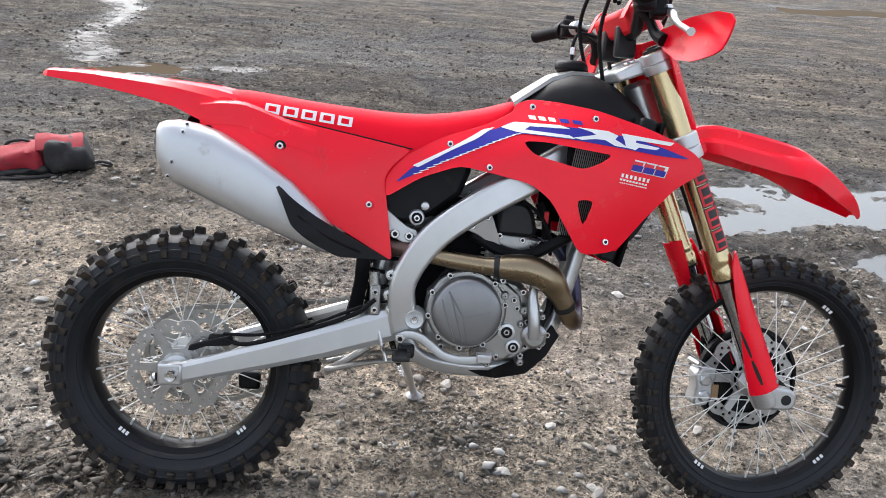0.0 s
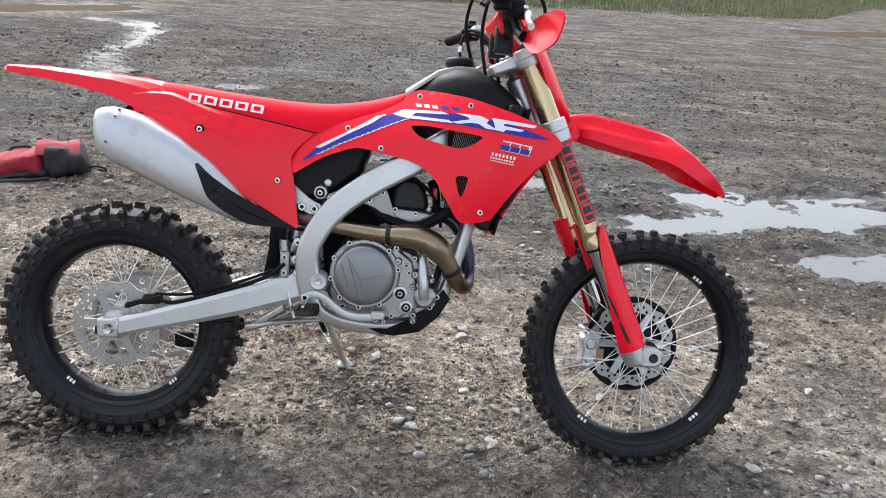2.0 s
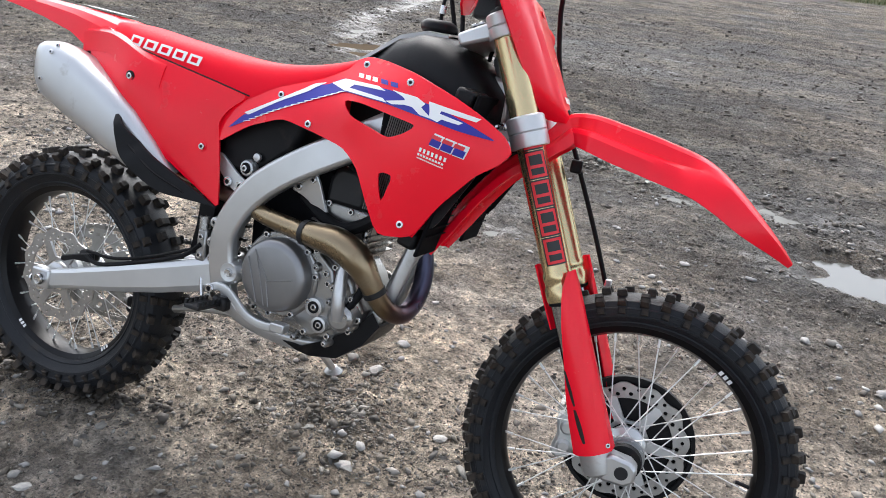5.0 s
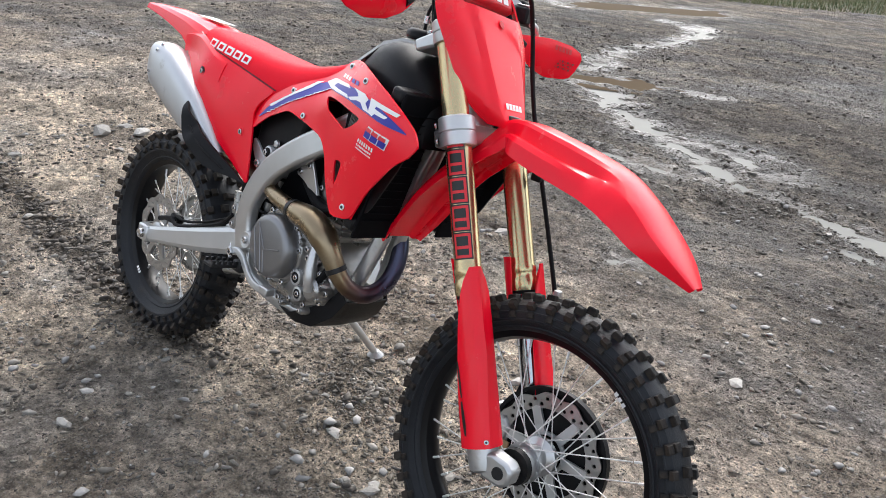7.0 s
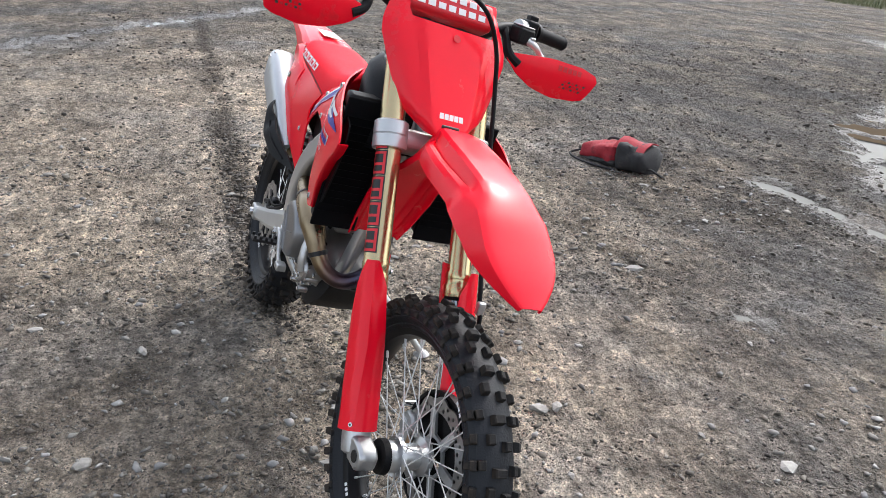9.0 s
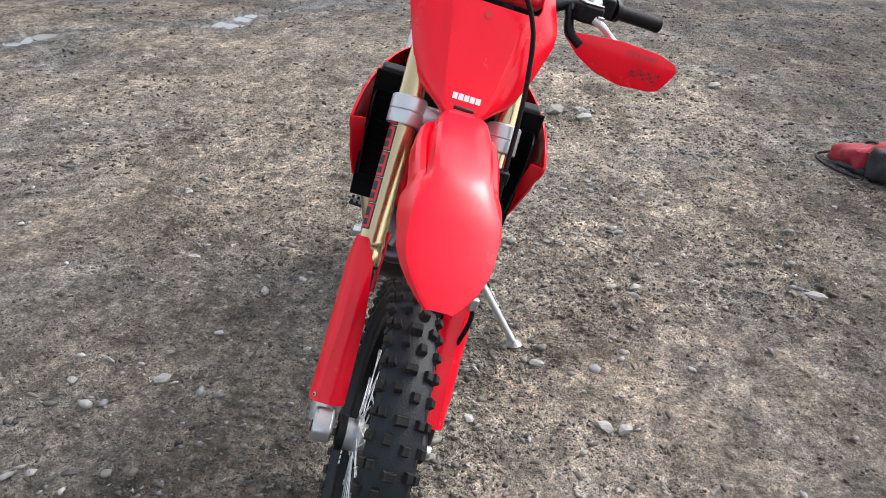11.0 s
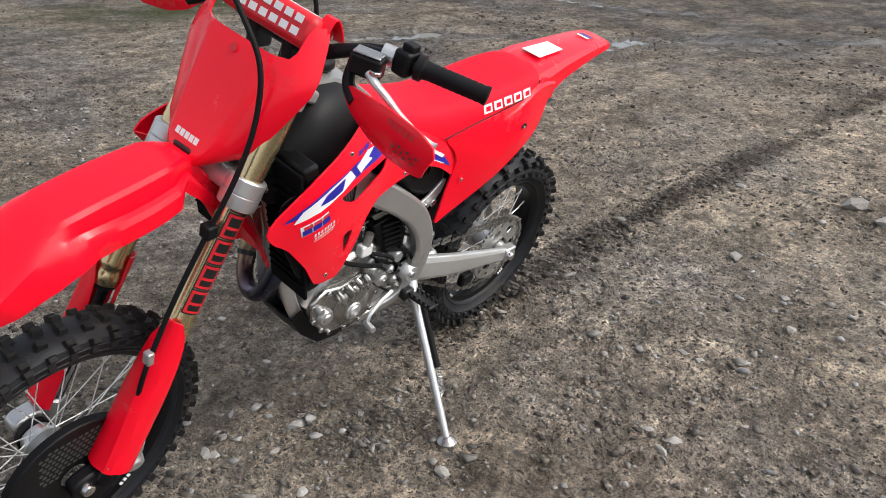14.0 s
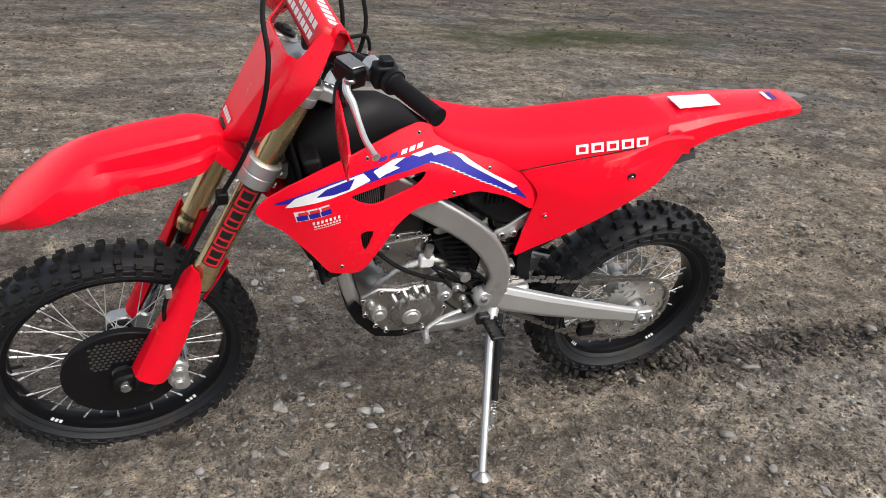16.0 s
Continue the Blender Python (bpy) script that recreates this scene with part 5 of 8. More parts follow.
# ---- exhaust ----
def exhaust():
    pts = [(0.83, 0.03, 0.69), (0.888, 0.038, 0.674), (0.926, 0.036, 0.632), (0.944, 0.026, 0.574), (0.946, -0.002, 0.522), (0.939, -0.048, 0.497), (0.922, -0.088, 0.506), (0.902, -0.113, 0.535), (0.880, -0.128, 0.575), (0.848, -0.137, 0.613), (0.80, -0.14, 0.634),
           (0.745, -0.138, 0.637), (0.70, -0.132, 0.637), (0.61, -0.118, 0.645), (0.53, -0.085, 0.655), (0.45, -0.075, 0.665), (0.38, -0.095, 0.668), (0.32, -0.12, 0.68)]
    rad = [0.021, 0.021, 0.021, 0.021, 0.021, 0.021, 0.021, 0.022, 0.026, 0.035, 0.034, 0.029, 0.021, 0.020, 0.021, 0.021, 0.021, 0.024]
    bm = bmesh.new()
    line = curve_points(pts, 6)
    rs = np.interp(np.linspace(0, len(rad) - 1, len(line)), range(len(rad)), rad)
    sweep(bm, line, circle(18), list(rs))
    ob = part("header_pipe", bm, M_PIPE, bike, "heat-tinted titanium exhaust pipe, bronze and violet")
    for i in (11.6, 7.4):
        a, b = Vector(line[int(i * 6)]), Vector(line[int(i * 6) + 1])
        d = (b - a).normalized()
        q = d.to_track_quat("Z", "Y").to_matrix().to_4x4()
        r = rs[int(i * 6)]
        part("pipe_clamp", lathe_bm([(r * 0.96, -0.006), (r * 1.1, -0.006), (r * 1.1, 0.006), (r * 0.96, 0.006)], 22, axis="z"), M_DARK, ob, matrix=Matrix.Translation(a) @ q)
    # silencer
    secs = [(-0.040, 0.872, 0.034, 0.026, 0.0), (-0.036, 0.871, 0.044, 0.034, 0.02), (-0.026, 0.867, 0.054, 0.042, 0.08), (-0.008, 0.861, 0.064, 0.047, 0.2), (0.02, 0.852, 0.0705, 0.050, 0.4), (0.056, 0.839, 0.073, 0.051, 0.5),
            (0.141, 0.797, 0.070, 0.051, 0.5), (0.222, 0.753, 0.062, 0.049, 0.5), (0.290, 0.708, 0.047, 0.042, 0.5), (0.330, 0.680, 0.034, 0.032, 0.5), (0.352, 0.667, 0.026, 0.026, 0.5)]
    bm = bmesh.new()
    rings = []

    def hoop(x, z, h, w, lean, grow=0.0, n=36):
        u = Vector((lean, 0, 1 - 0.2 * lean)).normalized()
        out = []
        for k in range(n):
            ca, sa = math.cos(2 * math.pi * k / n), math.sin(2 * math.pi * k / n)
            out.append(Vector((x, -0.130 + x * 0.02, z)) + u * (h + grow) * math.copysign(abs(ca) ** 0.62, ca) + Vector((0, 1, 0)) * (w + grow) * math.copysign(abs(sa) ** 0.62, sa))
        return out

    for q in secs:
        rings.append(hoop(*q))
    loft(bm, rings)
    m = part("muffler", bm, M_MUFFLER, bike, "satin silver aluminium muffler", sharp=45)
    for k in (22, 26, 30, 33):
        p = hoop(0.008, 0.856, 0.068, 0.049, 0.32)[k]
        bolt(m, p, (0.1, -1, 0.2 if k > 27 else -0.1), "s")
    part("outlet", lathe_bm([(0.016, 0.0), (0.018, 0.004), (0.020, 0.0), (0.016, -0.01)], 18, axis="z", closed=False), M_DARK, m, matrix=Matrix.Translation((-0.044, -0.12, 0.875)) @ Matrix.Rotation(radians(-90), 4, "Y"))


exhaust()


# ---- bodywork ----
Y_SIDE = spline2([(0.04, 0.965, 0.088), (0.07, 0.91, 0.105), (0.12, 0.86, 0.128), (0.22, 0.885, 0.143), (0.20, 0.805, 0.142), (0.34, 0.716, 0.136), (0.43, 0.76, 0.122), (0.478, 0.64, 0.118), (0.46, 0.80, 0.115),
                  (0.51, 0.892, 0.104), (0.36, 0.92, 0.108), (0.22, 0.945, 0.112), (0.12, 0.965, 0.098), (0.33, 0.83, 0.137), (0.42, 0.86, 0.120)])
SIDE = [(0.040, 0.968), (0.060, 0.918), (0.082, 0.896), (0.117, 0.861), (0.207, 0.803), (0.342, 0.715), (0.476, 0.636), (0.482, 0.640), (0.466, 0.756), (0.454, 0.822), (0.474, 0.854), (0.516, 0.889), (0.36, 0.917), (0.22, 0.942), (0.138, 0.956), (0.100, 0.982)]
Y_SHROUD = spline2([(0.45, 0.80, 0.109), (0.48, 0.83, 0.112), (0.510, 0.890, 0.100), (0.60, 0.925, 0.100), (0.70, 0.96, 0.095), (0.742, 0.995, 0.086), (0.78, 1.018, 0.088), (0.62, 0.88, 0.128), (0.56, 0.845, 0.124), (0.84, 1.015, 0.118), (0.92, 1.002, 0.160),
                    (1.02, 0.972, 0.192), (1.09, 0.945, 0.206), (1.15, 0.90, 0.214), (1.09, 0.845, 0.212), (1.03, 0.90, 0.215), (0.98, 0.89, 0.206), (0.80, 0.93, 0.150), (0.79, 0.85, 0.152), (0.90, 0.87, 0.186), (1.02, 0.76, 0.205),
                    (0.95, 0.72, 0.193), (0.985, 0.695, 0.192), (0.905, 0.683, 0.182), (0.87, 0.76, 0.180), (0.70, 0.90, 0.132), (0.70, 0.86, 0.138)])
SHROUD = [(0.742, 0.991), (0.747, 1.008), (0.778, 1.021), (0.834, 1.018), (0.919, 1.004), (1.020, 0.974), (1.080, 0.951), (1.133, 0.923), (1.154, 0.897), (1.134, 0.872), (1.094, 0.845), (1.031, 0.771), (0.981, 0.695), (0.904, 0.681),
          (0.863, 0.747), (0.830, 0.800), (0.786, 0.832), (0.694, 0.850), (0.625, 0.862), (0.539, 0.830), (0.456, 0.776), (0.444, 0.821), (0.460, 0.858), (0.505, 0.892), (0.594, 0.926), (0.691, 0.960)]
HOLE1 = [(0.760, 0.926), (0.805, 0.928), (0.953, 0.909), (0.930, 0.890), (0.893, 0.873), (0.787, 0.898)]
HOLE2 = [(0.884, 0.806), (0.922, 0.807), (0.903, 0.742)]
BAND = [(0.479, 0.813), (0.517, 0.851), (0.603, 0.898), (0.655, 0.929), (0.672, 0.941), (0.705, 0.950), (0.738, 0.968), (0.79, 0.967), (0.90, 0.962), (1.00, 0.948), (1.060, 0.932), (1.122, 0.911), (1.05, 0.915), (0.983, 0.924), (0.87, 0.937), (0.757, 0.943), (0.697, 0.918), (0.571, 0.860)]
STRIPE = [(0.517, 0.855), (0.603, 0.902), (0.655, 0.934), (0.672, 0.946), (0.700, 0.953), (0.680, 0.940), (0.662, 0.926), (0.60, 0.893), (0.53, 0.852)]
# the white marks: slanted plain shapes
MARKS = [[(0.712, 0.954), (0.742, 0.968), (0.84, 0.967), (0.862, 0.960), (0.775, 0.960), (0.765, 0.952), (0.86, 0.946), (0.872, 0.939), (0.75, 0.945)],
         [(0.875, 0.965), (0.94, 0.961), (0.962, 0.952), (0.955, 0.944), (0.985, 0.927), (0.955, 0.930), (0.935, 0.941), (0.915, 0.942), (0.885, 0.938), (0.868, 0.942), (0.915, 0.951), (0.905, 0.957)],
         [(0.968, 0.958), (1.082, 0.945), (1.074, 0.938), (1.00, 0.945), (0.998, 0.940), (1.05, 0.932), (1.042, 0.927), (1.005, 0.930), (0.998, 0.924), (0.978, 0.928), (0.975, 0.942)]]


LEFT_MARKS = [(M_WHITE, 0.0028, [(1.092, 0.905), (1.070, 0.925), (1.047, 0.932), (0.994, 0.945), (0.939, 0.955), (0.923, 0.957), (0.905, 0.938), (0.949, 0.925), (0.994, 0.917), (1.078, 0.905)]),
              (M_BLUE, 0.0036, [(1.027, 0.924), (1.006, 0.938), (0.968, 0.946), (0.943, 0.950), (0.954, 0.929), (0.988, 0.924)]),
              (M_WHITE, 0.0028, [(0.900, 0.956), (0.851, 0.970), (0.820, 0.968), (0.850, 0.957), (0.835, 0.950), (0.868, 0.944), (0.885, 0.938)]),
              (M_WHITE, 0.0028, [(0.806, 0.969), (0.735, 0.971), (0.700, 0.955), (0.745, 0.953), (0.752, 0.961), (0.785, 0.960)])]


def decal(loop, yf, side, material, parent, lift=0.0022, label="", grid=0.04, corners=0.0, sx=1):
    return part("decal", sheet_bm(loop, yf, side, 0, grid=grid, offset=lift, corners=corners), material, parent, label)


def bars(parent, yf, side, p0, p1, count, height, material, gap=0.28, slant=0.0, lift=0.002, matrix=None, hollow=0.0):
    """Lettering of a maker's name as a row of plain blocks between two points over (x, z)."""
    a, b = np.array(p0, float), np.array(p1, float)
    d = b - a
    u = np.array([-d[1], d[0]]) / np.linalg.norm(d)
    if u[1] < 0:
        u = -u
    for k in range(count):
        s, e = a + d * (k / count), a + d * ((k + 1 - gap) / count)
        lo = [tuple(s), tuple(e), tuple(e + u * height + d * slant / count), tuple(s + u * height + d * slant / count)]
        inner = []
        if hollow:
            c = np.mean(lo, axis=0)
            inner = [[tuple(c + (np.array(q) - c) * (1 - hollow)) for q in lo]]
        part("decal", sheet_bm(lo, yf, side, 0, holes=inner, grid=0, offset=lift, corners=0), material, parent, "", matrix)


def body(side):
    sp = part("side_panel", sheet_bm(SIDE, Y_SIDE, side, 0.005, grid=0.022, corners=0.35), M_RED, bike, "glossy red plastic side panel", bevel=0.002)
    sh = part("radiator_shroud", sheet_bm(SHROUD, Y_SHROUD, side, 0.005, holes=(HOLE1, HOLE2), grid=0.022, corners=0.35), M_RED, bike, "glossy red radiator shroud with blue and white graphics", bevel=0.002)
    part("decal", sheet_bm(BAND, Y_SHROUD, side, 0, grid=0.03, offset=0.0018, corners=0.2), M_BLUE, sh, "dark blue printed band")
    part("decal", sheet_bm(STRIPE, Y_SHROUD, side, 0, grid=0.03, offset=0.0028, corners=0.2), M_WHITE, sh, "white printed stripe")
    if side > 0:
        for m, lift, lp in LEFT_MARKS:
            part("decal", sheet_bm(lp, Y_SHROUD, side, 0, grid=0.03, offset=lift, corners=0.1), m, sh, "white and blue slanted graphic")
    for lp in MARKS if side < 0 else ():
        part("decal", sheet_bm(lp, Y_SHROUD, side, 0, grid=0.03, offset=0.0028, corners=0.1), M_WHITE, sh, "white slanted graphic")
    # fine pale hatching below the band
    for k in range(16):
        x = 0.52 + k * 0.0145
        z = float(np.interp(x, [0.52, 0.571, 0.697, 0.757], [0.835, 0.862, 0.920, 0.945]))
        lp = [(x, z), (x + 0.020, z + 0.006), (x + 0.0205, z + 0.0078), (x, z + 0.0018)]
        part("decal", sheet_bm(lp, Y_SHROUD, side, 0, grid=0, offset=0.0026, corners=0), M_WHITE, sh)
    bars(sh, Y_SHROUD, side, (0.776, 0.976), (0.838, 0.973), 3, 0.0085, M_WHITE, slant=-0.2)
    bars(sh, Y_SHROUD, side, (0.842, 0.973), (0.896, 0.970), 2, 0.0085, M_BLUE, slant=-0.2)
    # maker's team mark, blue over red, and dealer's writing as thin bars
    bars(sh, Y_SHROUD, side, (0.991, 0.879), (1.068, 0.867), 3, 0.0255, M_WHITE, gap=0.08, slant=0.15, lift=0.0015)
    bars(sh, Y_SHROUD, side, (0.993, 0.8925), (1.066, 0.8815), 3, 0.0085, M_REDPRINT, gap=0.14, slant=0.06, lift=0.0022)
    bars(sh, Y_SHROUD, side, (0.991, 0.8805), (1.067, 0.8690), 3, 0.0130, M_BLUE, gap=0.12, slant=0.08, lift=0.0026)
    bars(sh, Y_SHROUD, side, (0.972, 0.864), (1.036, 0.855), 7, 0.008, M_WHITE, gap=0.45)
    bars(sh, Y_SHROUD, side, (0.970, 0.857), (1.030, 0.848), 9, 0.004, M_WHITE, gap=0.3)
    bars(sh, Y_SHROUD, side, (0.970, 0.851), (1.030, 0.842), 14, 0.0025, M_WHITE, gap=0.3)
    for x, z in ((0.224, 0.881), (0.424, 0.761)):
        y = side * (Y_SIDE(x, z) - 0.001)
        part("bolt_recess", lathe_bm([(0.006, 0.0), (0.011, 0.0018), (0.0125, 0.0005)], 16, closed=False), M_BLACK if (x < 0.3) else M_RED, sp, matrix=Matrix.Translation((x, y, z)) @ (Matrix.Rotation(math.pi, 4, "X") if side < 0 else Matrix()))
        bolt(sp, (x, y, z), (0, side, 0), "m" if side < 0 else "s")
    for x, z in ((0.783, 1.003), (0.914, 0.985), (0.600, 0.908), (0.690, 0.862), (0.955, 0.716)):
        bolt(sh, (x, side * (Y_SHROUD(x, z) - 0.0005), z), (0.1, side, 0.1), "m" if side < 0 else "s")
    # inner wing that closes the duct behind the front edge
    edge = [(1.150, 0.897), (1.131, 0.872), (1.091, 0.845), (1.028, 0.771), (0.981, 0.697)]
    secs = []
    for x, z in edge:
        y = Y_SHROUD(x, z)
        secs.append([(x, side * (y - 0.002), z), (x - 0.012, side * (y - 0.014), z - 0.002), (x - 0.026, side * (y - 0.03), z - 0.004)])
    part("duct_lip", shell_bm(secs, 0.003), M_RED, sh)
    # black heat guard under the side panel
    if side < 0:
        yg = spline2([(0.211, 0.811, 0.152), (0.291, 0.742, 0.172), (0.376, 0.694, 0.160), (0.455, 0.641, 0.132), (0.484, 0.637, 0.123), (0.230, 0.782, 0.184), (0.248, 0.745, 0.194), (0.262, 0.712, 0.196), (0.302, 0.680, 0.192), (0.361, 0.648, 0.176), (0.411, 0.642, 0.152), (0.30, 0.71, 0.192), (0.262, 0.765, 0.185)])
        hg = part("heat_guard", sheet_bm([(0.207, 0.814), (0.291, 0.744), (0.376, 0.696), (0.470, 0.640), (0.484, 0.634), (0.411, 0.641), (0.361, 0.646), (0.302, 0.678), (0.259, 0.712), (0.242, 0.755), (0.220, 0.806)], yg, side, 0.006, grid=0.02), M_BLACK, bike, "black plastic exhaust heat guard", bevel=0.002)
        part("guard_rib", tube_bm([(0.275, -yg(0.275, 0.735) - 0.001, 0.735), (0.34, -yg(0.34, 0.69) - 0.001, 0.69), (0.41, -yg(0.41, 0.655) - 0.001, 0.655)], 0.003, 6), M_BLACK, hg)
    else:
        part("under_panel", sheet_bm([(0.22, 0.795), (0.30, 0.725), (0.44, 0.636), (0.47, 0.64), (0.342, 0.722)], lambda x, z: 0.118, side, 0.006, grid=0.03), M_BLACK, bike, "black plastic panel edge", bevel=0.002)


both(body)


def seat():
    xs = [0.088, 0.10, 0.13, 0.19, 0.28, 0.36, 0.44, 0.515, 0.594, 0.66, 0.70, 0.735, 0.758]
    top = [0.990, 0.9985, 1.000, 0.993, 0.983, 0.977, 0.971, 0.969, 0.976, 0.989, 1.000, 1.012, 1.018]
    low = [0.978, 0.972, 0.954, 0.941, 0.926, 0.911, 0.897, 0.882, 0.915, 0.938, 0.953, 0.981, 1.003]
    half = [0.058, 0.076, 0.097, 0.110, 0.1095, 0.1075, 0.1055, 0.1045, 0.0995, 0.0945, 0.090, 0.082, 0.062]
    bm = bmesh.new()
    rings = []
    for x, t, b, w in zip(xs, top, low, half):
        h = t - b
        prof = [(-w, -0.2), (-w, 0.02), (-w * 0.985, 0.25), (-w * 0.93, 0.55), (-w * 0.80, 0.85), (-w * 0.6, 0.965), (-w * 0.25, 1.0)]
        prof = prof + [(-a, b) for a, b in prof[::-1]]
        rings.append([(x, y, b + h * f) for y, f in prof] + [(x, w * 0.7, b - 0.022), (x, -w * 0.7, b - 0.022)])
    loft(bm, rings)
    o = part("seat", bm, M_SEAT, bike, "long red grippy seat with white lettering bars", sharp=60)
    sub = o.modifiers.new("round", "SUBSURF")
    sub.levels = sub.render_levels = 1

    def y_seat(x, z):
        b, t, w = np.interp(x, xs, low), np.interp(x, xs, top), np.interp(x, xs, half)
        f = (z - b) / (t - b)
        return float(w * np.interp(f, [0, 0.22, 0.55, 0.85, 1], [1, 0.988, 0.93, 0.80, 0.6]))
    for side in (-1, 1):
        a, b = ((0.182, 0.951), (0.384, 0.930))
        edge = [(x, side * (y_seat(x, z) + 0.0006), z) for x, z in ((0.516, 0.8905), (0.44, 0.9045), (0.36, 0.9185), (0.29, 0.931), (0.22, 0.9435), (0.16, 0.955), (0.125, 0.966), (0.102, 0.980))]
        part("seam", tube_bm(edge, 0.0016, 6), M_BLACK, o, "dark seam under the seat")
        bars(o, y_seat, side, a, b, 5, 0.0215, M_WHITE, gap=0.20, lift=0.003, hollow=0.46)


seat()


def tail():
    xs = [-0.318, -0.305, -0.22, -0.12, -0.02, 0.06, 0.115]
    top = [1.010, 1.015, 1.016, 1.011, 1.006, 1.000, 0.990]
    low = [1.000, 0.998, 0.988, 0.972, 0.950, 0.914, 0.900]
    half = [0.042, 0.055, 0.062, 0.072, 0.082, 0.092, 0.092]
    secs = []
    for x, t, b, w in zip(xs, top, low, half):
        f = [(-1.0, 0), (-0.99, 0.3), (-0.95, 0.72), (-0.8, 0.9), (-0.55, 0.94), (-0.45, 1.0), (0, 1.03), (0.45, 1.0), (0.55, 0.94), (0.8, 0.9), (0.95, 0.72), (0.99, 0.3), (1, 0)]
        secs.append([(x, y * w, b + (t - b) * h) for y, h in f])
    o = part("rear_fender", shell_bm(secs, 0.004), M_RED, bike, "red plastic rear fender", sharp=25)
    bm = bmesh.new()
    vs = [bm.verts.new(p) for p in ((0.069, -0.026, 1.0125), (0.069, 0.040, 1.0125), (-0.056, 0.036, 1.0190), (-0.056, -0.022, 1.0190))]
    bm.faces.new(vs)
    part("decal", bm, M_WHITE, o, "plain white sticker")
    for k, (dx, m) in enumerate(((0, M_REDPRINT), (0.018, M_BLUE), (0.036, M_WHITE))):
        bm = bmesh.new()
        x = -0.265 + dx
        bm.faces.new([bm.verts.new(p) for p in ((x, -0.022, 1.0235), (x, 0.022, 1.0235), (x + 0.013, 0.020, 1.0235), (x + 0.013, -0.020, 1.0235))])
        part("decal", bm, m, o)
    # ribs that run into the side panels
    for side in (-1, 1):
        secs = []
        for f in np.linspace(0, 1, 14):
            x = 0.30 - 0.26 * f
            z = float(np.interp(x, [0.04, 0.078, 0.132, 0.171, 0.237, 0.30], [0.957, 0.963, 0.964, 0.953, 0.929, 0.911]))
            out = 0.010 * min(1, f * 1.6)
            secs.append([(x, side * (Y_SIDE(x, z + 0.006) - 0.002), z + 0.006), (x, side * (Y_SIDE(x, z) + out), z), (x, side * (Y_SIDE(x, z - 0.02) + out * 0.45), z - 0.02), (x, side * (Y_SIDE(x, z - 0.045) - 0.002), z - 0.045)])
        part("panel_crease", shell_bm(secs, 0.003), M_RED, bike, sharp=25)


tail()


def tank():
    xs = [0.745, 0.78, 0.83, 0.88, 0.93, 0.98, 1.03, 1.065]
    top = [1.016, 1.040, 1.074, 1.088, 1.086, 1.064, 1.030, 0.992]
    half = [0.070, 0.078, 0.098, 0.114, 0.128, 0.134, 0.128, 0.112]
    bm = bmesh.new()
    rings = []
    for x, t, w in zip(xs, top, half):
        prof = [(-w, 0.88), (-w, t - 0.075), (-w * 0.93, t - 0.035), (-w * 0.72, t - 0.010), (-w * 0.4, t), (0, t + 0.003)]
        prof += [(-a, b) for a, b in prof[-2::-1]]
        rings.append([(x, y, z) for y, z in prof])
    loft(bm, rings)
    o = part("fuel_tank", bm, M_BLACK, bike, "black and bare metal fuel tank", sharp=60)
    rings = []
    for x, t, w in list(zip(xs, top, half))[:5]:
        g = float(np.interp(x, [0.745, 0.78, 0.83, 0.88, 0.93], [0.86, 0.78, 0.62, 0.46, 0.40]))
        rings.append([(x, y * w * g, t + dz - 0.012 * (abs(y) * g) ** 2) for y, dz in ((-1.04, -0.004), (-1.0, 0.0035), (-0.5, 0.005), (0, 0.0065), (0.5, 0.005), (1.0, 0.0035), (1.04, -0.004))])
    part("tank_top", shell_bm(rings, 0.004), M_TANK, o, "bare metal tank top")
    cap = part("filler_cap", lathe_bm([(0.0, 0.026), (0.030, 0.026), (0.036, 0.022), (0.040, 0.016), (0.040, 0.006), (0.034, 0.0), (0.034, -0.01)], 12, (0.885, 0, 1.094), axis="z", closed=False), M_BLACK, bike, "black fuel filler cap", bevel=0.002)
    part("breather_hose", tube_bm([(0.885, 0, 1.115), (0.885, 0, 1.16), (0.90, 0.005, 1.185), (0.945, 0.01, 1.18)], 0.004, 8), M_RUBBER, bike)
    part("breather_valve", tube_bm([(0.885, 0, 1.135), (0.886, 0, 1.152)], 0.007, 10, smooth_path=False), M_STEEL, bike)


tank()


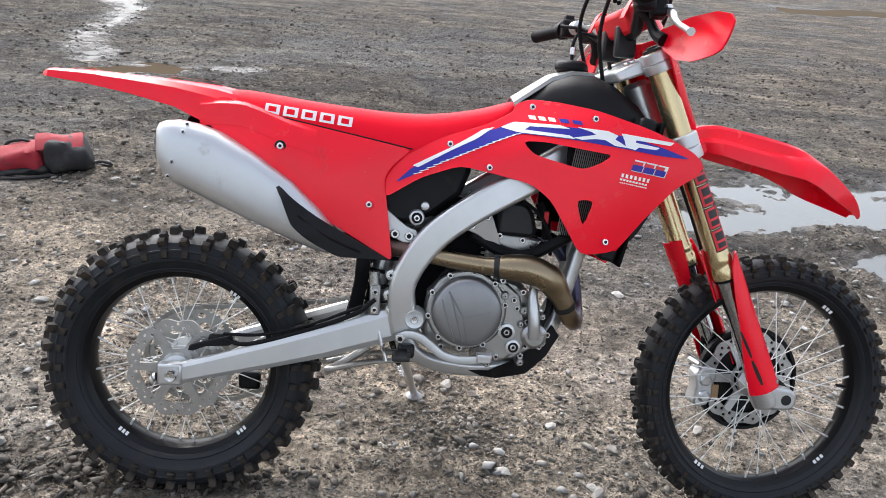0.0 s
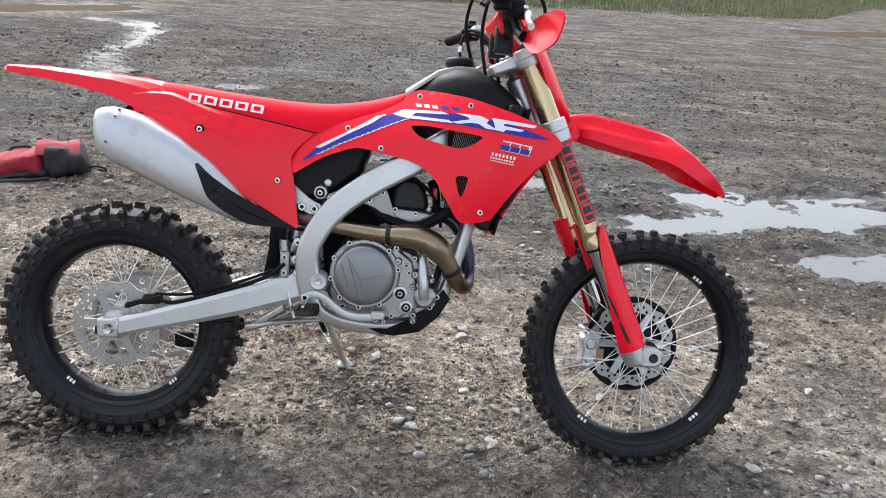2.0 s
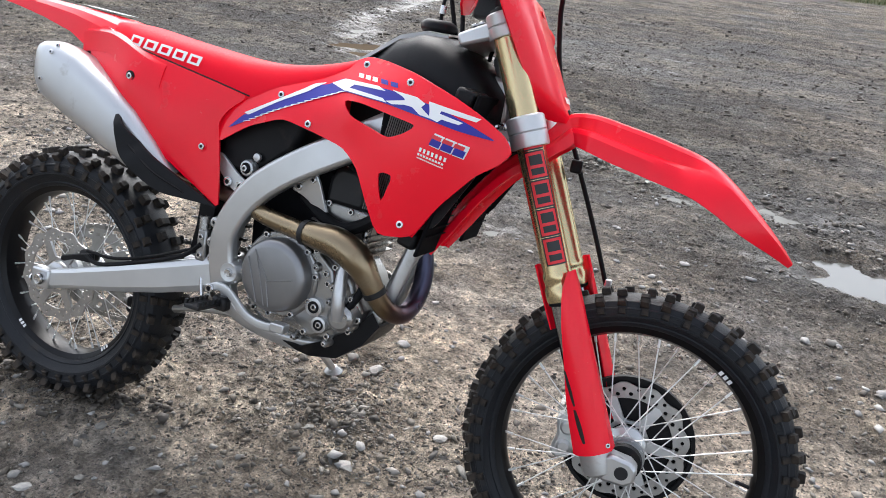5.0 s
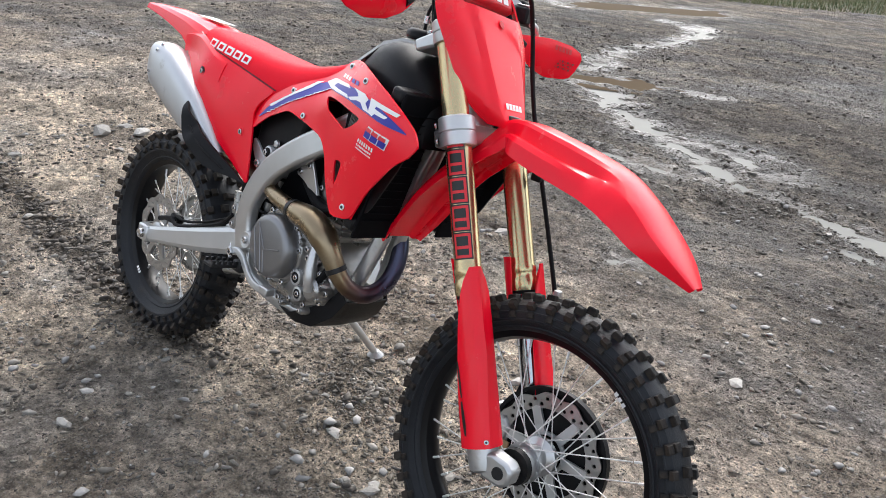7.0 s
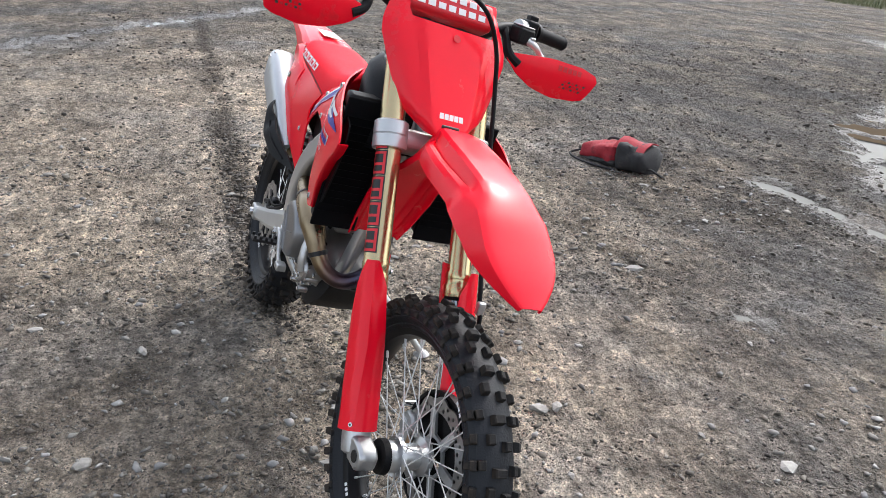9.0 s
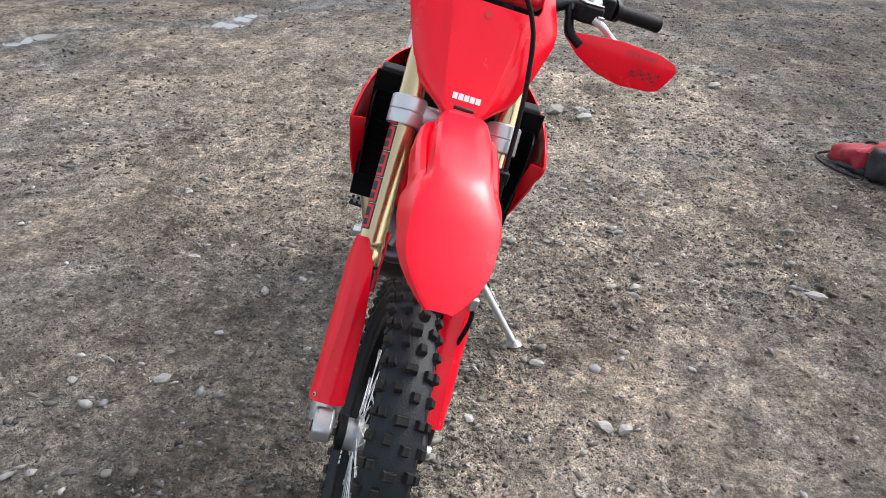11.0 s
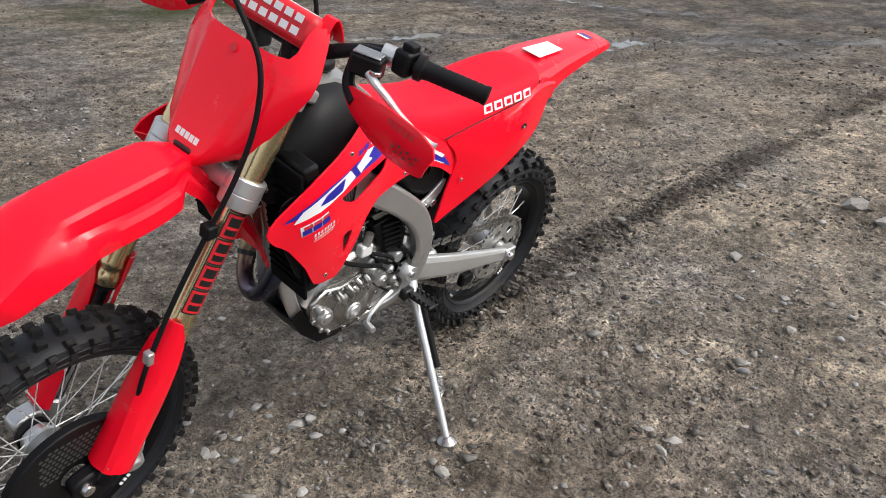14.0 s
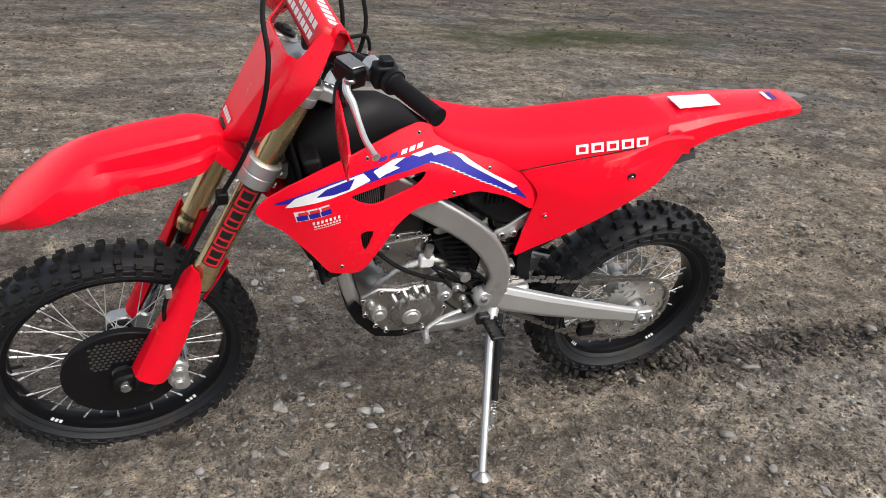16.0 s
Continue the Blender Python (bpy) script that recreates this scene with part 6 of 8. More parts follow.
def radiators(side):
    y0, y1 = side * 0.088, side * 0.178
    m = Matrix.Translation((0.972, 0, 0.70)) @ Matrix.Rotation(radians(12), 4, "Y")
    core = part("radiator", box_bm(-0.016, 0.016, min(y0, y1), max(y0, y1), 0.0, 0.27), M_RADIATOR, bike, "black radiator", m, bevel=0.006)
    part("header_tank", box_bm(-0.02, 0.02, min(y0, y1) - 0.004, max(y0, y1) + 0.004, 0.265, 0.30), M_BLACK, core, bevel=0.008)
    part("header_tank", box_bm(-0.02, 0.02, min(y0, y1) - 0.004, max(y0, y1) + 0.004, -0.03, 0.005), M_BLACK, core, bevel=0.008)
    g = part("grille", box_bm(0.026, 0.034, min(y0, y1) - 0.01, max(y0, y1) + 0.012, -0.035, 0.30), M_RADIATOR, core, bevel=0.003)
    first = None
    for k in range(14):
        mm = Matrix.Translation((0.036, 0, 0.01 + k * 0.019)) @ Matrix.Rotation(radians(-30), 4, "Y")
        if first is None:
            first = part("slat", box_bm(-0.006, 0.006, min(y0, y1) - 0.002, max(y0, y1) + 0.004, -0.001, 0.001), M_RADIATOR, core, matrix=mm)
        else:
            again(first, mm, core)
    # fins seen through the gaps of the shroud
    fin = None
    for k in range(24):
        mm = Matrix.Translation((-0.018, (y0 + y1) / 2, 0.01 + k * 0.0105))
        if fin is None:
            fin = part("cooling_fin", box_bm(-0.004, 0.004, -0.044, 0.044, -0.001, 0.001), M_CASE, core, matrix=mm)
        else:
            again(fin, mm, core)
    back = part("radiator_side", box_bm(0.862, 0.968, min(side * 0.146, side * 0.152), max(side * 0.146, side * 0.152), 0.715, 0.925), M_RADIATOR, bike, "black finned side of the radiator")
    rib = None
    for k in range(22):
        mm = Matrix.Translation((0.866 + k * 0.0047, side * 0.1535, 0.82)) @ Matrix.Rotation(radians(8), 4, "Y")
        if rib is None:
            rib = part("cooling_fin", box_bm(-0.0008, 0.0008, -0.0015, 0.0015, -0.10, 0.10), M_FIN, back, matrix=mm)
        else:
            again(rib, mm, back)
    part("side_duct", sheet_bm([(0.945, 0.70), (1.02, 0.72), (1.09, 0.85), (1.10, 0.93), (1.0, 0.96), (0.94, 0.90)], lambda x, z: 0.182, side, 0.004, grid=0), M_BLACK, bike, "black plastic duct")


both(radiators)


# ---- front end, turned with the bars ----
def leg(z):
    """The fork legs' line in side view."""
    return 1.05 + (1.12 - z) * 0.4557


def front_end():
    T = TURNED

    def fork(side):
        y = 0.1045 * side
        up = Matrix.Translation((leg(0.635), y, 0.635)) @ Matrix.Rotation(-radians(HEAD), 4, "Y")
        L = (1.142 - 0.635) / math.cos(radians(HEAD))
        gold = part("fork_tube", lathe_bm([(0.022, -0.004), (0.0295, -0.004), (0.0305, 0.004), (0.0305, 0.022), (0.0285, 0.026), (0.0285, 0.036), (0.0295, 0.038), (0.0295, 0.048), (0.0275, 0.054), (0.0275, L - 0.02), (0.026, L), (0.0, L + 0.002)], 36, axis="z", closed=False), M_GOLD, bike, "gold anodised upper fork tube", T @ up)
        part("fork_cap", lathe_bm([(0.0, 0.012), (0.012, 0.012), (0.015, 0.008), (0.024, 0.006), (0.025, 0.0)], 12, axis="z", closed=False), M_DARK, gold, matrix=Matrix.Translation((0, 0, L)))
        part("seal", lathe_bm([(0.025, -0.012), (0.028, -0.01), (0.028, -0.003), (0.025, -0.002)], 28, axis="z"), M_RUBBER, gold)
        # print along the tube as plain black blocks edged in red
        for k in range(5):
            s0, s1 = L * 0.125 + k * 0.0555, L * 0.125 + k * 0.0555 + 0.0505
            for mt, r, g, h, a0, a1 in ((M_BLACKPRINT, 0.0277, -0.002, -0.002, -44, 44), (M_REDPRINT, 0.0279, 0.001, 0.001, -38, 38), (M_BLACKPRINT, 0.0281, 0.0065, 0.0065, -26, 26), (M_REDPRINT, 0.0283, 0.019, 0.0255, -26, 26)):
                bm = bmesh.new()
                rows = []
                for s in (s0 + g, s1 - h):
                    row = []
                    for q in np.linspace(a0, a1, 9):
                        f = radians(90 * side + q * (-1 if side > 0 else 1) + (18 if side < 0 else -18))
                        row.append((r * math.cos(f), r * math.sin(f), s))
                    rows.append(row)
                loft(bm, rows, caps=False, closed=False)
                part("decal", bm, mt, gold, "black printed block edged in red")
        l2 = (0.635 - 0.345) / math.cos(radians(HEAD))
        ch = part("fork_slider", lathe_bm([(0.0, -l2), (0.0245, -l2), (0.0245, 0.0), (0.0, 0.0)], 28, axis="z", closed=False), M_CHROME, bike, "polished steel lower fork tube", T @ up)
        lug = bmesh.new()
        lathe_bm([(0.0, -0.035), (0.022, -0.034), (0.029, -0.028), (0.031, -0.01), (0.031, 0.03), (0.027, 0.034)], 26, bm=lug, axis="z", closed=False)
        lo = part("axle_lug", lug, M_ALU if side < 0 else M_BLACK, bike, "cast axle clamp", T @ Matrix.Translation((leg(0.345), y, 0.345)) @ Matrix.Rotation(-radians(HEAD), 4, "Y"))
        part("axle_clamp", prism_bm([(1.408, 0.322), (1.425, 0.308), (1.468, 0.308), (1.484, 0.320), (1.486, 0.349), (1.470, 0.361), (1.43, 0.366), (1.408, 0.352)], y - 0.021, y + (0.021 if side < 0 else 0.012)), M_ALU if side < 0 else M_BLACK, bike, "cast axle clamp", T, bevel=0.007)
        part("axle_end", lathe_bm([(0.006, side * 0.1275), (0.0125, side * 0.1275), (0.014, side * 0.124), (0.014, side * 0.09)], 20, FA, closed=False), M_DARK if side < 0 else M_STEEL, bike, "", T)
        # guard: wraps the front and outside of the slider
        secs = []
        for f in np.linspace(0, 1, 15):
            z = 0.682 - 0.322 * f
            lo_a = np.interp(f, [0, 0.14, 0.5, 1], [14, -20, -48, -56])
            hi_a = np.interp(f, [0, 0.10, 0.28, 0.5, 0.75, 1], [52, 80, 100, 116, 140, 155])
            r = 0.0385 + 0.003 * f
            row = []
            for q in np.linspace(lo_a, hi_a, 15):
                a = radians(q)
                fl = 0.0035 if (20 < q < 60) else 0.0
                px, py = (r + fl) * math.cos(a), side * (r + fl) * math.sin(a)
                row.append(Vector((leg(z) + px * math.cos(radians(HEAD)), y + py, z + px * math.sin(radians(HEAD)) * 1.0)))
            secs.append(row)
        gd = part("fork_guard", shell_bm(secs, 0.0035), M_RED, bike, "red plastic fork guard", T, sharp=30)
        for f0, f1, q0, q1 in ((0.52, 0.72, 112, 122), (0.74, 0.93, 104, 117)):
            slot = []
            for f in np.linspace(f0, f1, 6):
                z, w = 0.682 - 0.322 * f, math.sin(math.pi * min(max((f - f0) / (f1 - f0), 0.06), 0.94)) ** 0.4
                r = 0.0391 + 0.003 * f
                mid = (q0 + q1) / 2 - 40 * (f - f0)
                slot.append([Vector((leg(z) + r * math.cos(radians(q)) * math.cos(radians(HEAD)), y + side * r * math.sin(radians(q)), z + r * math.cos(radians(q)) * math.sin(radians(HEAD)))) for q in np.linspace(mid - w * (q1 - q0) / 2, mid + w * (q1 - q0) / 2, 4)])
            sb = bmesh.new()
            loft(sb, slot, caps=False, closed=False)
            part("slot", sb, M_BLACKPRINT, gd, "dark cooling slot")
        bolt(gd, (leg(0.375) + 0.03, y + side * 0.030, 0.385), (0.6, side, 0.3), "s")
        inner = []
        for f in np.linspace(0, 1, 7):
            z = 0.70 - 0.12 * f
            inner.append([Vector((leg(z) + 0.036 * math.cos(radians(q)), y + side * 0.036 * math.sin(radians(q)), z + 0.036 * math.cos(radians(q)) * math.sin(radians(HEAD)))) for q in np.linspace(175 + 20 * f, 262 - 12 * f, 7)])
        part("guard_back", shell_bm(inner, 0.003), M_RED, gd)
        for z0, z1, r, lab in ((0.905, 0.962, 0.037, "lower"), (1.098, 1.142, 0.0335, "upper")):
            part("clamp_ring", lathe_bm([(0.026, 0.0), (r, 0.0), (r + 0.001, 0.004), (r + 0.001, (z1 - z0) * 0.5 - 0.002), (r - 0.0015, (z1 - z0) * 0.5), (r + 0.001, (z1 - z0) * 0.5 + 0.002), (r + 0.001, z1 - z0), (r - 0.002, z1 - z0 + 0.003), (0.026, z1 - z0 + 0.003)], 30, axis="z", closed=False), M_ALU2, bike, "silver fork clamp", T @ Matrix.Translation((leg(z0), y, z0)) @ Matrix.Rotation(-radians(HEAD), 4, "Y"))
        for z in (0.918, 0.948):
            bolt(gold, (-0.036, side * 0.018, (z - 0.635) / math.cos(radians(HEAD))), (-1, side * 0.4, 0), "m")
    both(fork)
    hc, hs = math.cos(radians(HEAD)), math.sin(radians(HEAD))
    for z, h, back, front, wide in ((0.912, 0.045, 0.075, 0.010, 0.088), (1.104, 0.034, 0.098, 0.024, 0.098)):
        loop = [(leg(z) + f * hc - a * hs, z + f * hs + a * hc) for f, a in ((-back, 0.004), (-0.03, 0.0), (front, 0.004), (front + 0.006, h * 0.5), (front, h), (-0.03, h), (-back, h - 0.004))]
        tc = part("triple_clamp", prism_bm(loop, -wide, wide), M_ALU2, bike, "silver triple clamp", T, bevel=0.006)
        for y in (-0.085, 0.085):
            for f in (-0.062, -0.047):
                bolt(tc, (leg(z) + f * hc - (h + 0.001) * hs, y, z + f * hs + (h + 0.001) * hc), (-hs, 0, hc), "m")
    # number plate
    pz, pw = [0.963, 0.972, 0.995, 1.012, 1.077, 1.135, 1.165, 1.225, 1.245], [0.044, 0.058, 0.094, 0.110, 0.138, 0.159, 0.159, 0.136, 0.122]

    def plate_x(y, z):
        u = abs(y) / float(np.interp(z, pz, pw))
        x = 1.199 - 0.545 * (z - 0.963) - 0.046 * u ** 4.5 + 0.006
        fold = max(0.0, abs(y) - 0.042 - 0.18 * (z - 0.963))
        return x - 0.55 * min(fold, 0.016)

    rows = []
    for v in np.linspace(0, 1, 22):
        row = []
        for u in np.linspace(-1, 1, 33):
            k = min(1, max(0, (abs(u) - 0.70) / 0.16))
            z = 0.963 + (0.222 + 0.055 * k * k * (3 - 2 * k)) * v
            w = float(np.interp(z, pz, pw))
            row.append((plate_x(u * w, z), u * w, z))
        rows.append(row)
    pl = part("number_plate", shell_bm(rows, 0.004), M_RED, bike, "red plastic front number plate", T, sharp=18)
    for k in range(5):
        y0 = -0.030 + k * 0.0122
        bm = bmesh.new()
        bm.faces.new([bm.verts.new((plate_x(y, z) + 0.003, y, z)) for y, z in ((y0, 1.002), (y0 + 0.0102, 1.002), (y0 + 0.0102, 1.0135), (y0, 1.0135))])
        part("decal", bm, M_WHITE, pl, "white printed block")
    part("slot", box_bm(plate_x(0, 0.985) - 0.004, plate_x(0, 0.985) + 0.003, -0.022, 0.022, 0.979, 0.991), M_BLACKPRINT, pl, "dark slot", bevel=0.003)
    part("plate_hole", lathe_bm([(0.0, 0.0), (0.0075, 0.0), (0.009, 0.0022)], 16, closed=False, axis="z"), M_PAD, pl, matrix=Matrix.Translation((plate_x(0, 1.165) + 0.001, 0, 1.165)) @ Matrix.Rotation(radians(60), 4, "Y"))
    # plate straps curl back over the bars
    for side in (-1, 1):
        strap = []
        for f in np.linspace(0, 1, 8):
            a = radians(-10 + 190 * f)
            strap.append([(1.018 - 0.062 * f, side * (0.116 + yo), 1.218 + 0.046 * math.sin(a) - 0.012 * f) for yo in (-0.013, 0.013)])
        part("plate_strap", shell_bm(strap, 0.003), M_RED, pl)
    # front fender
    ridge = [(0.968, 0.655), (0.992, 0.712), (1.035, 0.790), (1.085, 0.858), (1.135, 0.905), (1.165, 0.945), (1.195, 0.980), (1.245, 0.990), (1.316, 0.981), (1.391, 0.968), (1.470, 0.948), (1.530, 0.913), (1.585, 0.868), (1.632, 0.826), (1.666, 0.790)]
    drop = [0.020, 0.030, 0.034, 0.036, 0.040, 0.052, 0.060, 0.070, 0.077, 0.079, 0.076, 0.066, 0.052, 0.030, 0.010]
    dense = curve_points([(x, d, z) for (x, z), d in zip(ridge, drop)], 9)
    hx, hw = [0.96, 0.992, 1.035, 1.085, 1.135, 1.165, 1.195, 1.215, 1.255, 1.30, 1.40, 1.47, 1.53, 1.585, 1.61, 1.635, 1.652, 1.666], [0.062, 0.074, 0.080, 0.072, 0.056, 0.047, 0.046, 0.052, 0.078, 0.083, 0.087, 0.092, 0.093, 0.083, 0.072, 0.055, 0.038, 0.020]
    crest = [(1.0, 1.0), (0.99, 0.80), (0.955, 0.62), (0.89, 0.52), (0.80, 0.50), (0.72, 0.56), (0.655, 0.38), (0.60, 0.13), (0.54, 0.05), (0.40, 0.03), (0.2, 0.03), (0.0, 0.04)]
    flank, crown = [(0.0, 1.0), (0.12, 0.88), (0.35, 0.68), (0.62, 0.46), (0.9, 0.27), (1.0, 0.205)], [(0.93, 0.155), (0.82, 0.11), (0.66, 0.065), (0.45, 0.03), (0.22, 0.008), (0.0, 0.0)]
    secs = []
    for i, p in enumerate(dense):
        t = np.array(dense[min(i + 1, len(dense) - 1)]) - np.array(dense[max(i - 1, 0)])
        t = t / np.hypot(t[0], t[2])
        nx, nz = -t[2], t[0]
        w, d = float(np.interp(p[0], hx, hw)), p[1]
        k = float(np.interp(p[0], [1.18, 1.36, 1.43, 1.48, 1.53], [1, 1.0, 0.75, 0.25, 0.0]))
        c = float(np.interp(p[0], [1.45, 1.50, 1.62], [0.66, 0.74, 0.97]))
        dome = [(1 - f * (1 - c), b) for f, b in flank] + [(f * c, b) for f, b in crown]
        lip = float(np.interp(p[0], [1.20, 1.33, 1.435, 1.485], [1.0, 1.0, 0.92, 1.0]))
        prof = [(-(a0 * k + a1 * (1 - k)) * (lip if j < 5 else 1.0 - (1.0 - lip) * (0.5 if j == 5 else 0.0)), b0 * k + b1 * (1 - k)) for j, ((a0, b0), (a1, b1)) in enumerate(zip(crest, dome))]
        prof = prof + [(-a, b) for a, b in prof[-2::-1]]
        secs.append([(p[0] - nx * d * b, a * w, p[2] - nz * d * b) for a, b in prof])
    part("front_fender", shell_bm(secs, 0.0035), M_RED, bike, "glossy red plastic front fender", T, sharp=20)
    # bars
    half_bar = [(0.895, 0.404, 1.228), (0.936, 0.29, 1.232), (0.957, 0.232, 1.230), (0.972, 0.175, 1.220), (0.992, 0.115, 1.192), (0.999, 0.07, 1.183)]
    bar = [(x, -y, z) for x, y, z in half_bar] + [(1.0, 0, 1.182)] + half_bar[::-1]
    hb = part("handlebar", tube_bm(bar, [0.011, 0.011, 0.011, 0.0125, 0.014, 0.0143, 0.0143, 0.0143, 0.014, 0.0125, 0.011, 0.011, 0.011], 14), M_BLACK, bike, "black tapered handlebar", T)
    for side in (-1, 1):
        s = side
        e0, e1 = Vector((0.936, s * 0.290, 1.232)), Vector((0.894, s * 0.407, 1.228))
        gp = bmesh.new()
        line = [e0.lerp(e1, f) for f in np.linspace(0, 1, 22)]
        sweep(gp, line, circle(16), [0.0225 if i < 1 else (0.0175 if i in (1, 20, 21) else (0.0158 if i % 2 else 0.0172)) for i in range(22)])
        grip = part("grip", gp, M_RUBBER, hb, "black ribbed rubber grip")
        d = (e1 - e0).normalized()
        if s < 0:
            part("throttle_housing", tube_bm([e0 - d * 0.052, e0 - d * 0.004], [0.027, 0.030, 0.027], 14, smooth_path=False), M_BLACK, hb, "black throttle housing")
            part("throttle_guide", box_bm(-0.02, 0.022, -0.018, 0.018, -0.034, 0.01), M_BLACK, hb, matrix=Matrix.Translation(e0 - d * 0.03), bevel=0.008)
        else:
            part("switch_block", box_bm(-0.022, 0.022, -0.017, 0.017, -0.022, 0.024), M_BLACK, hb, "black switch block", Matrix.Translation(e0 - d * 0.03), bevel=0.006)
            part("switch_button", box_bm(-0.012, 0.012, -0.012, 0.012, 0.0, 0.036), M_BLACK, hb, matrix=Matrix.Translation(e0 - d * 0.028), bevel=0.003)
            part("switch_ring", lathe_bm([(0.012, -0.006), (0.024, -0.006), (0.024, 0.006), (0.012, 0.006)], 20, axis="z"), M_BLACK, hb, matrix=Matrix.Translation(e0 - d * 0.004) @ d.to_track_quat("Z", "Y").to_matrix().to_4x4())
        # master cylinder, perch and lever
        c = Vector((0.992, s * 0.215, 1.226))
        part("master_cylinder", box_bm(-0.014, 0.022, -0.030, 0.030, -0.030, 0.010), M_BLACK, hb, "black master cylinder", Matrix.Translation(c) @ Matrix.Rotation(radians(20 * s), 4, "Z"), bevel=0.006)
        part("reservoir_lid", box_bm(-0.012, 0.020, -0.026, 0.026, 0.0102, 0.0145), M_CASE, hb, "silver reservoir lid", Matrix.Translation(c) @ Matrix.Rotation(radians(20 * s), 4, "Z"), bevel=0.003)
        part("perch_clamp", tube_bm([e0 - d * 0.075, e0 - d * 0.052], 0.018, 12, smooth_path=False), M_ALU, hb)
        lv = part("lever", tube_bm([(1.005, s * 0.232, 1.208), (1.012, s * 0.255, 1.200), (1.006, s * 0.278, 1.186), (1.004, s * 0.31, 1.170), (1.002, s * 0.35, 1.155), (0.995, s * 0.382, 1.146), (0.993, s * 0.391, 1.144)], [0.009, 0.008, 0.0075, 0.006, 0.006, 0.006, 0.0085], 10), M_ALU2, hb, "silver alloy lever")
        bolt(hb, (1.004, s * 0.243, 1.212), (0, 0, 1), "l")
        # handguard: a cupped shield ahead of the lever
        outline = [(0.186, 1.158), (0.205, 1.174), (0.30, 1.188), (0.385, 1.188), (0.424, 1.178), (0.432, 1.164), (0.412, 1.112), (0.392, 1.104), (0.33, 1.096), (0.270, 1.106), (0.222, 1.128)]
        bm = bmesh.new()
        lp = round_corners(outline, 0.16)
        vs = [bm.verts.new((p[0], 0, p[1])) for p in lp]
        for a, b in zip(vs, vs[1:] + vs[:1]):
            bm.edges.new((a, b))
        bmesh.ops.triangle_fill(bm, use_beauty=True, use_dissolve=False, edges=bm.edges[:])
        for k in range(1, 18):
            for co, no in (((0.186 + k * 0.0145, 0, 0), (1, 0, 0)), ((0, 0, 1.096 + k * 0.0145), (0, 0, 1))):
                bmesh.ops.bisect_plane(bm, geom=bm.verts[:] + bm.edges[:] + bm.faces[:], dist=1e-5, plane_co=co, plane_no=no)
        for v in bm.verts:
            yy, zz = v.co.x, v.co.z
            xx = 1.008 + 0.20 * (yy - 0.2) + 0.012 * math.cos((yy - 0.31) * 9) - 5.0 * (zz - 1.142) ** 2 + 0.12 * (zz - 1.142)
            v.co = (xx, s * yy, zz)
        d2 = bmesh.ops.duplicate(bm, geom=bm.verts[:] + bm.edges[:] + bm.faces[:])
        vm, dup = d2["vert_map"], {g for g in d2["geom"] if isinstance(g, bmesh.types.BMVert)}
        for v in dup:
            v.co.x -= 0.004
        for e in [e for e in bm.edges if len(e.link_faces) == 1 and e.verts[0] not in dup]:
            a, b = e.verts
            bm.faces.new((a, b, vm[b], vm[a]))
        hg = part("handguard", bm, M_RED, hb, "red plastic handguard with small vents", bevel=0.002)

        def guard_x(yy, zz):
            return 1.0095 + 0.20 * (yy - 0.2) + 0.012 * math.cos((yy - 0.31) * 9) - 5.0 * (zz - 1.142) ** 2 + 0.12 * (zz - 1.142)
        for k in range(5):
            y0 = 0.318 + k * 0.0135
            q = bmesh.new()
            q.faces.new([q.verts.new((guard_x(yy, zz), s * yy, zz)) for yy, zz in ((y0, 1.166), (y0 + 0.0105, 1.166), (y0 + 0.0105, 1.178), (y0, 1.178))])
            part("decal", q, M_PAD, hg, "dark red printed block")
        for j in range(3):
            for k in range(6):
                y0, z0 = 0.335 + k * 0.0105 + j * 0.004, 1.126 + j * 0.008
                q = bmesh.new()
                q.faces.new([q.verts.new((guard_x(yy, zz), s * yy, zz)) for yy, zz in ((y0, z0), (y0 + 0.006, z0), (y0 + 0.007, z0 + 0.005), (y0 + 0.001, z0 + 0.005))])
                part("vent", q, M_GREYPRINT if (j + k) % 2 else M_PAD, hg)
        arm_l = part("guard_arm", tube_bm([(0.972, s * 0.178, 1.220), (0.992, s * 0.182, 1.196), (1.004, s * 0.192, 1.168), (1.012, s * 0.222, 1.150)], [0.012, 0.010, 0.012, 0.014], 10), M_BLACK, hb, "black handguard bracket")
    # bar clamps and pad
    for y in (-0.045, 0.045):
        part("bar_clamp", box_bm(0.968, 1.018, y - 0.013, y + 0.013, 1.130, 1.203), M_DARK, bike, "black bar clamp", T, bevel=0.007)
    pad = part("bar_pad", box_bm(-0.035, 0.033, -0.112, 0.112, -0.034, 0.030), M_PAD, bike, "red vinyl bar pad with white blocks", T @ Matrix.Translation((1.002, 0, 1.218)) @ Matrix.Rotation(radians(-24), 4, "Y"), bevel=0.014)
    for row in (0.005, -0.0185):
        for k in range(7):
            y0 = -0.090 + k * 0.0262
            part("decal", box_bm(0.0332, 0.0340, y0, y0 + 0.0185, row + 0.002, row + 0.016), M_WHITE, pad, "white printed block")
    for k in range(7):
        y0 = -0.090 + k * 0.0262
        part("decal", box_bm(-0.012, 0.012, y0, y0 + 0.018, 0.0302, 0.0308), M_WHITE, pad)
    # front brake: disc guard, caliper, hose
    dg = part("disc_guard", ring_plate_bm(ellipse2(FA.x, FA.z, 0.142, 0.142, 48), [ellipse2(FA.x, FA.z, 0.028, 0.028, 20)], 0.070, 0.077), M_BLACK, bike, "black plastic brake disc guard", T, bevel=0.003)
    bm = lathe_bm([(0.134, 0.058), (0.142, 0.058), (0.142, 0.074), (0.134, 0.074)], 56, FA)
    part("guard_rim", bm, M_BLACK, dg)
    cell = None
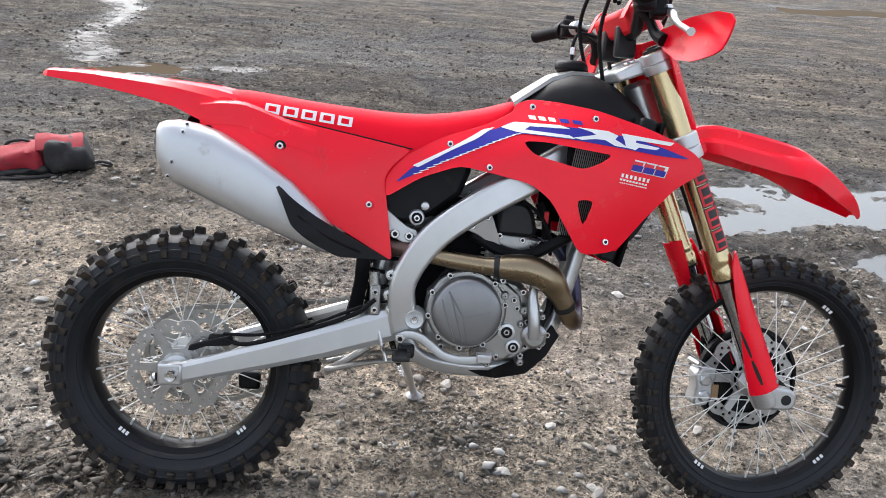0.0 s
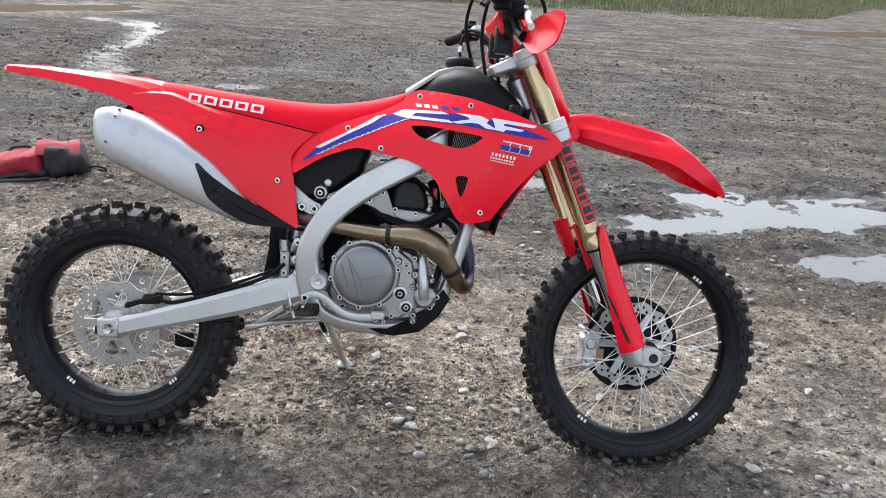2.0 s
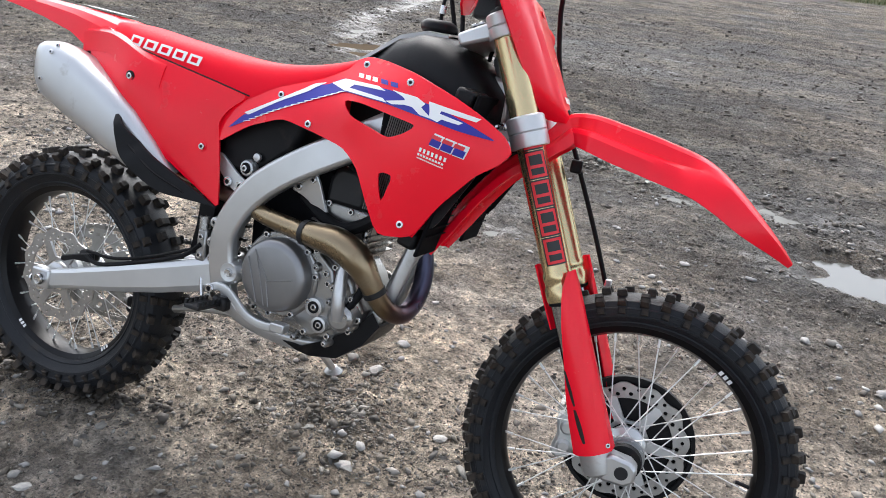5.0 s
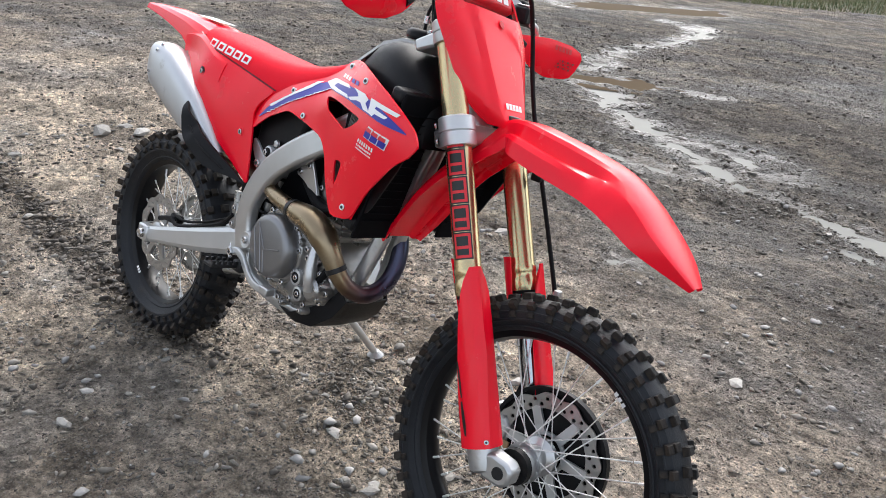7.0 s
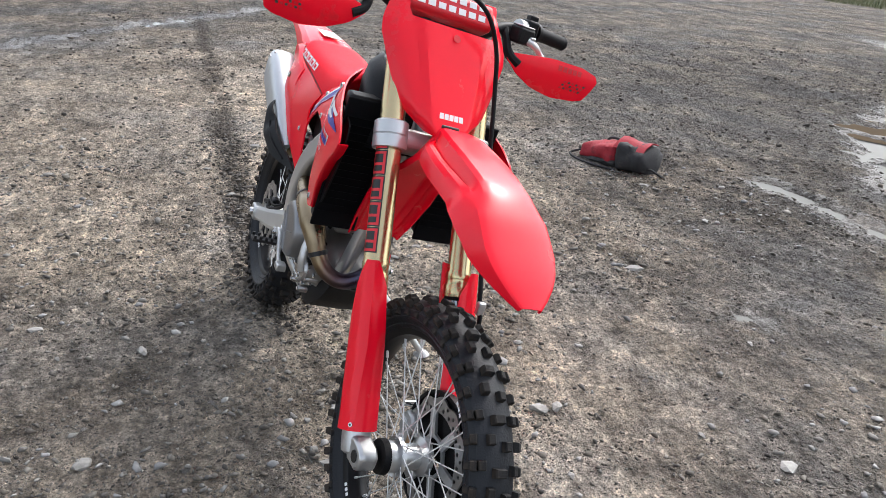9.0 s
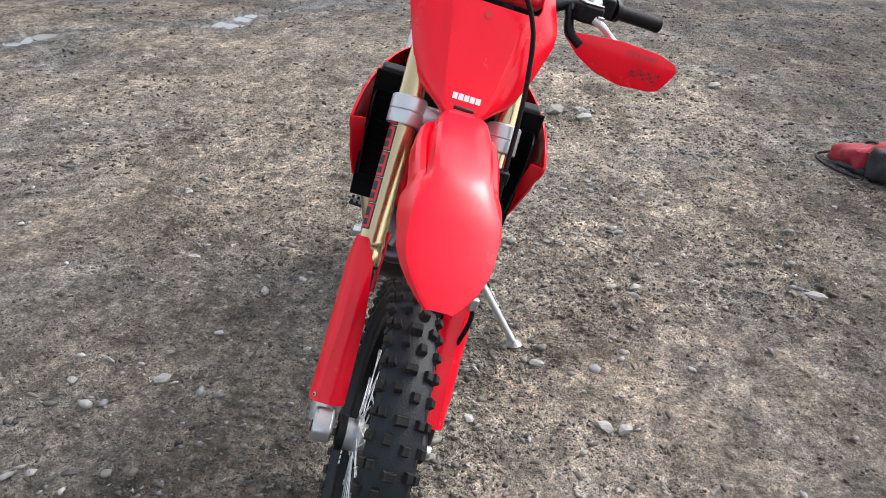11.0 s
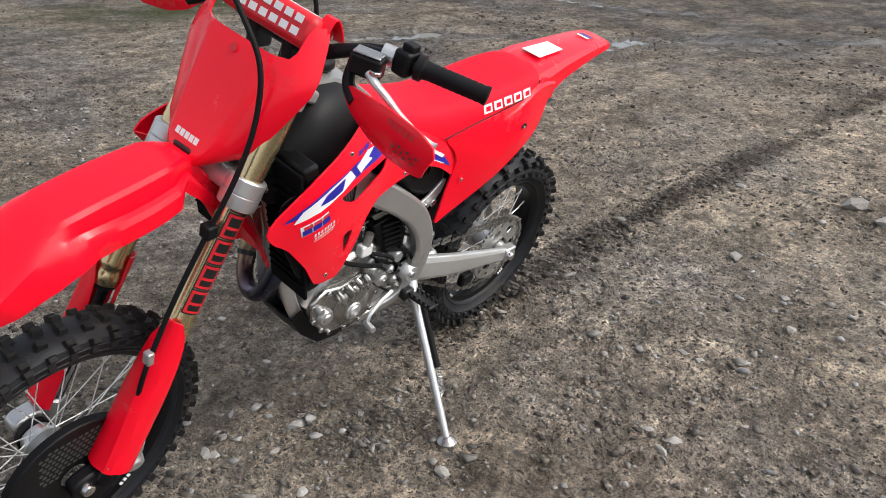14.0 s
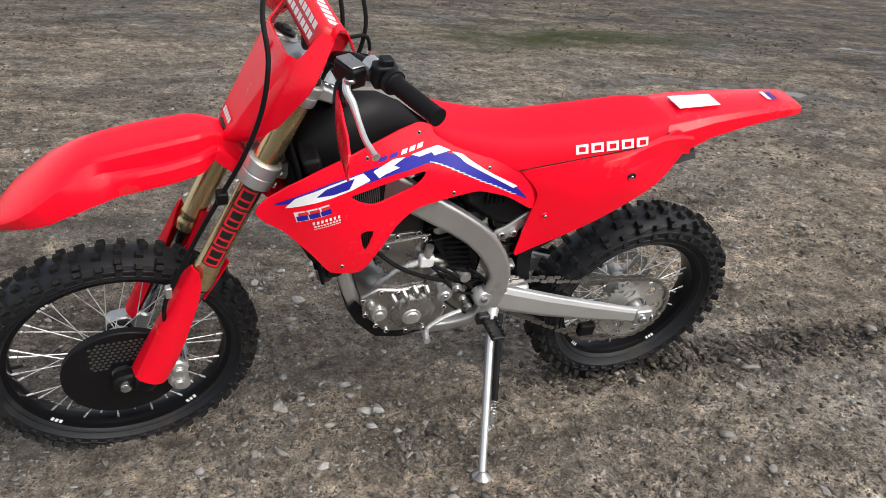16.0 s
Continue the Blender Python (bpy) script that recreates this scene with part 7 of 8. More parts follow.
    for i in range(-5, 6):
        for j in range(-4, 5):
            x, z = i * 0.0125 + (j % 2) * 0.006, j * 0.0105 + 0.07
            if 0.045 < math.hypot(x, z) < 0.125 and z > 0.02:
                mm = Matrix.Translation((FA.x + x, 0.0775, FA.z + z))
                if cell is None:
                    cell = part("vent", prism_bm(ellipse2(0, 0, 0.0045, 0.004, 6), 0, 0.0008), M_GREYPRINT, dg, matrix=mm)
                else:
                    again(cell, mm, dg)
    cal = part("front_caliper", prism_bm([(1.303, 0.270), (1.318, 0.256), (1.345, 0.262), (1.358, 0.290), (1.356, 0.318), (1.366, 0.345), (1.350, 0.366), (1.322, 0.366), (1.304, 0.346), (1.312, 0.310)], 0.046, 0.100), M_ALU2, bike, "silver front brake caliper", T, bevel=0.007)
    for z in (0.288, 0.332):
        part("piston_housing", lathe_bm([(0.0, 0.038), (0.011, 0.038), (0.016, 0.042), (0.018, 0.050)], 20, (1.332, 0, z), closed=False), M_ALU, cal)
        part("piston_housing", lathe_bm([(0.0, 0.108), (0.011, 0.108), (0.016, 0.104), (0.018, 0.096)], 20, (1.332, 0, z), closed=False), M_ALU, cal)
    part("brake_pad", box_bm(1.346, 1.374, 0.048, 0.054, 0.280, 0.318), M_BRONZE, cal, "copper-brown brake pad", bevel=0.002)
    part("slide_pin", tube_bm([(1.31, 0.04, 0.374), (1.31, 0.10, 0.374)], 0.007, 10, smooth_path=False), M_STEEL, cal)
    part("caliper_bracket", prism_bm([(1.35, 0.30), (1.41, 0.318), (1.42, 0.352), (1.36, 0.362)], 0.086, 0.094), M_ALU, cal, bevel=0.003)
    part("brake_hose", tube_bm([(0.965, -0.16, 1.262), (1.02, -0.12, 1.285), (1.085, -0.06, 1.278), (1.118, 0.03, 1.245), (1.118, 0.088, 1.175), (1.135, 0.112, 1.08), (1.172, 0.120, 0.98), (1.222, 0.120, 0.88), (1.282, 0.122, 0.76), (1.330, 0.128, 0.655), (1.352, 0.132, 0.60), (1.352, 0.118, 0.52), (1.338, 0.095, 0.42), (1.345, 0.09, 0.36)], 0.0052, 10), M_RUBBER, bike, "black front brake hose", T)
    part("hose_clip", box_bm(1.205, 1.230, 0.104, 0.130, 0.866, 0.895), M_BLACK, bike, "", T, bevel=0.004)
    part("hose_clip", box_bm(1.333, 1.348, 0.120, 0.138, 0.625, 0.655), M_ALU, bike, "", T, bevel=0.003)
    for pts in ([(0.905, -0.20, 1.225), (0.925, -0.12, 1.285), (0.91, -0.05, 1.29), (0.895, 0.0, 1.20), (0.93, 0.01, 1.08), (0.96, 0.0, 1.03)], [(0.91, -0.21, 1.22), (0.95, -0.13, 1.27), (0.945, -0.07, 1.275), (0.935, -0.03, 1.18), (0.955, -0.03, 1.06)],
                [(0.915, 0.23, 1.235), (0.965, 0.15, 1.215), (0.995, 0.08, 1.15), (1.0, 0.03, 1.06)]):
        part("cable", tube_bm(pts, 0.0048, 8), M_RUBBER, bike, "black control cable", T)


front_end()


# ---- foot controls and stand ----
def feet():
    for side in (-1, 1):
        peg = part("footpeg", box_bm(-0.020, 0.020, -0.040, 0.040, -0.005, 0.005), M_DARK, bike, "black toothed steel footpeg", Matrix.Translation((0.515, side * 0.172, 0.424)) @ Matrix.Rotation(radians(4 * side), 4, "X"), bevel=0.003)
        tooth = None
        for k in range(5):
            for x in (-0.017, 0.017):
                mm = Matrix.Translation((x, -0.034 + k * 0.017, 0.0))
                if tooth is None:
                    tooth = part("tooth", box_bm(-0.003, 0.003, -0.004, 0.004, 0.004, 0.014), M_DARK, peg, matrix=mm)
                else:
                    again(tooth, mm, peg)
        part("peg_mount", box_bm(0.508, 0.548, min(side * 0.10, side * 0.135), max(side * 0.10, side * 0.135), 0.405, 0.438), M_DARK, bike, bevel=0.008)
    bm = bmesh.new()
    line = curve_points([(0.505, -0.140, 0.455), (0.53, -0.142, 0.466), (0.56, -0.143, 0.460), (0.585, -0.145, 0.442), (0.615, -0.148, 0.422), (0.655, -0.152, 0.414), (0.70, -0.156, 0.418)], 5)
    sweep(bm, line, rrect(0.019, 0.010, 0.003))
    bp = part("brake_pedal", bm, M_ALU2, bike, "silver aluminium brake pedal")
    part("pedal_tip", box_bm(0.690, 0.725, -0.172, -0.145, 0.414, 0.434), M_ALU, bp, bevel=0.003)
    bolt(bp, (0.512, -0.147, 0.458), (0, -1, 0), "l")
    gl = part("shift_lever", tube_bm([(0.60, 0.122, 0.46), (0.64, 0.128, 0.452), (0.685, 0.135, 0.43), (0.698, 0.14, 0.412)], [0.007, 0.006, 0.006, 0.006], 10), M_ALU2, bike, "silver shift lever")
    part("lever_tip", tube_bm([(0.695, 0.132, 0.405), (0.70, 0.168, 0.405)], 0.009, 10, smooth_path=False), M_ALU2, gl)
    top, foot = Vector((0.500, 0.115, 0.425)), Vector((0.579, 0.412, 0.124))
    d = (foot - top).normalized()
    st = part("side_stand", tube_bm([top, top.lerp(foot, 0.5), foot], [0.0125, 0.0115, 0.011], 12, smooth_path=False), M_ALU, bike, "polished side stand leg, folded out")
    part("stand_root", tube_bm([top - d * 0.02, top + d * 0.055], [0.020, 0.012], 12, smooth_path=False), M_ALU2, st)
    part("stand_foot", lathe_bm([(0.0, -0.008), (0.026, -0.008), (0.028, -0.004), (0.02, 0.004), (0.010, 0.012)], 14, axis="z", closed=False), M_CASE, st, "worn steel foot", matrix=Matrix.Translation(foot) @ Matrix.Rotation(radians(15.5), 4, "X"))
    off = Vector((-0.022, 0.004, 0.004))
    part("rubber_sleeve", tube_bm([top + off, top.lerp(foot, 0.55) + off], 0.009, 10, smooth_path=False), M_RUBBER, st)
    a, b = top.lerp(foot, 0.54) + off, top.lerp(foot, 0.72) + off * 0.8
    side_v = d.cross(Vector((0, 1, 0))).normalized()
    up_v = d.cross(side_v)
    part("return_spring", tube_bm([a.lerp(b, f) + side_v * 0.0075 * math.cos(f * 60) + up_v * 0.0075 * math.sin(f * 60) for f in np.linspace(0, 1, 90)], 0.0016, 6, smooth_path=False), M_STEEL, st)
    part("spring_hook", tube_bm([b, top.lerp(foot, 0.755)], 0.003, 6, smooth_path=False), M_STEEL, st)


feet()


# ---- the yard: stones, clods, grass and the bag ----
def stone_material(name, cols, rough=0.8):
    m = bpy.data.materials.new(name)
    m.use_nodes = True
    n, l = m.node_tree.nodes, m.node_tree.links
    b = n["Principled BSDF"]
    geo = n.new("ShaderNodeNewGeometry")
    cr = n.new("ShaderNodeValToRGB")
    cr.color_ramp.interpolation = "LINEAR"
    e = cr.color_ramp.elements
    e[0].position, e[0].color = 0, (*cols[0], 1)
    e[1].position, e[1].color = 1, (*cols[-1], 1)
    for i, c in enumerate(cols[1:-1]):
        e.new((i + 1) / (len(cols) - 1)).color = (*c, 1)
    l.new(geo.outputs["Random Per Island"], cr.inputs[0])
    nz = n.new("ShaderNodeTexNoise")
    nz.inputs["Scale"].default_value, nz.inputs["Detail"].default_value = 90, 6
    l.new(geo.outputs["Position"], nz.inputs["Vector"])
    mx = n.new("ShaderNodeMix")
    mx.data_type, mx.blend_type = "RGBA", "MULTIPLY"
    mx.inputs[0].default_value = 0.55
    l.new(cr.outputs[0], mx.inputs[6])
    l.new(nz.outputs["Fac"], mx.inputs[7])
    l.new(mx.outputs[2], b.inputs["Base Color"])
    b.inputs["Roughness"].default_value = rough
    bp = n.new("ShaderNodeBump")
    bp.inputs["Strength"].default_value, bp.inputs["Distance"].default_value = 0.5, 0.003
    l.new(nz.outputs["Fac"], bp.inputs["Height"])
    l.new(bp.outputs[0], b.inputs["Normal"])
    return m


M_STONE = stone_material("gravel_stone", [(0.06, 0.052, 0.044), (0.105, 0.091, 0.075), (0.18, 0.152, 0.118), (0.13, 0.121, 0.111), (0.215, 0.19, 0.155), (0.36, 0.335, 0.295)])
M_PEBBLE = stone_material("pale_pebble", [(0.19, 0.176, 0.158), (0.32, 0.30, 0.265), (0.28, 0.275, 0.27), (0.52, 0.50, 0.465)])
M_CLOD = stone_material("dark_mud", [(0.045, 0.037, 0.03), (0.08, 0.066, 0.052), (0.13, 0.105, 0.08)], 0.75)


def chip_shapes(count, seed, corners=8):
    """Angular splinters of stone: hulls of a few points."""
    rnd = np.random.RandomState(seed)
    out = []
    for _ in range(count):
        bm = bmesh.new()
        pts = rnd.normal(size=(corners, 3))
        pts = pts / np.linalg.norm(pts, axis=1)[:, None] * rnd.uniform([0.9, 0.6, 0.35], [1.4, 1.0, 0.7])
        for q in pts:
            bm.verts.new(q)
        bmesh.ops.convex_hull(bm, input=bm.verts)
        bmesh.ops.delete(bm, geom=[v for v in bm.verts if not v.link_faces], context="VERTS")
        bmesh.ops.triangulate(bm, faces=bm.faces)
        bmesh.ops.recalc_face_normals(bm, faces=bm.faces)
        bm.verts.index_update()
        out.append((np.array([v.co[:] for v in bm.verts]), np.array([[v.index for v in f.verts] for f in bm.faces])))
        bm.free()
    return out


def scatter(name, places, radii, shapes, material, label, category, sink=0.36, seed=3):
    rnd = np.random.RandomState(seed)
    vs, fs, base = [], [], 0
    z = height(places[:, 0], places[:, 1])[0]
    pick = rnd.randint(len(shapes), size=len(places))
    turn = rnd.uniform(0, 2 * np.pi, len(places))
    for k, (co, f) in enumerate(shapes):
        m = pick == k
        c, s, r = np.cos(turn[m])[:, None], np.sin(turn[m])[:, None], radii[m][:, None]
        x, y, h = co[None, :, 0] * r, co[None, :, 1] * r, co[None, :, 2] * r
        q = np.stack([x * c - y * s + places[m, 0:1], x * s + y * c + places[m, 1:2], h + z[m][:, None] + r * (0.5 - sink)], -1)
        vs.append(q.reshape(-1, 3))
        fs.append((f[None] + (base + np.arange(m.sum()) * len(co))[:, None, None]).reshape(-1, 3))
        base += m.sum() * len(co)
    vs, fs = np.concatenate(vs), np.concatenate(fs)
    me = bpy.data.meshes.new(name)
    me.vertices.add(len(vs))
    me.vertices.foreach_set("co", vs.ravel())
    me.loops.add(fs.size)
    me.loops.foreach_set("vertex_index", fs.ravel().astype(np.int32))
    me.polygons.add(len(fs))
    me.polygons.foreach_set("loop_start", np.arange(0, fs.size, 3))
    me.update(calc_edges=True)
    me.materials.append(material)
    return tagged(new(name, me), label, category, kind="stuff")


def gravel():
    rnd = np.random.RandomState(11)
    n = 140000
    r = np.abs(rnd.normal(0, 1, n)) ** 0.8
    a = rnd.uniform(0, 2 * np.pi, n)
    p = np.stack([0.1 + r * 2.1 * np.cos(a), 1.9 + r * 1.9 * np.sin(a)], 1)
    dens = fbm(p[:, 0] * 1.3, p[:, 1] * 1.3, 31)
    keep = dens + rnd.uniform(-0.2, 0.2, n) > 0.40
    p = p[keep]
    wet, deep = puddle_mask(p[:, 0], p[:, 1])
    p = p[deep < 0.012]
    rad = np.clip(rnd.lognormal(math.log(0.0032), 0.66, len(p)), 0.0016, 0.02)
    scatter("gravel", p, rad, chip_shapes(14, 5), M_STONE, "loose grey and tan gravel scattered over the yard", "gravel")
    n = 42000
    a, r = rnd.uniform(0, 2 * np.pi, n), 2.5 + 9 * rnd.uniform(0, 1, n) ** 1.4
    p = np.stack([r * np.cos(a), 2 + r * np.sin(a)], 1)
    deep = puddle_mask(p[:, 0], p[:, 1])[1]
    p = p[deep < 0.012]
    rad = np.clip(rnd.lognormal(math.log(0.0075), 0.5, len(p)), 0.005, 0.03)
    scatter("far_gravel", p, rad, chip_shapes(10, 6), M_STONE, "loose gravel further off in the yard", "gravel", seed=4)
    # paler pebbles that lie loose on top
    n = 5400
    a, r = rnd.uniform(0, 2 * np.pi, n), 3.4 * np.sqrt(rnd.uniform(0, 1, n))
    p = np.stack([r * np.cos(a), 1.8 + r * np.sin(a)], 1)
    p = p[(puddle_mask(p[:, 0], p[:, 1])[1] < 0.01) & (fbm(p[:, 0] * 2, p[:, 1] * 2, 61) + rnd.uniform(-0.2, 0.2, n) > 0.42)]
    rad = np.clip(rnd.lognormal(math.log(0.0092), 0.45, len(p)), 0.004, 0.024)
    scatter("pebbles", p, rad, chip_shapes(16, 25, 12), M_PEBBLE, "pale pebbles lying loose on the yard", "pebbles", 0.25, seed=14)
    # dark wet clods over the churned half of the yard
    n = 34000
    a, r = rnd.uniform(0, 2 * np.pi, n), 2.3 + 8.4 * rnd.uniform(0, 1, n) ** 1.1
    p = np.stack([r * np.cos(a), 2 + r * np.sin(a)], 1)
    keep = (fbm(p[:, 0] * 1.1, p[:, 1] * 1.1, 71) + rnd.uniform(-0.15, 0.15, n) + 0.12 * np.clip((p[:, 1] - 2.4) / 1.2, -0.6, 1) > 0.46) & (puddle_mask(p[:, 0], p[:, 1])[1] < 0.012)
    p = p[keep]
    rad = np.clip(rnd.lognormal(math.log(0.0095), 0.5, len(p)), 0.004, 0.03) * np.interp(np.hypot(p[:, 0], p[:, 1] - 2), [1.2, 4, 8], [0.55, 0.9, 1.25])
    scatter("wet_clods", p, rad, chip_shapes(12, 12), M_CLOD, "dark wet clods of churned earth", "earth", 0.30, seed=15)
    # mud thrown up along the tyre track
    n = 5200
    x = rnd.uniform(-9.5, 1.1, n)
    x = np.where(rnd.uniform(size=n) < 0.55, rnd.uniform(-3.2, -0.3, n), x)
    y = np.interp(x, [q[0] for q in TRACK], [q[1] for q in TRACK]) + rnd.normal(0, 0.06, n)
    keep = rnd.uniform(size=n) < np.interp(x, [-9, -0.6, 0.0, 1.1], [1, 1, 0.25, 0.15])
    p = np.stack([x, y], 1)[keep]
    rad = np.clip(rnd.lognormal(math.log(0.0054), 0.65, len(p)), 0.002, 0.02) * np.interp(p[:, 0], [-9, -3, -1.8, 0], [0.8, 0.9, 1.25, 1.1])
    scatter("mud_clods", p, rad, chip_shapes(12, 8), M_CLOD, "dark mud clods thrown up along the tyre track", "mud", seed=9)


gravel()


def stones():
    """The larger loose stones, each a thing of its own."""
    rnd = random.Random(21)
    shapes = chip_shapes(9, 17, 18)
    meshes = []
    for co, f in shapes:
        me = bpy.data.meshes.new("stone")
        me.from_pydata([tuple(v) for v in co], [], [tuple(int(i) for i in q) for q in f])
        me.materials.append(M_ROCK)
        meshes.append(me)
    spots = [(-2.95, 2.05, 0.07), (-2.85, 2.25, 0.05), (-3.05, 2.22, 0.045), (-0.66, 3.11, 0.035), (-4.03, 3.21, 0.05), (1.21, 1.72, 0.022), (1.5, 1.76, 0.02), (0.45, 1.67, 0.02), (0.44, 1.69, 0.02), (-0.52, 2.44, 0.022), (-0.22, 1.14, 0.022), (-1.86, 1.97, 0.045), (-1.68, 2.27, 0.025), (0.67, 2.93, 0.03), (0.02, 2.12, 0.022), (0.20, 1.72, 0.02), (0.34, 1.95, 0.016), (-0.58, 1.90, 0.016), (-1.02, 2.28, 0.02), (0.03, 1.79, 0.018),
             (-0.57, 2.37, 0.02), (-1.82, 1.41, 0.022), (-2.72, 1.55, 0.035), (-1.05, 1.72, 0.018), (0.36, 1.05, 0.024), (0.30, 2.32, 0.024)]
    while len(spots) < 90:
        a, r = rnd.uniform(0, 2 * math.pi), rnd.uniform(0.4, 3.6)
        x, y = 0.1 + r * math.cos(a), 1.9 + r * math.sin(a)
        if puddle_mask(np.array([x]), np.array([y]))[1][0] < 0.01:
            spots.append((x, y, rnd.uniform(0.012, 0.022) * (1.5 if rnd.random() < 0.12 else 1)))
    for i, (x, y, r) in enumerate(spots):
        o = new("stone", meshes[rnd.randrange(len(meshes))])
        o.matrix_basis = Matrix.Translation((x, y, ground_z(x, y) + r * 0.22)) @ Matrix.Rotation(rnd.uniform(0, 6.28), 4, "Z") @ Matrix.Diagonal((r, r, r, 1))
        tagged(o, "pale grey angular stone lying in the gravel", "stone", "loose stones in the yard")


def rock_material():
    m = stone_material("pale_stone", [(0.26, 0.245, 0.22), (0.55, 0.525, 0.48)])
    n, l = m.node_tree.nodes, m.node_tree.links
    info = n.new("ShaderNodeObjectInfo")
    ramp = [k for k in n if k.bl_idname == "ShaderNodeValToRGB"][0]
    l.new(info.outputs["Random"], ramp.inputs[0])
    return m


M_ROCK = rock_material()
stones()


def grass():
    rnd = np.random.RandomState(5)
    n = 82000
    x = rnd.uniform(-24, 28, n)
    e = np.interp(x, [p[0] for p in GRASS_EDGE], [p[1] for p in GRASS_EDGE]) + 1.6 * (fbm(x * 0.5, x * 0 + 20, 21) - 0.5)
    d = 15 * rnd.uniform(0, 1, n) ** 1.5
    y = e + d
    clump = fbm(x * 1.1, y * 1.1, 41)
    keep = clump + rnd.uniform(-0.2, 0.2, n) > 0.42 - d * 0.02
    x, y, d, clump = x[keep], y[keep], d[keep], clump[keep]
    n = len(x)
    h = (0.06 + 0.024 * d) * rnd.uniform(0.5, 1.4, n) * (0.6 + clump)
    h = np.minimum(h, 0.5)
    a = rnd.uniform(0, 2 * np.pi, n)
    w = rnd.uniform(0.006, 0.016, n)
    lean = rnd.normal(0, 0.35, (n, 2)) * h[:, None]
    bx, by = np.cos(a) * w, np.sin(a) * w
    v = np.zeros((n, 5, 3))
    v[:, 0] = np.stack([x - bx, y - by, np.zeros(n) - 0.01], 1)
    v[:, 1] = np.stack([x + bx, y + by, np.zeros(n) - 0.01], 1)
    v[:, 2] = np.stack([x + bx * 0.7 + lean[:, 0] * 0.4, y + by * 0.7 + lean[:, 1] * 0.4, h * 0.6], 1)
    v[:, 3] = np.stack([x - bx * 0.7 + lean[:, 0] * 0.4, y - by * 0.7 + lean[:, 1] * 0.4, h * 0.6], 1)
    v[:, 4] = np.stack([x + lean[:, 0], y + lean[:, 1], h], 1)
    b = np.arange(n) * 5
    loops = np.stack([b, b + 1, b + 2, b + 3, b + 3, b + 2, b + 4], 1).ravel()
    starts = np.stack([np.arange(n) * 7, np.arange(n) * 7 + 4], 1).ravel()
    me = bpy.data.meshes.new("grass")
    me.vertices.add(n * 5)
    me.vertices.foreach_set("co", v.ravel())
    me.loops.add(len(loops))
    me.loops.foreach_set("vertex_index", loops.astype(np.int32))
    me.polygons.add(len(starts))
    me.polygons.foreach_set("loop_start", starts.astype(np.int32))
    me.update(calc_edges=True)
    me.materials.append(stone_material("meadow_grass", [(0.10, 0.14, 0.05), (0.17, 0.20, 0.08), (0.28, 0.27, 0.14), (0.40, 0.36, 0.22)], 0.6))
    tagged(new("grass", me), "rough green and straw-coloured grass along the yard's edge", "grass", kind="stuff")


grass()


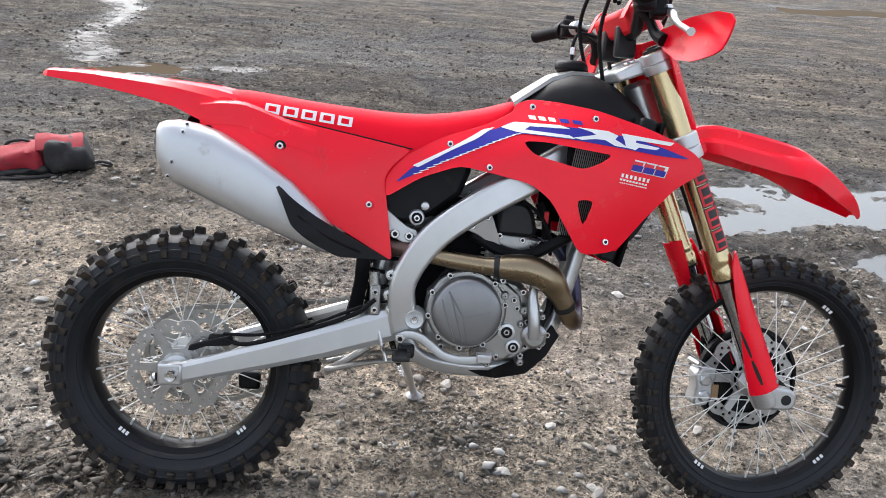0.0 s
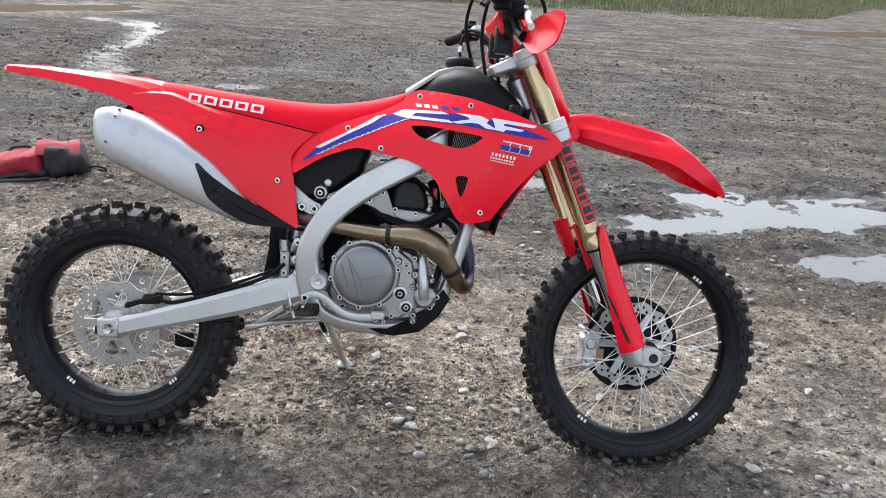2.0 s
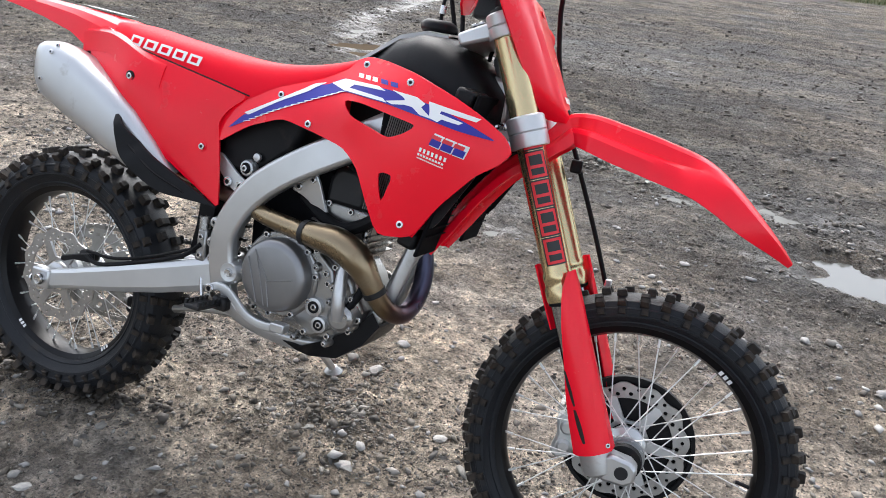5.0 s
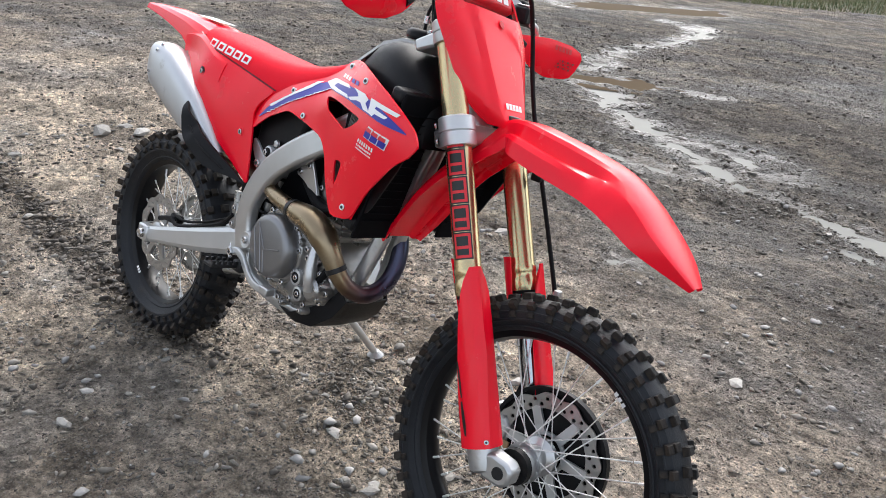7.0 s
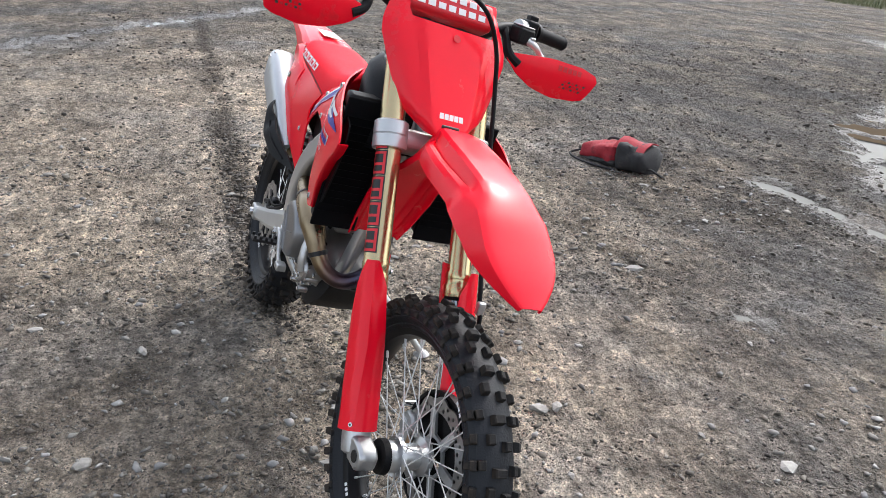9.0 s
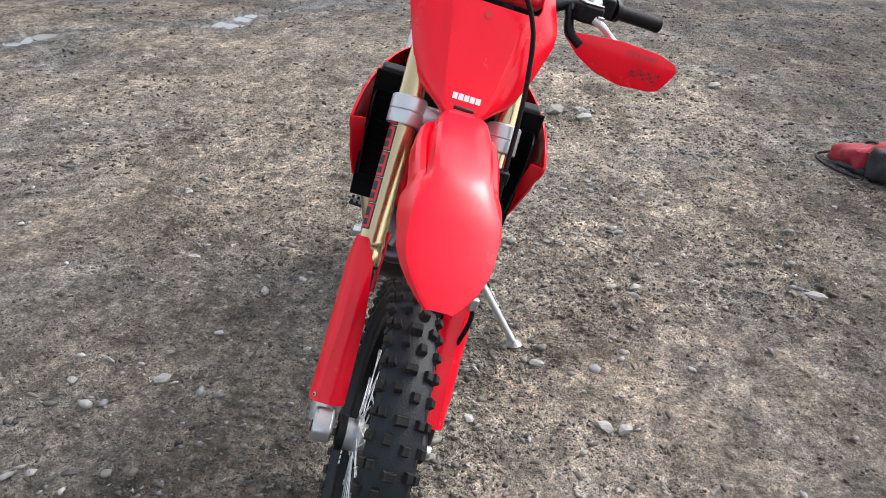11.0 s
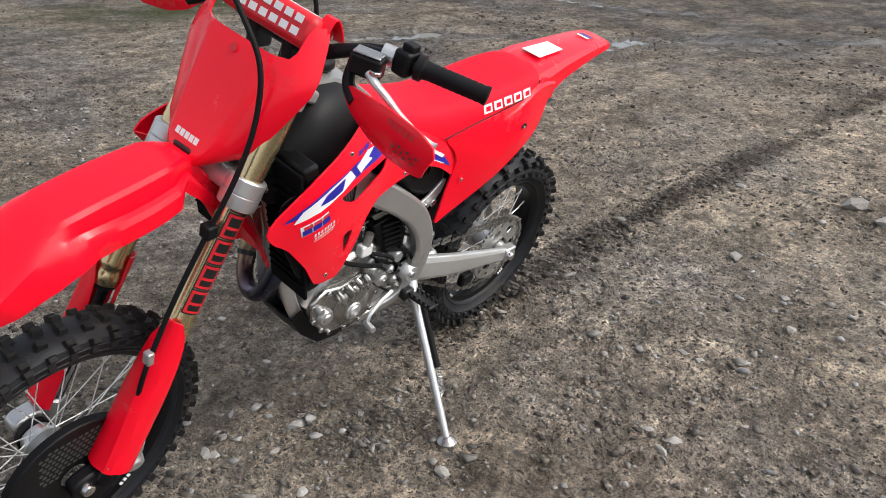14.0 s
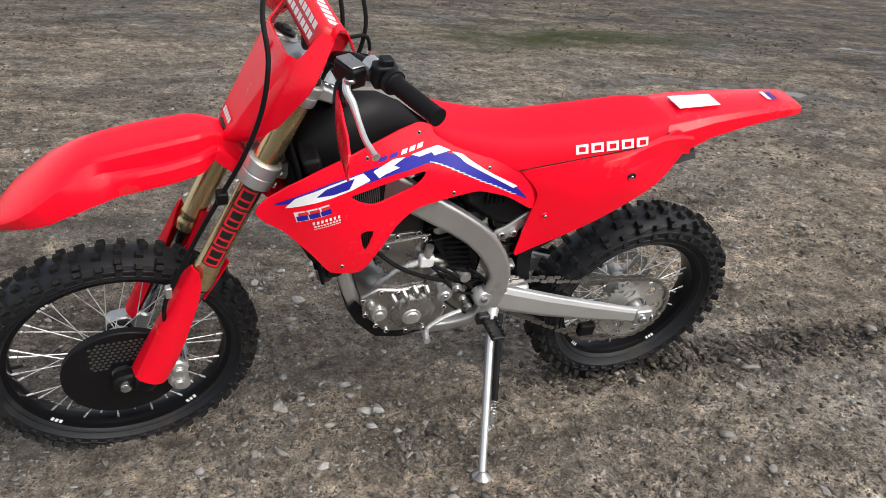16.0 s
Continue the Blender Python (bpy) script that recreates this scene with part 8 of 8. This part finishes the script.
def bag():
    """A red and black sports bag lying slumped on its side."""
    root = new("bag")
    root.matrix_basis = Matrix.Translation((-2.25, 3.80, ground_z(-2.25, 3.80) - 0.008)) @ Matrix.Rotation(radians(24), 4, "Z") @ Matrix.Diagonal((0.84, 0.82, 0.80, 1))
    tagged(root, "red and black sports bag lying slumped on the gravel", "bag")
    red = mat("red_bag_cloth", (0.30, 0.012, 0.022), 0.75, var=0.25, scale=30, bump=0.5, bump_scale=300, dirt=(0.05, 0.02, 0.02), dirt_amount=0.2)
    blk = mat("black_bag_cloth", (0.016, 0.015, 0.016), 0.7, var=0.4, scale=30, bump=0.5, bump_scale=300, dirt=(0.08, 0.07, 0.06), dirt_amount=0.12)

    def lump(x0, x1, w0, w1, h0, h1, seed, power=0.75, n=18):
        rings = []
        for i in range(n):
            f = i / (n - 1)
            x = x0 + (x1 - x0) * f
            end = min(1, (0.35 + 5 * f) if f < 0.13 else 1, (0.35 + 5 * (1 - f)) if f > 0.87 else 1)
            w, h = (w0 + (w1 - w0) * f) * end, (h0 + (h1 - h0) * f) * end
            ring = []
            for k in range(20):
                a = 2 * math.pi * k / 20
                ca, sa = math.cos(a), math.sin(a)
                wob = 1 + 0.24 * noise.noise(Vector((x * 7 + seed, ca * 1.6, sa * 1.6))) + 0.14 * noise.noise(Vector((x * 22 + seed, ca * 4, sa * 4)))
                ring.append((x, w * wob * math.copysign(abs(ca) ** power, ca), h + h * wob * math.copysign(abs(sa) ** power, sa)))
            rings.append(ring)
        bm = bmesh.new()
        loft(bm, rings)
        return bm
    part("end_pocket", lump(0.02, 0.32, 0.15, 0.14, 0.112, 0.098, 2), blk, root, "black padded end of the bag", sharp=60)
    part("main_body", lump(-0.36, 0.06, 0.10, 0.155, 0.055, 0.100, 5), red, root, "slumped red cloth body", sharp=60)
    part("top_flap", shell_bm([[(x, y, z + 0.012 * math.sin(x * 25 + y * 20)) for y, z in ((-0.10, 0.17), (-0.05, 0.212), (0.02, 0.226), (0.09, 0.205))] for x in np.linspace(0.0, 0.27, 8)], 0.006), red, root, "red top flap", sharp=60)
    part("lower_band", lump(-0.34, 0.1, 0.115, 0.165, 0.022, 0.038, 9), blk, root, "black cloth band", sharp=60)
    part("strap", tube_bm([(0.30, -0.05, 0.05), (0.37, -0.09, 0.07), (0.42, -0.07, 0.045), (0.40, 0.0, 0.015), (0.33, 0.02, 0.02)], 0.009, 8), blk, root, "black webbing strap")
    part("handle", tube_bm([(-0.20, 0.05, 0.12), (-0.16, 0.06, 0.175), (-0.08, 0.06, 0.185), (-0.03, 0.05, 0.17)], 0.010, 8), blk, root, "black webbing handle")
    part("strap", tube_bm([(-0.34, -0.05, 0.05), (-0.40, -0.12, 0.012), (-0.25, -0.19, 0.008), (-0.05, -0.20, 0.01), (0.1, -0.17, 0.012)], 0.009, 8), blk, root, "black webbing strap on the ground")


bag()
